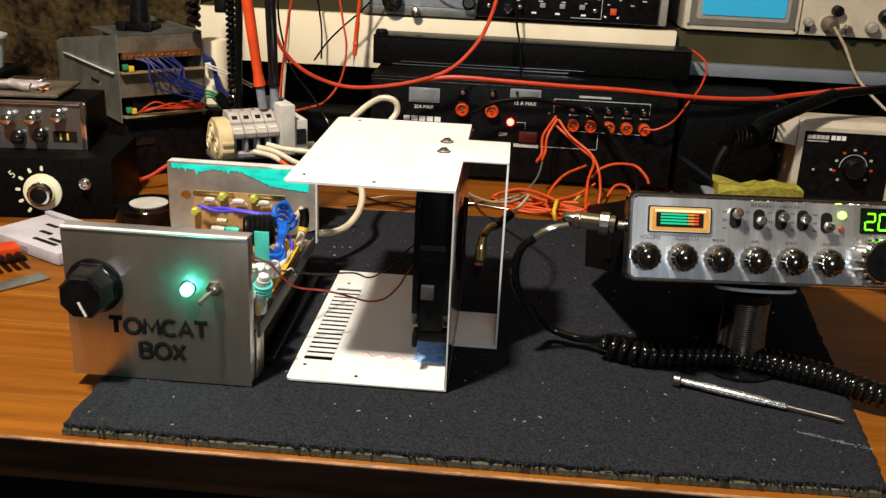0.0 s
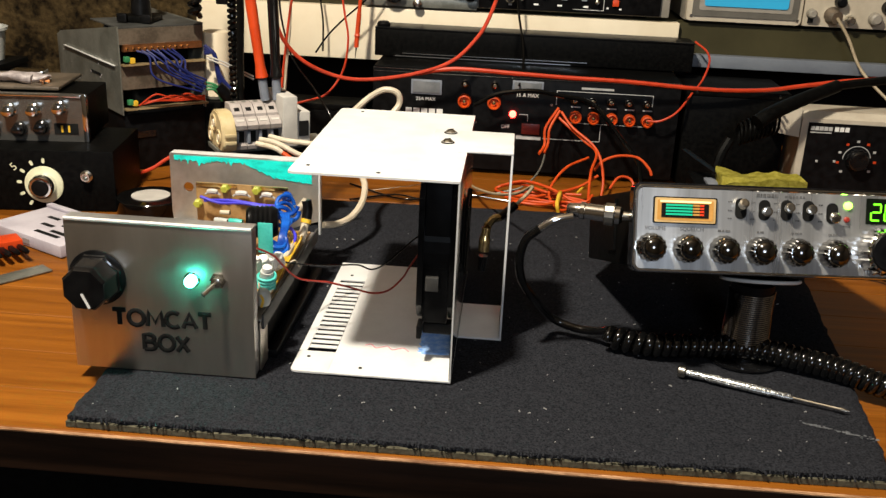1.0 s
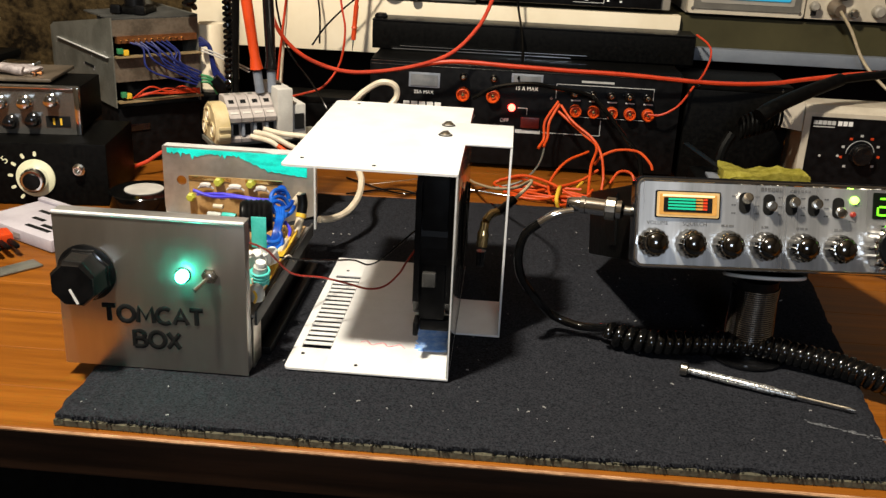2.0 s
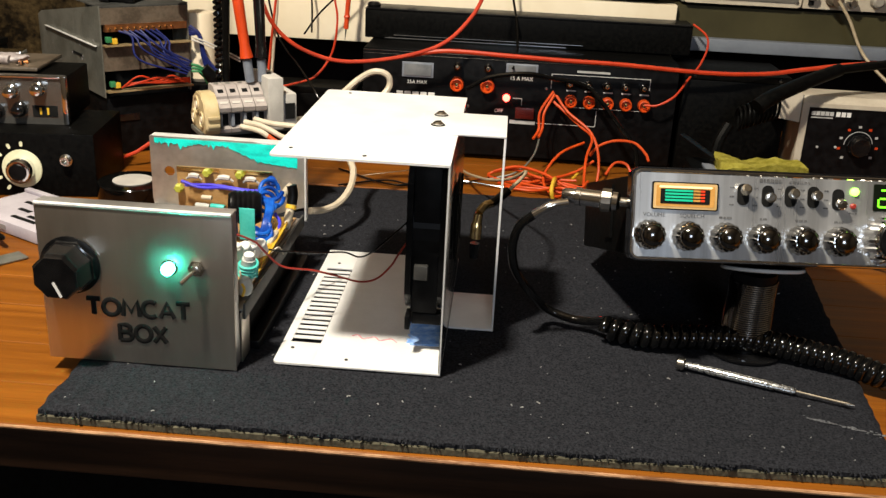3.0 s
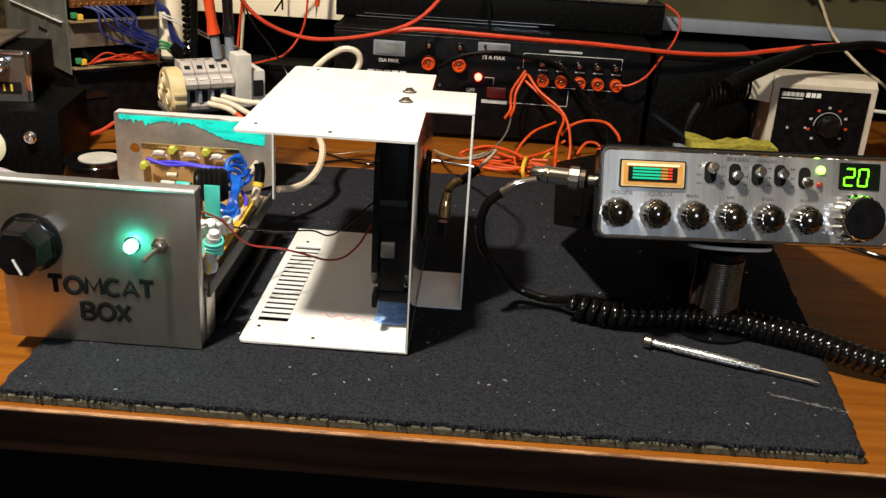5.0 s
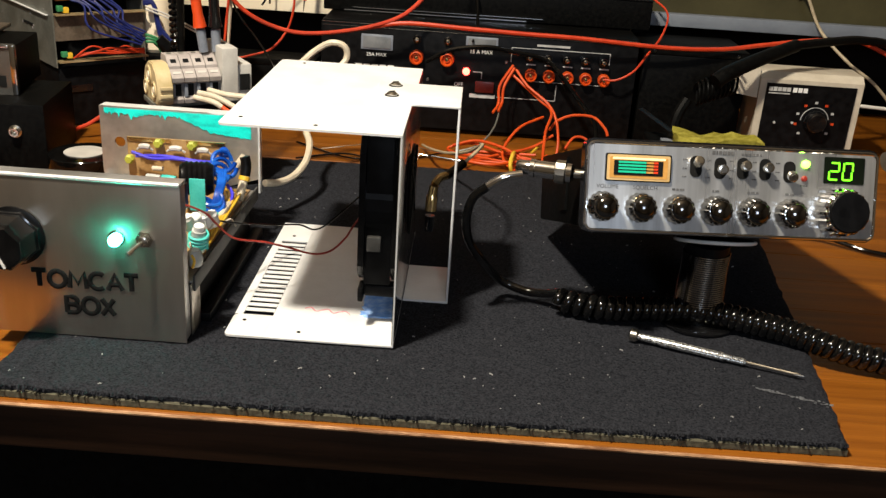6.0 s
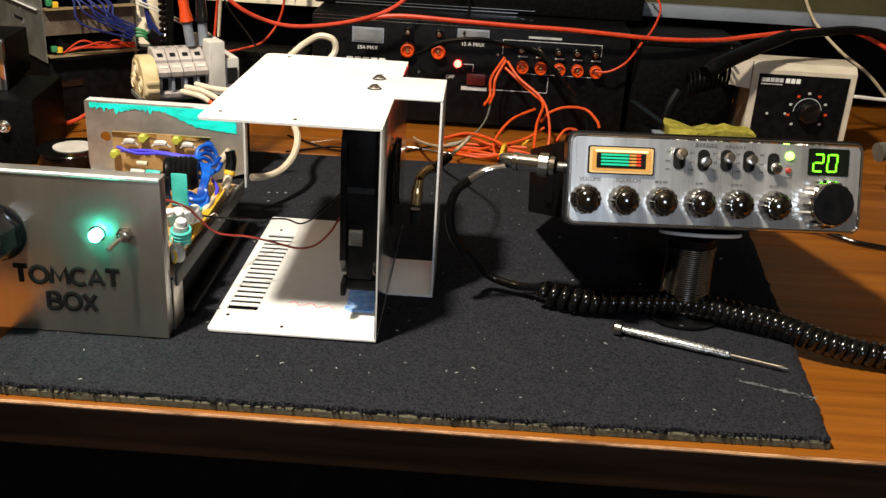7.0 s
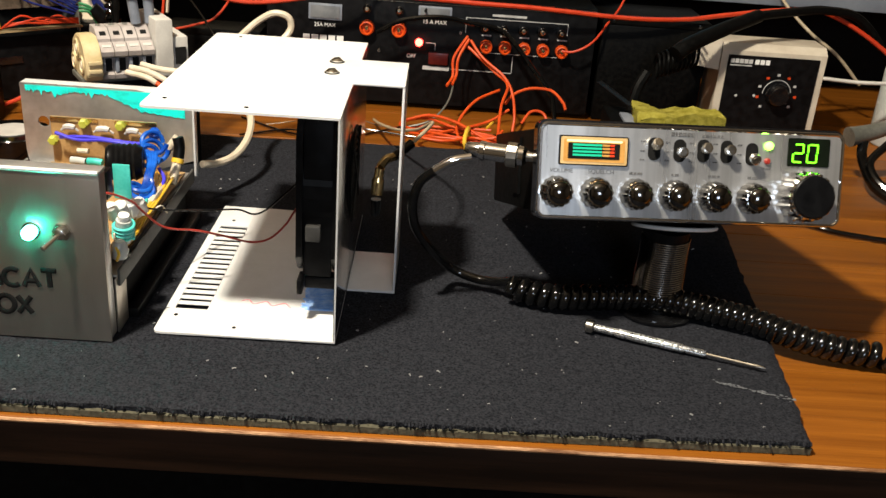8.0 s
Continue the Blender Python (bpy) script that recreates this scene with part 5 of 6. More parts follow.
for k in range(3):
    part("model_mark", B(0.3990 + 0.0058 * k, 0.4036 + 0.0058 * k, SY - 0.0021, SY - 0.0017, 0.0856, 0.0908), WHITE, st, "white model mark")
part("small_print", B(0.3722, 0.3960, SY - 0.0021, SY - 0.0017, 0.0830, 0.0842), DULL_WHITE, st)
dial = part("dial", L([(0.013, 0), (0.0135, 0.002), (0.012, 0.011), (0.010, 0.013)], 28, pose(0.429, SY - 0.0016, 0.0545, 90), 14, 0.05), BLACK_GLOSS, st)
for k in range(9):
    a = radians(225 - 33 * k)
    x, z = 0.429 + 0.021 * math.cos(a), 0.0545 + 0.021 * math.sin(a)
    part("dial_mark", B(x - 0.0016, x + 0.0016, SY - 0.0021, SY - 0.0017, z - 0.0013, z + 0.0013), RED_PLASTIC if k % 2 else DULL_WHITE, st)
part("dial_ring", sweep(bmesh.new(), [Vector((0.429 + 0.0155 * math.cos(radians(a)), SY - 0.0020, 0.0545 + 0.0155 * math.sin(radians(a)))) for a in range(10, 181, 10)], 0.0005, 5), DULL_WHITE, st)
for x, z in ((0.385, 0.050), (0.405, 0.051)):
    part("lamp_lens", L([(0.0016, 0), (0.0012, 0.001)], 10, pose(x, SY - 0.0016, z, 90)), DULL_WHITE, st)
# side lug that carries the iron
bm = bmesh.new()
f = bm.faces.new([bm.verts.new(q) for q in ((0.3615, SY + 0.002, 0.098), (0.3615, SY + 0.002, 0.076), (0.332, SY + 0.004, 0.080), (0.336, SY + 0.004, 0.094), (0.348, SY + 0.004, 0.108), (0.3615, SY + 0.004, 0.1085))])
e = bmesh.ops.extrude_face_region(bm, geom=[f])
bmesh.ops.translate(bm, vec=(0, 0.035, 0), verts=[g for g in e["geom"] if isinstance(g, bmesh.types.BMVert)])
part("side_lug", bm, BEIGE, st)
shade_box("added black box standing for the shade beside the power supply", 0.236, 0.356, 0.64, 0.74, 0.118)
# iron stand with its spring and sponge
ih = thing("iron_stand", "black soldering iron stand with a dried yellow sponge", "iron stand")
part("base", B(0.232, 0.345, 0.455, 0.56, 0.0005, 0.040, bevel=0.004), BLACK_PAINT, ih)
part("tray", B(0.244, 0.342, 0.458, 0.522, 0.0402, 0.0435, bevel=0.001), SLATE, ih)
part("holder_arm", S([(0.262, 0.55, 0.038), (0.266, 0.555, 0.06), (0.275, 0.56, 0.078)], 0.006, 10, 5), BLACK_PAINT, ih)
bm = bmesh.new()
sweep(bm, [Vector((0.285 + 0.0012 * t * 0.3, 0.57 + 0.0004 * t * 0.3, 0.082 + 0.00045 * t * 0.3)) + (0.012 + 0.00003 * t) * Vector((0, math.cos(t * 0.5), math.sin(t * 0.5))) for t in range(130)], 0.0016, 6)
part("spring", bm, BLACK_PAINT, ih, "black wire spring holder")
bm = bmesh.new()
box(bm, 0.255, 0.338, 0.468, 0.512, 0.0438, 0.0560)
bmesh.ops.subdivide_edges(bm, edges=bm.edges, cuts=9, use_grid_fill=True)
for v in bm.verts:
    if v.co.z > 0.044:
        v.co += Vector((noise.noise(v.co * 70), noise.noise(v.co * 70 + Vector((3, 0, 0))), 1.6 * noise.noise(v.co * 60 + Vector((9, 0, 0))))) * 0.0055
solid("sponge", bm, SPONGE, "dried curled yellow sponge on the iron stand", "sponge")
iron = thing("soldering_iron", "black soldering iron resting in its stand with a thick cord", "soldering iron")
part("handle", S([(0.300, 0.553, 0.100), (0.3142, 0.56, 0.1092), (0.3535, 0.58, 0.1243), (0.394, 0.60, 0.1373)], lambda t: 0.009 - 0.002 * t, 14, 6), BLACK_PAINT, iron)
part("cord", S([(0.394, 0.60, 0.1373), (0.437, 0.62, 0.1405), (0.481, 0.64, 0.1415), (0.53, 0.66, 0.13), (0.58, 0.67, 0.08), (0.60, 0.67, 0.03), (0.62, 0.66, 0.004)], 0.005, 10, 8), BLACK_PAINT, iron)
solid("metal_scraper", B(-0.004, 0.004, 0, 0.075, 0, 0.0012, bevel=0.0003), BLACK, "thin dark strip leaning on the iron stand", "strip", pose(0.268, 0.49, 0.046, 16, 0, 38))
# pale item and cables at the bench's far end
jar = thing("white_canister", "pale plastic canister standing at the end of the bench", "canister", pose(0.585, 0.62, 0.0005))
part("body", L([(0.028, 0), (0.030, 0.003), (0.030, 0.085), (0.027, 0.09)], 28), FROST, jar)
for k, q in enumerate(([(0.285, 0.365, 0.012), (0.3426, 0.355, 0.010), (0.368, 0.350, 0.0075), (0.3889, 0.338, 0.0045), (0.4143, 0.3243, 0.0036), (0.50, 0.305, 0.0032), (0.60, 0.30, 0.0032)], [(0.50, 0.46, 0.05), (0.475, 0.44, 0.03), (0.49, 0.41, 0.012), (0.54, 0.38, 0.005), (0.62, 0.36, 0.005)], [(0.478, 0.60, 0.075), (0.51, 0.57, 0.08), (0.56, 0.56, 0.085)])):
    solid("cable", S(q, (0.0021, 0.004, 0.002)[k], 10, 8), (RUBBER, RUBBER, LIGHT_GREY)[k], ("black power cable lying on the bench behind the radio", "thick black cable curling at the bench's end", "thin pale lead from the soldering station")[k], "cable")
adapter = thing("cable_connector", "grey metal cable connector beside the radio", "connector")
part("shell", S([(0.462, 0.47, 0.048), (0.482, 0.475, 0.052), (0.505, 0.48, 0.058)], lambda t: 0.010 - 0.003 * t, 16, 5), STEEL, adapter)
part("cable", S([(0.505, 0.48, 0.058), (0.54, 0.485, 0.062), (0.58, 0.49, 0.05), (0.61, 0.49, 0.006)], 0.005, 10, 6), RUBBER, adapter)
part("tail", S([(0.478, 0.472, 0.046), (0.474, 0.455, 0.03), (0.480, 0.42, 0.012), (0.51, 0.39, 0.006), (0.56, 0.38, 0.006)], 0.005, 10, 6), RUBBER, adapter)

# ---- loose wires round the power supply ----
WIRES = (
    ("red_test_lead", RED_WIRE, 0.0023, "thick red test lead sweeping across the power supply", [(-0.2419, 0.57, 0.1871), (-0.2296, 0.575, 0.1559), (-0.205, 0.58, 0.1321), (-0.1668, 0.585, 0.1178), (-0.1282, 0.59, 0.1171), (-0.0766, 0.595, 0.1268), (-0.0385, 0.60, 0.1429), (-0.0112, 0.61, 0.1718), (0.0017, 0.62, 0.1998), (0.0078, 0.63, 0.2244), (0.012, 0.64, 0.26)]),
    ("red_test_lead", RED_WIRE, 0.0025, "thick red cable lying across the power supply", [(-0.083, 0.598, 0.1245), (-0.038, 0.598, 0.1325), (0.0272, 0.60, 0.1310), (0.0921, 0.605, 0.1285), (0.157, 0.61, 0.127), (0.256, 0.62, 0.1215), (0.322, 0.63, 0.1226), (0.369, 0.64, 0.1286), (0.435, 0.65, 0.137), (0.489, 0.66, 0.1355), (0.56, 0.65, 0.10), (0.64, 0.62, 0.03)]),
    ("red_wire", RED_WIRE, 0.0013, "thin red wire hanging behind the terminal blocks", [(-0.178, 0.62, 0.25), (-0.1748, 0.62, 0.2198), (-0.1695, 0.62, 0.1851), (-0.1653, 0.62, 0.1561), (-0.1712, 0.62, 0.1194), (-0.1883, 0.61, 0.0934), (-0.2099, 0.60, 0.0854), (-0.235, 0.59, 0.08)]),
    ("red_wire", RED_WIRE, 0.0014, "thin red wire hanging behind the terminal blocks", [(-0.214, 0.58, 0.25), (-0.2181, 0.58, 0.2241), (-0.2251, 0.58, 0.1868), (-0.2298, 0.575, 0.1432), (-0.2325, 0.57, 0.1117), (-0.234, 0.565, 0.09)]),
    ("red_wire", RED_WIRE, 0.0013, "thin red wire looping from a socket round the black case", [(0.1906, 0.62, 0.0804), (0.2048, 0.615, 0.0824), (0.2238, 0.62, 0.0931), (0.2421, 0.64, 0.1129), (0.2557, 0.66, 0.1254), (0.2669, 0.69, 0.1414), (0.2673, 0.715, 0.1513), (0.2551, 0.735, 0.160)]),
    ("black_wire", RUBBER, 0.0015, "thin black wire hanging down the power supply", [(0.0275, 0.72, 0.235), (0.0282, 0.72, 0.2127), (0.0324, 0.715, 0.1827), (0.0395, 0.69, 0.1522), (0.0416, 0.66, 0.1241), (0.0378, 0.628, 0.1122)]),
    ("black_test_lead", RUBBER, 0.0026, "black test lead running over the panel", [(-0.0132, 0.60, 0.0918), (0.0156, 0.60, 0.1067), (0.0543, 0.60, 0.1121), (0.0841, 0.605, 0.1076), (0.1208, 0.61, 0.1007), (0.1412, 0.60, 0.084), (0.1621, 0.59, 0.0609), (0.1793, 0.58, 0.0411), (0.1833, 0.57, 0.0239), (0.187, 0.56, 0.005)]),
    ("black_wire", RUBBER, 0.0012, "thin black wire crossing the cream board", [(-0.2207, 0.70, 0.1261), (-0.2065, 0.71, 0.1474), (-0.1865, 0.715, 0.1685), (-0.1593, 0.72, 0.1934), (-0.13, 0.73, 0.23)]),
    ("black_wire", RUBBER, 0.0012, "thin black wire hanging in front of the cream board", [(-0.2235, 0.73, 0.24), (-0.2228, 0.73, 0.2053), (-0.2172, 0.73, 0.1634), (-0.2174, 0.73, 0.1239)]),
    ("black_wire", RUBBER, 0.0012, "thin black wire hanging behind the terminal blocks", [(-0.240, 0.60, 0.24), (-0.242, 0.605, 0.19), (-0.2325, 0.60, 0.149), (-0.2182, 0.58, 0.1302), (-0.1944, 0.56, 0.1092), (-0.1724, 0.54, 0.0856), (-0.16, 0.53, 0.06)]),
    ("black_wire", RUBBER, 0.0013, "thin black lead drooping from the instrument", [(-0.085, 0.735, 0.235), (-0.07, 0.73, 0.222), (-0.045, 0.73, 0.213), (-0.02, 0.735, 0.2135)]),
    ("grey_wire", STEEL, 0.0011, "thin grey wire dropping behind the bracket", [(0.075, 0.60, 0.05), (0.068, 0.57, 0.028), (0.05, 0.55, 0.012), (0.02, 0.545, 0.003)]),
    ("white_wire", CREAM_WIRE, 0.0018, "pale wire hanging behind the terminal blocks", [(-0.226, 0.59, 0.20), (-0.228, 0.59, 0.165), (-0.231, 0.59, 0.14), (-0.233, 0.585, 0.10)]),
    ("white_cable", CREAM_WIRE, 0.0031, "thick cream cable looping up behind the bracket", [(-0.1279, 0.285, 0.0425), (-0.1188, 0.30, 0.0391), (-0.1095, 0.32, 0.0394), (-0.103, 0.34, 0.0471), (-0.1032, 0.36, 0.0576), (-0.1104, 0.38, 0.0682), (-0.1117, 0.41, 0.0858), (-0.0938, 0.44, 0.1057), (-0.0833, 0.45, 0.1187), (-0.0853, 0.45, 0.1301), (-0.0986, 0.45, 0.1328), (-0.114, 0.45, 0.1239), (-0.1283, 0.44, 0.1113), (-0.15, 0.43, 0.095)]),
    ("red_wire", RED_WIRE, 0.0022, "red wire curving across the bench behind the tape", [(-0.43, 0.53, 0.003), (-0.40, 0.51, 0.006), (-0.37, 0.51, 0.016), (-0.345, 0.525, 0.030), (-0.31, 0.53, 0.028), (-0.27, 0.51, 0.01)]),
    ("bare_wire", RUSTY, 0.0005, "stripped wire ends lying on the bench", [(-0.12, 0.53, 0.002), (-0.08, 0.535, 0.008), (-0.04, 0.545, 0.012), (0.0, 0.55, 0.002)]),
    ("black_wire", RUBBER, 0.0010, "thin black wire lying on the bench", [(-0.14, 0.49, 0.002), (-0.09, 0.515, 0.003), (-0.04, 0.50, 0.002), (0.03, 0.56, 0.002), (0.08, 0.55, 0.002)]),
    ("black_wire", RUBBER, 0.0010, "thin black wire lying on the bench", [(-0.15, 0.55, 0.002), (-0.08, 0.50, 0.003), (-0.03, 0.53, 0.004), (0.04, 0.52, 0.002)]),
)
for name, material, r, label, q in WIRES:
    solid(name, S(q, r, 8, 8), material, label, "wire", group="bench wires")
ORANGE = (
    [(0.0857, 0.615, 0.091), (0.072, 0.605, 0.0688), (0.072, 0.60, 0.0497), (0.066, 0.585, 0.042)],
    [(0.0875, 0.615, 0.088), (0.077, 0.603, 0.0688), (0.076, 0.598, 0.0520), (0.072, 0.585, 0.044)],
    [(0.0894, 0.615, 0.0865), (0.1032, 0.60, 0.0718), (0.1265, 0.585, 0.0567), (0.1365, 0.57, 0.0424), (0.1404, 0.56, 0.0207), (0.139, 0.55, 0.006)],
    [(0.0866, 0.615, 0.0796), (0.1172, 0.595, 0.0583), (0.131, 0.575, 0.0495), (0.1237, 0.54, 0.0353), (0.1203, 0.50, 0.0113), (0.121, 0.48, 0.006)],
    [(0.1229, 0.58, 0.0423), (0.0981, 0.56, 0.0348), (0.0827, 0.54, 0.0209), (0.0786, 0.52, 0.0108), (0.0887, 0.49, 0.0059), (0.1003, 0.475, 0.0118)],
    [(0.1300, 0.565, 0.032), (0.1383, 0.575, 0.0399), (0.1562, 0.58, 0.0464), (0.1788, 0.58, 0.0457), (0.1915, 0.57, 0.0365), (0.1949, 0.565, 0.0294)],
    [(0.148, 0.555, 0.014), (0.158, 0.562, 0.026), (0.172, 0.562, 0.024), (0.178, 0.55, 0.008)],
    [(0.133, 0.55, 0.0298), (0.1114, 0.54, 0.0181), (0.0799, 0.53, 0.0124), (0.0481, 0.55, 0.0144), (0.0226, 0.56, 0.0065), (0.0215, 0.55, 0.004), (0.0551, 0.52, 0.0073), (0.086, 0.51, 0.0078), (0.1159, 0.50, 0.0129), (0.1252, 0.51, 0.0182)],
    [(0.121, 0.478, 0.0113), (0.0977, 0.50, 0.0117), (0.067, 0.482, 0.0123), (0.0397, 0.49, 0.0121), (0.045, 0.51, 0.006), (0.0799, 0.535, 0.009), (0.115, 0.53, 0.012)],
    [(0.024, 0.553, 0.010), (0.05, 0.546, 0.019), (0.078, 0.526, 0.019), (0.10, 0.508, 0.013), (0.122, 0.502, 0.006)],
)
bundle = thing("orange_wire_bundle", "tangled bundle of orange-red wires tied on the bench", "wire bundle")
for q in ORANGE:
    part("wire", S(q, 0.0016, 8, 8), ORANGE_WIRE, bundle)
for k in range(2):
    a, b = rnd.uniform(-0.004, 0.004), rnd.uniform(-0.006, 0.006)
    part("wire", S([(0.028 + a, 0.535 + b, 0.004 + 0.001 * k), (0.055, 0.515 + b, 0.007 + 0.0012 * k), (0.085, 0.50 + a, 0.008 + 0.0012 * k), (0.118, 0.495 + b * 1.5, 0.006), (0.128 + a, 0.508 + b, 0.005 + 0.001 * k), (0.105, 0.525 + a * 2, 0.006 + 0.001 * k), (0.062, 0.54 + b, 0.006 + 0.0012 * k), (0.030 + a, 0.545 + b, 0.005)], 0.0015, 7, 6), ORANGE_WIRE, bundle)
part("tie", S([(0.088, 0.485, 0.004), (0.086, 0.486, 0.014), (0.090, 0.510, 0.019), (0.092, 0.515, 0.006)], 0.0022, 8, 5), YELLOW_WIRE, bundle, "yellow tie")
part("wire_tip", S([(0.110, 0.530, 0.014), (0.118, 0.545, 0.018)], 0.0014, 6, 3), YELLOW_WIRE, bundle)

hp = thing("test_probe", "red test probe hanging tip down before the cream board", "test probe", group="test probes")
part("grip", S([(-0.1672, 0.71, 0.176), (-0.1690, 0.71, 0.155), (-0.1698, 0.71, 0.1436), (-0.1706, 0.71, 0.134)], lambda t: 0.0042 if 0.45 < t < 0.55 else 0.0030, 12, 6), RED_PLASTIC, hp)
part("tip", S([(-0.1706, 0.71, 0.134), (-0.1718, 0.71, 0.120)], lambda t: 0.0012 - 0.0009 * t, 8, 4), NICKEL, hp)
part("lead", S([(-0.163, 0.71, 0.25), (-0.1641, 0.71, 0.2165), (-0.1672, 0.71, 0.176)], 0.0024, 8, 6), RED_PLASTIC, hp)

# ---- terminal blocks with test probes ----
tb = thing("terminal_block_row", "row of grey rail terminal blocks on a dark box", "terminal blocks", pose(-0.2215, 0.332, 0.006, 0, 0, 32) @ Matrix.Diagonal((0.9, 0.9, 0.96, 1)))
part("base_box", B(-0.002, 0.095, 0.006, 0.060, -0.0058, 0.084, bevel=0.002), BLACK_PAINT, tb, "black box under the rail")
part("rail", B(-0.012, 0.108, 0.012, 0.050, 0.0842, 0.0885, bevel=0.0004), STEEL, tb)
bm = bmesh.new()
prof = ((0.0, 0.0888), (-0.004, 0.0940), (-0.004, 0.1060), (0.003, 0.1180), (0.014, 0.1245), (0.030, 0.1245), (0.042, 0.1180), (0.050, 0.1050), (0.050, 0.0888))
f = bm.faces.new([bm.verts.new((-0.0105, y, z)) for y, z in prof])
e = bmesh.ops.extrude_face_region(bm, geom=[f])
bmesh.ops.translate(bm, vec=(0.0147, 0, 0), verts=[g for g in e["geom"] if isinstance(g, bmesh.types.BMVert)])
bmesh.ops.recalc_face_normals(bm, faces=bm.faces)
bmesh.ops.bevel(bm, geom=bm.edges[:], offset=0.0009, segments=2, affect="EDGES")
end = part("end_stop", bm, IVORY, tb, "ivory end stop with round screw wells")
for y, z, r in ((0.010, 0.1010, 0.0078), (0.027, 0.1120, 0.0085), (0.041, 0.0985, 0.0070)):
    well = part("screw_well", L([(r, 0), (r, 0.0012), (r * 0.82, 0.0014), (r * 0.78, 0.0002)], 20, pose(-0.0106, y, z, 0, -90, 0)), IVORY, end)
    part("well_screw", L([(r * 0.42, 0), (r * 0.40, 0.0010), (r * 0.1, 0.0012)], 14, pose(-0.0109, y, z, 0, -90, 0)), CREAM, well)
    part("well_slot", B(-0.0113, -0.0108, y - r * 0.7, y + r * 0.7, z - 0.0005, z + 0.0005), INK, well)
for z in (0.0965, 0.1035):
    part("front_ledge", B(-0.0085, 0.0030, -0.0068, -0.0042, z, z + 0.0030, bevel=0.0005), IVORY, end)
for k in range(4):
    x = 0.0046 + 0.0122 * k
    bm = bmesh.new()
    prof = ((0.004, 0.0888), (0.003, 0.0925), (0.0095, 0.0938), (0.0095, 0.1060), (0.002, 0.1085), (0.001, 0.1125), (0.0100, 0.1192), (0.0103, 0.1168), (0.0125, 0.1168), (0.0130, 0.1212), (0.0240, 0.1290), (0.0400, 0.1290), (0.0450, 0.1150), (0.0540, 0.1120), (0.056, 0.0888))
    f = bm.faces.new([bm.verts.new((x + 0.0003, y, z)) for y, z in prof])
    e = bmesh.ops.extrude_face_region(bm, geom=[f])
    bmesh.ops.translate(bm, vec=(0.0114, 0, 0), verts=[g for g in e["geom"] if isinstance(g, bmesh.types.BMVert)])
    bmesh.ops.recalc_face_normals(bm, faces=bm.faces)
    bl = part("terminal_block", bm, WARM_GREY, tb)
    part("wire_entry", B(x + 0.0042, x + 0.0108, 0.0088, 0.0093, 0.0945, 0.1055), INK, bl, "dark wire entry")
    part("entry_rib", B(x + 0.0008, x + 0.0040, 0.0045, 0.0093, 0.0942, 0.1062, bevel=0.0005), SLATE, bl, "blue-grey rib beside the wire entry")
    part("square_hole", B(-0.0027, 0.0027, -0.0022, 0.0022, -0.0002, 0.0003), INK, bl, "dark square hole", pose(x + 0.0062, 0.0180, 0.1249, 35.3))
    part("marker", B(-0.0040, 0.0040, -0.0014, 0.0014, -0.0002, 0.0004), LIGHT_GREY, bl, "pale marker tag", pose(x + 0.0062, 0.0060, 0.1164, 36.6))
    part("screw", L([(0.0026, 0), (0.0024, 0.0006), (0.0008, 0.0008)], 12, pose(x + 0.0058, 0.0330, 0.1292)), STEEL, bl)
big = part("end_bracket", B(0.0540, 0.0700, 0.0, 0.056, 0.0888, 0.138, bevel=0.0015), LIGHT_GREY, tb, "taller light grey end bracket")
part("step", B(0.0702, 0.0850, 0.004, 0.050, 0.0888, 0.122, bevel=0.0015), LIGHT_GREY, big)
part("slot", B(0.0725, 0.0825, 0.0025, 0.0038, 0.098, 0.113), INK, big)
part("top_hole", L([(0.0038, 0), (0.0036, 0.0006)], 14, pose(0.062, 0.025, 0.1381)), INK, big)
for x0, z0, z1, mtl in ((0.030, 0.098, 0.086, CREAM_WIRE), (0.040, 0.100, 0.097, CREAM_WIRE)):
    part("lead", S([(x0, 0.003, z0), (x0 + 0.014, -0.012, z0 - 0.002), (x0 + 0.034, -0.026, z1), (x0 + 0.06, -0.03, z1 - 0.006)], 0.0026, 10, 6), mtl, tb)
split = [Vector(q) for q in ((0.026, 0.003, 0.094), (0.040, -0.012, 0.092), (0.060, -0.026, 0.080), (0.086, -0.030, 0.074))]
part("lead", S(split[:2] + [split[1].lerp(split[2], 0.35)], 0.0026, 10, 6), CREAM_WIRE, tb)
part("lead", S([split[1].lerp(split[2], 0.37), split[2], split[3]], 0.0024, 10, 6), ORANGE_WIRE, tb, "orange lead end")
for x, y, material, top, label in ((-0.2003, 0.372, RED_PLASTIC, (-0.2150, 0.365, 0.262), "red test probe standing in the terminal block"), (-0.1905, 0.378, BLACK_GLOSS, (-0.1925, 0.372, 0.262), "black test probe standing in the terminal block")):
    pr = thing("test_probe", label, "test probe", group="test probes")
    a, b = Vector((x, y, 0.132)), Vector(top)
    part("tip_sleeve", sweep(bmesh.new(), [a, a.lerp(b, 0.06), a.lerp(b, 0.15)], 0.0042, 14), SLATE, pr, "grey tip sleeve")
    part("grip", sweep(bmesh.new(), [a.lerp(b, k / 12) for k in range(2, 13)], lambda t: 0.0060 if t < 0.06 else (0.0042 + 0.0009 * math.sin(t * 2.5)), 16), material, pr)
    part("lead", S([b, b + Vector((-0.004, 0.01, 0.03)), b + Vector((-0.03, 0.06, 0.06)), b + Vector((-0.06, 0.2, -0.02))], 0.0025, 8, 6), material, pr)

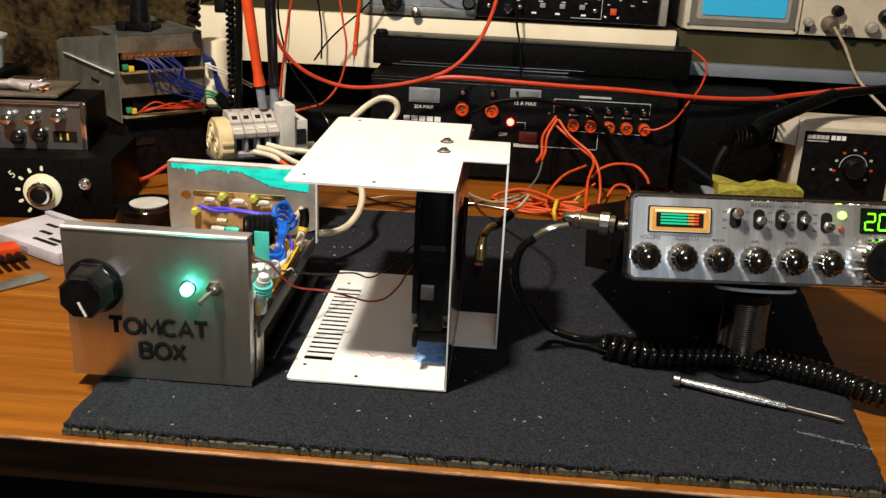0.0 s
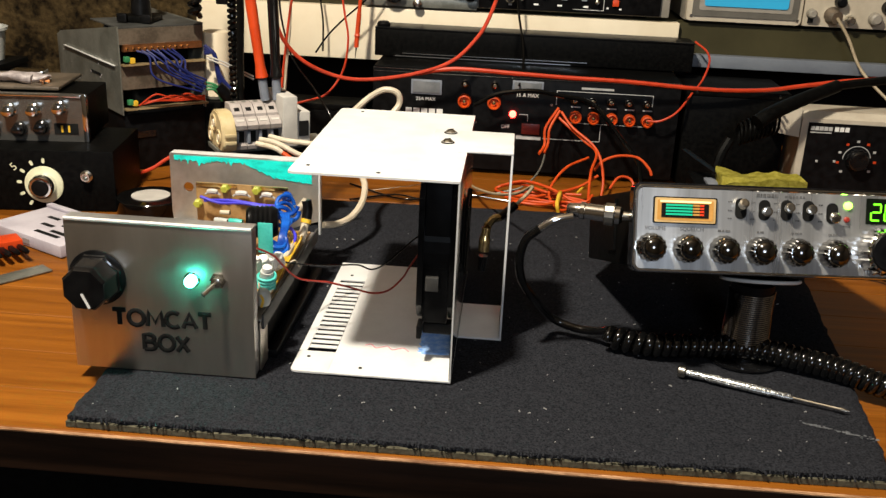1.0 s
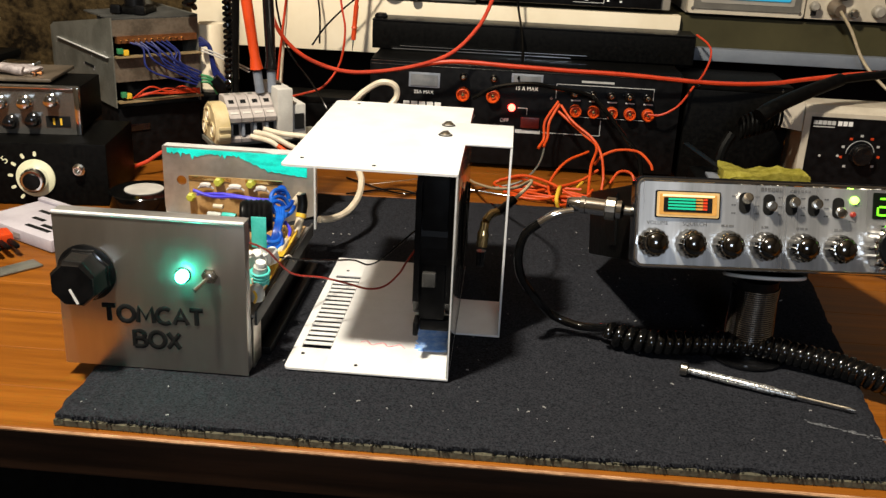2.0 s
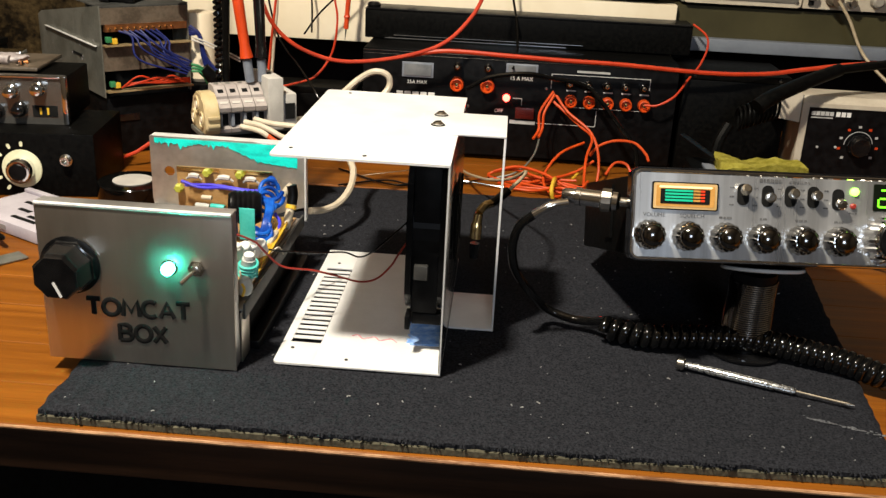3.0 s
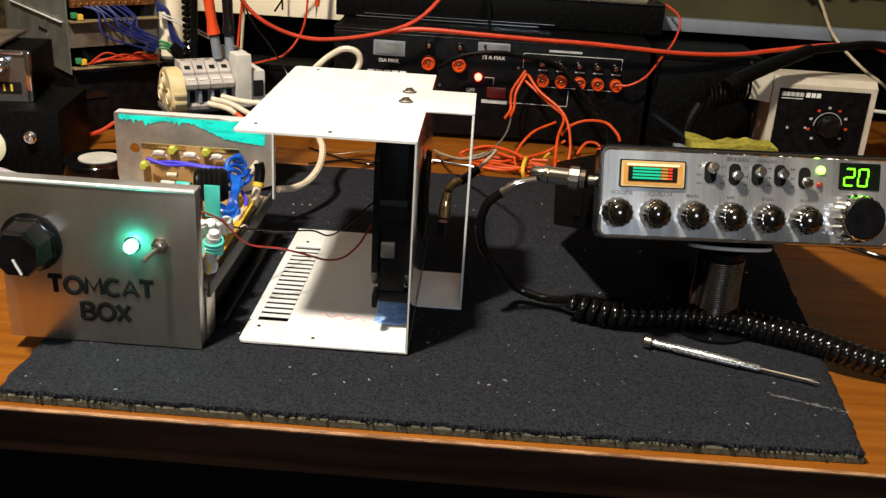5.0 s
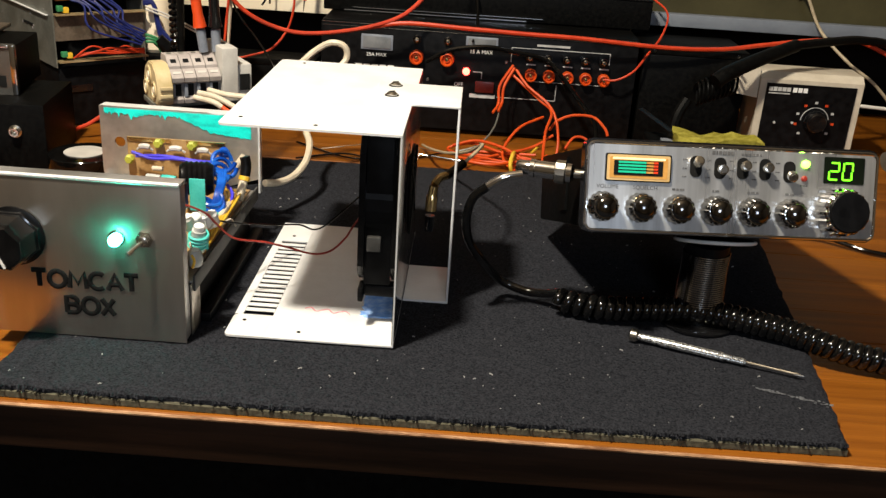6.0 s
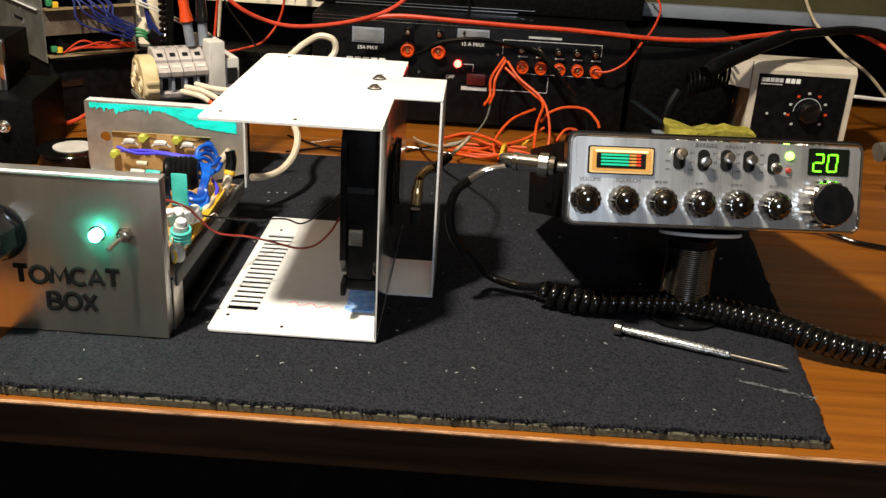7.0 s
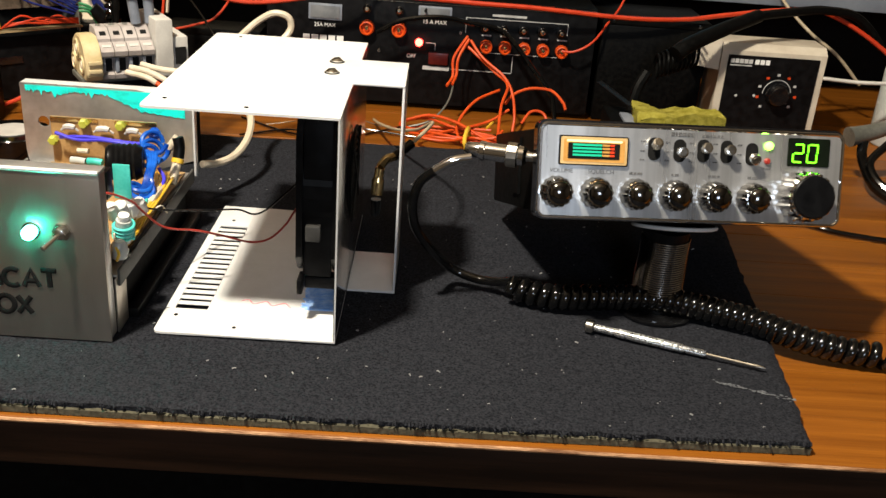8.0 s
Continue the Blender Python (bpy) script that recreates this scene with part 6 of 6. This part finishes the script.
# ---- metal chassis tower ----
tw = thing("chassis_tower", "open steel chassis stack with circuit boards and coloured wiring", "chassis", pose(-0.411, 0.545, 0.0, 0, 0, 43) @ pose(0, 0, -0.0059) @ Matrix.Diagonal((1, 1, 0.975, 1)) @ pose(0.385, -0.50, 0))
TX0, TX1, TY = -0.385, -0.285, 0.50
part("base_unit", B(-0.384, -0.284, TY + 0.002, TY + 0.15, 0.0067, 0.0745, bevel=0.003), BLACK, tw, "black plastic unit under the chassis")
part("label_plate", B(-0.372, -0.348, TY + 0.0005, TY + 0.0018, 0.046, 0.054), BLACK_GLOSS, tw)
bm = bmesh.new()
f = bm.faces.new([bm.verts.new((TX0 - 0.0015, y, z)) for y, z in ((TY - 0.002, 0.0755), (TY + 0.21, 0.0755), (TY + 0.21, 0.142), (TY + 0.196, 0.148), (TY - 0.002, 0.178))])
e = bmesh.ops.extrude_face_region(bm, geom=[f])
bmesh.ops.translate(bm, vec=(0.0015, 0, 0), verts=[g for g in e["geom"] if isinstance(g, bmesh.types.BMVert)])
bmesh.ops.recalc_face_normals(bm, faces=bm.faces)
side = part("side_plate", bm, STEEL, tw, "scratched galvanised side plate with a sloping top")
part("ridge", B(TX0 - 0.0045, TX0 - 0.0017, TY + 0.01, TY + 0.18, 0.1314, 0.1324, bevel=0.0003), EDGE_ALU, side, "bright folded ridge")
part("slot", B(TX0 - 0.0022, TX0 - 0.0016, TY + 0.06, TY + 0.09, 0.112, 0.115), INK, side)
bm = bmesh.new()
for k in range(16):
    y, z = TY + rnd.uniform(0.0, 0.2), rnd.uniform(0.085, 0.138)
    box(bm, TX0 - 0.0020, TX0 - 0.0016, y, y + rnd.uniform(0.001, 0.003), z, z + rnd.choice((0.0006, 0.001, 0.001, 0.0025)))
tagged(part("scratch", bm, GREY, side, "bright scratches"), kind="stuff")
part("side_plate", B(TX1, TX1 + 0.0015, TY, TY + 0.15, 0.0755, 0.178), STEEL, tw)
part("top_plate", B(TX0, TX1, TY, TY + 0.085, 0.1752, 0.1768), DARK_STEEL, tw)
part("front_strip", B(TX0 + 0.0002, TX1 - 0.0002, TY - 0.0014, TY - 0.0002, 0.157, 0.175), RUSTY, tw)
part("front_strip", B(TX0 + 0.0002, TX1 - 0.0002, TY - 0.0014, TY - 0.0002, 0.105, 0.133), RUSTY, tw)
part("tray_lip", B(TX0, TX1, TY - 0.010, TY, 0.1335, 0.1352), TRAY, tw, "dull brass tray lip")
part("tray_lip", B(TX0, TX1, TY - 0.010, TY, 0.0820, 0.0838), TRAY, tw, "dull brass tray lip")
# ink-black sheet stands for the darkness inside the open chassis
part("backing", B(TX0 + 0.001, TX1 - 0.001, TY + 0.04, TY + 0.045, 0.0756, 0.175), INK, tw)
con = part("connector_strip", B(TX0 + 0.004, TX1 - 0.002, TY - 0.003, TY + 0.004, 0.149, 0.1568), COPPER, tw, "orange connector strip")
for k in range(11):
    part("pin", L([(0.0013, 0), (0.001, 0.0022)], 8, pose(TX0 + 0.008 + 0.0072 * k, TY - 0.0031, 0.1525, 90)), GOLD, con)
for x, z, material in ((-0.382, 0.138, GREEN_PCB), (-0.376, 0.136, YELLOW_WIRE), (-0.381, 0.088, GREEN_PCB), (-0.376, 0.0865, YELLOW_WIRE)):
    part("component", B(x, x + 0.006, TY - 0.008, TY - 0.002, z, z + 0.006, bevel=0.0006), material, tw)
for k in range(8):
    x = TX0 + 0.018 + 0.006 * k
    part("wire", S([(x, TY - 0.005, 0.150), (x + rnd.uniform(0.006, 0.016), TY - 0.014, 0.144 - 0.001 * k), (x + rnd.uniform(0.012, 0.034) - 0.002 * k, TY - 0.022, 0.125 + rnd.uniform(-0.006, 0.006)), (-0.300 + 0.002 * (k % 4), TY - 0.026, 0.100 + 0.002 * k)], 0.0012, 7, 6), BLUE_WIRE, tw)
for k in range(5):
    part("wire", S([(TX0 + 0.016 + 0.003 * k, TY - 0.006, 0.086 + 0.0012 * k), (TX0 + 0.034, TY - 0.014, 0.093 + rnd.uniform(-0.003, 0.007)), (TX0 + 0.055, TY - 0.015, 0.091 + rnd.uniform(-0.004, 0.006)), (TX0 + 0.072, TY - 0.016, 0.092 + rnd.uniform(-0.004, 0.006)), (TX1 - 0.006, TY - 0.014, 0.0865 + 0.0016 * k)], 0.0010, 7, 6), RED_WIRE, tw)
for k in range(4):
    part("wire", S([(TX1 - 0.002, TY - 0.01, 0.152 - 0.003 * k), (TX1 + 0.006, TY - 0.018, 0.142), (TX1 + 0.010, TY - 0.022, 0.118 - 0.003 * k), (TX1 + 0.022, TY - 0.03, 0.098 - 0.002 * k)], 0.0026, 7, 6), BLUE_WIRE, tw)
for k in range(3):
    part("wire", S([(-0.296, TY - 0.03, 0.112 - 0.004 * k), (-0.286, TY - 0.034, 0.108 - 0.003 * k), (-0.277, TY - 0.03, 0.096 - 0.004 * k)], 0.0016, 7, 5), GREEN_PCB, tw)
part("plug", S([(-0.282, TY - 0.03, 0.106), (-0.272, TY - 0.034, 0.094), (-0.262, TY - 0.03, 0.078)], 0.0075, 12, 4), BLACK, tw, "black cable plug")
for z in (0.120, 0.1165):
    part("lead", S([(-0.290, TY - 0.02, z + 0.022), (-0.268, TY - 0.03, z + 0.012), (-0.240, TY - 0.04, z - 0.004)], 0.0011, 6, 5), LIGHT_GREY, tw)
# stand on top of the tower
ls = thing("lamp_clamp", "black lamp clamp on top of the chassis", "clamp", pose(-0.046, 0.055, -0.0105))
part("foot_plate", B(-0.378, -0.342, 0.53, 0.57, 0.1772, 0.185, bevel=0.002), BLACK_PAINT, ls)
bm = L([(0.012, 0.1852), (0.010, 0.21), (0.008, 0.235), (0.008, 0.30)], 16, pose(-0.36, 0.55, 0))
part("post", bm, BLACK, ls)
for dx in (-0.014, 0.014):
    part("pad", B(-0.36 + dx - 0.006, -0.36 + dx + 0.006, 0.524, 0.5298, 0.178, 0.188, bevel=0.002), BLACK, ls)
bm = bmesh.new()
sweep(bm, [Vector((-0.3355 + 0.0055 * math.cos(t * 0.5), 0.585 + 0.0055 * math.sin(t * 0.5), 0.178 + 0.0007 * t)) for t in range(190)], 0.0032, 7)
solid("coiled_lead", bm, RUBBER, "black coiled lead hanging beside the chassis", "cable")
bm = bmesh.new()
sweep(bm, [Vector((-0.2850 + 0.0035 * math.cos(t * 0.6), 0.56 + 0.0035 * math.sin(t * 0.6), 0.06 + 0.0006 * t)) for t in range(300)], 0.0026, 6)
solid("braided_lead", bm, RUBBER, "twisted black leads hanging behind the terminal blocks", "cable")
solid("black_cable", S([(-0.270, 0.545, 0.28), (-0.271, 0.545, 0.20), (-0.272, 0.54, 0.13), (-0.270, 0.53, 0.06)], 0.0042, 10, 8), RUBBER, "black cable hanging behind the terminal blocks", "cable")
solid("small_plug", B(-0.006, 0.006, -0.004, 0.004, -0.008, 0.008, bevel=0.0015), BLACK, "small black plug on the hanging leads", "plug", pose(-0.293, 0.55, 0.205))
solid("paper_roll", L([(0.014, 0), (0.017, 0.004), (0.018, 0.076), (0.017, 0.080)], 24, pose(-0.332, 0.64, 0.0745)), CREAM, "cream cardboard tube standing behind the chassis", "tube")
shade_box("added black box standing for the shade behind the chassis", -0.26, -0.15, 0.66, 0.71, 0.07)
solid("small_box", B(-0.357, -0.307, 0.617, 0.665, 0.0005, 0.074, bevel=0.002), BLACK_PAINT, "black box under the cardboard tube", "box")

# ---- equipment at the bench's left end ----
db = thing("dial_box", "black box with an ivory dial on the bench", "instrument", pose(-0.365, 0.402, 0.0005, 0, 0, 8))
part("case", B(-0.20, 0.0, 0.0, 0.105, 0.0, 0.0635, bevel=0.002), BLACK_PAINT, db)
dl = part("dial", L([(0.019, 0), (0.019, 0.0016), (0.018, 0.002)], 36, pose(-0.070, -0.0003, 0.028, 90)), DIAL, db, "round ivory dial plate")
part("knob", L([(0.0125, 0), (0.0120, 0.010), (0.0105, 0.012), (0.0085, 0.012)], 24, pose(-0.070, -0.0024, 0.028, 90)), CHROME, dl, "chrome dial knob")
part("knob_cap", L([(0.0085, 0), (0.0075, 0.001)], 24, pose(-0.070, -0.0146, 0.028, 90)), BLACK, dl)
for k in range(6):
    a = radians(88 + 29 * k)
    x, z = -0.070 + 0.0245 * math.cos(a), 0.028 + 0.0245 * math.sin(a)
    part("dial_mark", plate(-0.0015, 0.0015, -0.0026, 0.0026, -0.0008, -0.0003, 0.0014), DIAL, db, "rounded ivory dial mark", pose(x, 0, z, 0, -math.degrees(a) + 90, 0))
letters("dial_number", "5", 0.011, DIAL, db, pose(-0.0985, -0.0003, 0.0455, 90, 0, 0) @ pose(0, 0, 0, 0, 0, 40), 0.0002)
part("jack", L([(0.0062, 0), (0.0062, 0.003), (0.0042, 0.004), (0.0042, 0.008), (0.003, 0.008), (0.0025, 0.003)], 18, pose(-0.027, -0.0003, 0.038, 90)), NICKEL, db, "nickel coaxial jack")
cr = thing("chrome_radio", "chrome-faced radio set with small knobs standing on the dial box", "radio", pose(-0.402, 0.432, 0.0642, 0, 0, 8))
part("case", B(-0.17, -0.002, 0.006, 0.085, 0.002, 0.047, bevel=0.002), BLACK_PAINT, cr)
part("face", plate(-0.172, 0, 0, 0.049, 0.0, 0.0058, 0.003), FACE_DARK, cr)
part("rim", B(-0.0042, 0.0008, -0.003, 0.0, 0.0005, 0.049, bevel=0.001), CHROME, cr)
part("rim", B(-0.172, -0.0045, -0.003, 0.0, 0.0465, 0.049, bevel=0.001), CHROME, cr)
for x, z in ((-0.026, 0.036), (-0.052, 0.033), (-0.076, 0.032), (-0.095, 0.012), (-0.068, 0.0125), (-0.046, 0.015)):
    k = part("knob", L([(0.0075, 0), (0.0072, 0.004), (0.0058, 0.005), (0.0052, 0.013), (0.003, 0.014)], 22, pose(x, -0.0003, z, 90), 11, 0.06), CHROME if z > 0.03 else BLACK_GLOSS, cr)
part("window", B(-0.034, -0.010, -0.0008, -0.0003, 0.008, 0.019), INK, cr)
for x in (-0.027, -0.020):
    part("window_mark", B(x, x + 0.002, -0.0012, -0.0009, 0.010, 0.017), YELLOW_WIRE, cr)
dish = thing("parts_tray", "grey tray of loose parts on top of the chrome radio", "tray", pose(-0.425, 0.445, 0.1136, 0, 0, 8))
part("tray", B(-0.14, -0.01, 0.0, 0.08, 0, 0.004, bevel=0.0015), RUSTY, dish)
bm = bmesh.new()
bmesh.ops.create_icosphere(bm, subdivisions=3, radius=1, matrix=pose(-0.052, 0.02, 0.0095) @ Matrix.Diagonal((0.030, 0.010, 0.0048, 1)))
for v in bm.verts:
    v.co += Vector((noise.noise(v.co * 90), noise.noise(v.co * 90 + Vector((5, 0, 0))), noise.noise(v.co * 90 + Vector((0, 7, 0))))) * 0.0035
part("wrapping", bm, CRUMPLED, dish, "crumpled pale wrapping")
part("brass_fitting", L([(0.004, 0), (0.004, 0.006), (0.006, 0.007), (0.006, 0.014)], 14, pose(-0.115, 0.012, 0.0061)), GOLD, dish)
part("clip", S([(-0.125, 0.015, 0.02), (-0.11, 0.012, 0.024), (-0.10, 0.02, 0.018)], 0.004, 8, 5), BLACK, dish)
for k in range(16):
    x, y, a = rnd.uniform(-0.135, -0.02), rnd.uniform(0.004, 0.03), rnd.uniform(0, 180)
    part("loose_screw", L([(0.0010, 0), (0.0010, 0.007), (0.0022, 0.0072), (0.0020, 0.009), (0.0006, 0.0095)], 8, pose(x, y, 0.0065, 90, 0, a)), rnd.choice((NICKEL, CHROME, STEEL, BLACK_GLOSS, COPPER)), dish)
part("shiny_part", B(-0.07, -0.035, 0.03, 0.05, 0.0062, 0.014, bevel=0.002), CHROME, dish)
part("tube_piece", S([(-0.095, 0.010, 0.0085), (-0.070, 0.014, 0.0120), (-0.040, 0.011, 0.0090)], lambda t: 0.0040 + 0.0014 * math.sin(9 * t), 12, 6), CRUMPLED, dish, "crumpled pale tube")
part("ring_piece", sweep(bmesh.new(), [Vector((-0.110 + 0.009 * math.cos(k * 0.35), 0.030 + 0.009 * math.sin(k * 0.35), 0.0075)) for k in range(19)], 0.0018, 8), GOLD, dish, "brass ring")
cup = thing("plastic_tub", "cloudy plastic tub standing behind the chrome radio", "tub", pose(-0.604, 0.60, 0.1130))
part("tub_wall", L([(0.026, 0), (0.030, 0.034), (0.033, 0.035), (0.033, 0.038), (0.029, 0.039), (0.025, 0.004)], 28), FROST, cup)
shade_box("added black box standing for the shade under the plastic tub", -0.65, -0.565, 0.565, 0.635, 0.1126)

# electrical tape, bench tools
tp = thing("tape_roll", "roll of black electrical tape lying on the bench", "tape", pose(-0.330, 0.405, 0.0004))
bm = bmesh.new()
part("tape", L([(0.0335, 0), (0.034, 0.001), (0.034, 0.018), (0.0332, 0.019), (0.0195, 0.0192)], 36), RUBBER, tp)
part("core", L([(0.0192, 0.0194), (0.0192, 0.0200), (0.010, 0.0200)], 32), LIGHT_GREY, tp, "pale cardboard core")
solid("steel_ruler", B(-0.009, 0.009, -0.13, 0.0, 0, 0.0012, bevel=0.0003), STEEL, "steel ruler lying on the bench", "ruler", pose(-0.362, 0.243, 0.0006, 0, 0, -38))
rk = thing("red_bit_rack", "red plastic rack holding black screwdriver bits", "bit rack", pose(-0.400, 0.277, 0.0005, 0, 0, 42))
part("rack", B(-0.07, 0.0, 0.0, 0.022, 0.0, 0.012, bevel=0.002), RED_PLASTIC, rk)
for k in range(9):
    part("bit", L([(0.0026, 0), (0.0026, 0.026), (0.0014, 0.029)], 6, pose(-0.004 - 0.0075 * k, 0.0, 0.006, 82, 0, 0)), BLACK, rk)
wp = thing("bit_case", "flat white plastic bit case with dark slots on the bench", "bit case", pose(-0.453, 0.317, 0.0005, 0, 0, -28.5))
part("case", B(0, 0.104, 0, 0.068, 0, 0.0115, bevel=0.0015), PAPER, wp)
part("raised_edge", B(0.001, 0.103, 0.0605, 0.067, 0.0117, 0.0150, bevel=0.001), PAPER, wp)
part("label_bar", B(0.050, 0.060, -0.0006, -0.0002, 0.003, 0.008), GREY, wp, "small grey label")
for k, (x0, x1) in enumerate(((0.052, 0.085), (0.064, 0.088), (0.040, 0.056), (0.060, 0.086), (0.028, 0.044), (0.050, 0.074))):
    y = 0.0105 + 0.0078 * k
    part("slot", B(x0, x1, y, y + 0.0044, 0.0117, 0.0121), INK, wp, "dark bit slot")
solid("blue_bead", L([(0.002, 0), (0.005, 0.002), (0.005, 0.005), (0.002, 0.007)], 14, pose(-0.255, 0.365, 0.0102)), BLUE_CAP, "small blue bead on the carpet edge", "bead")
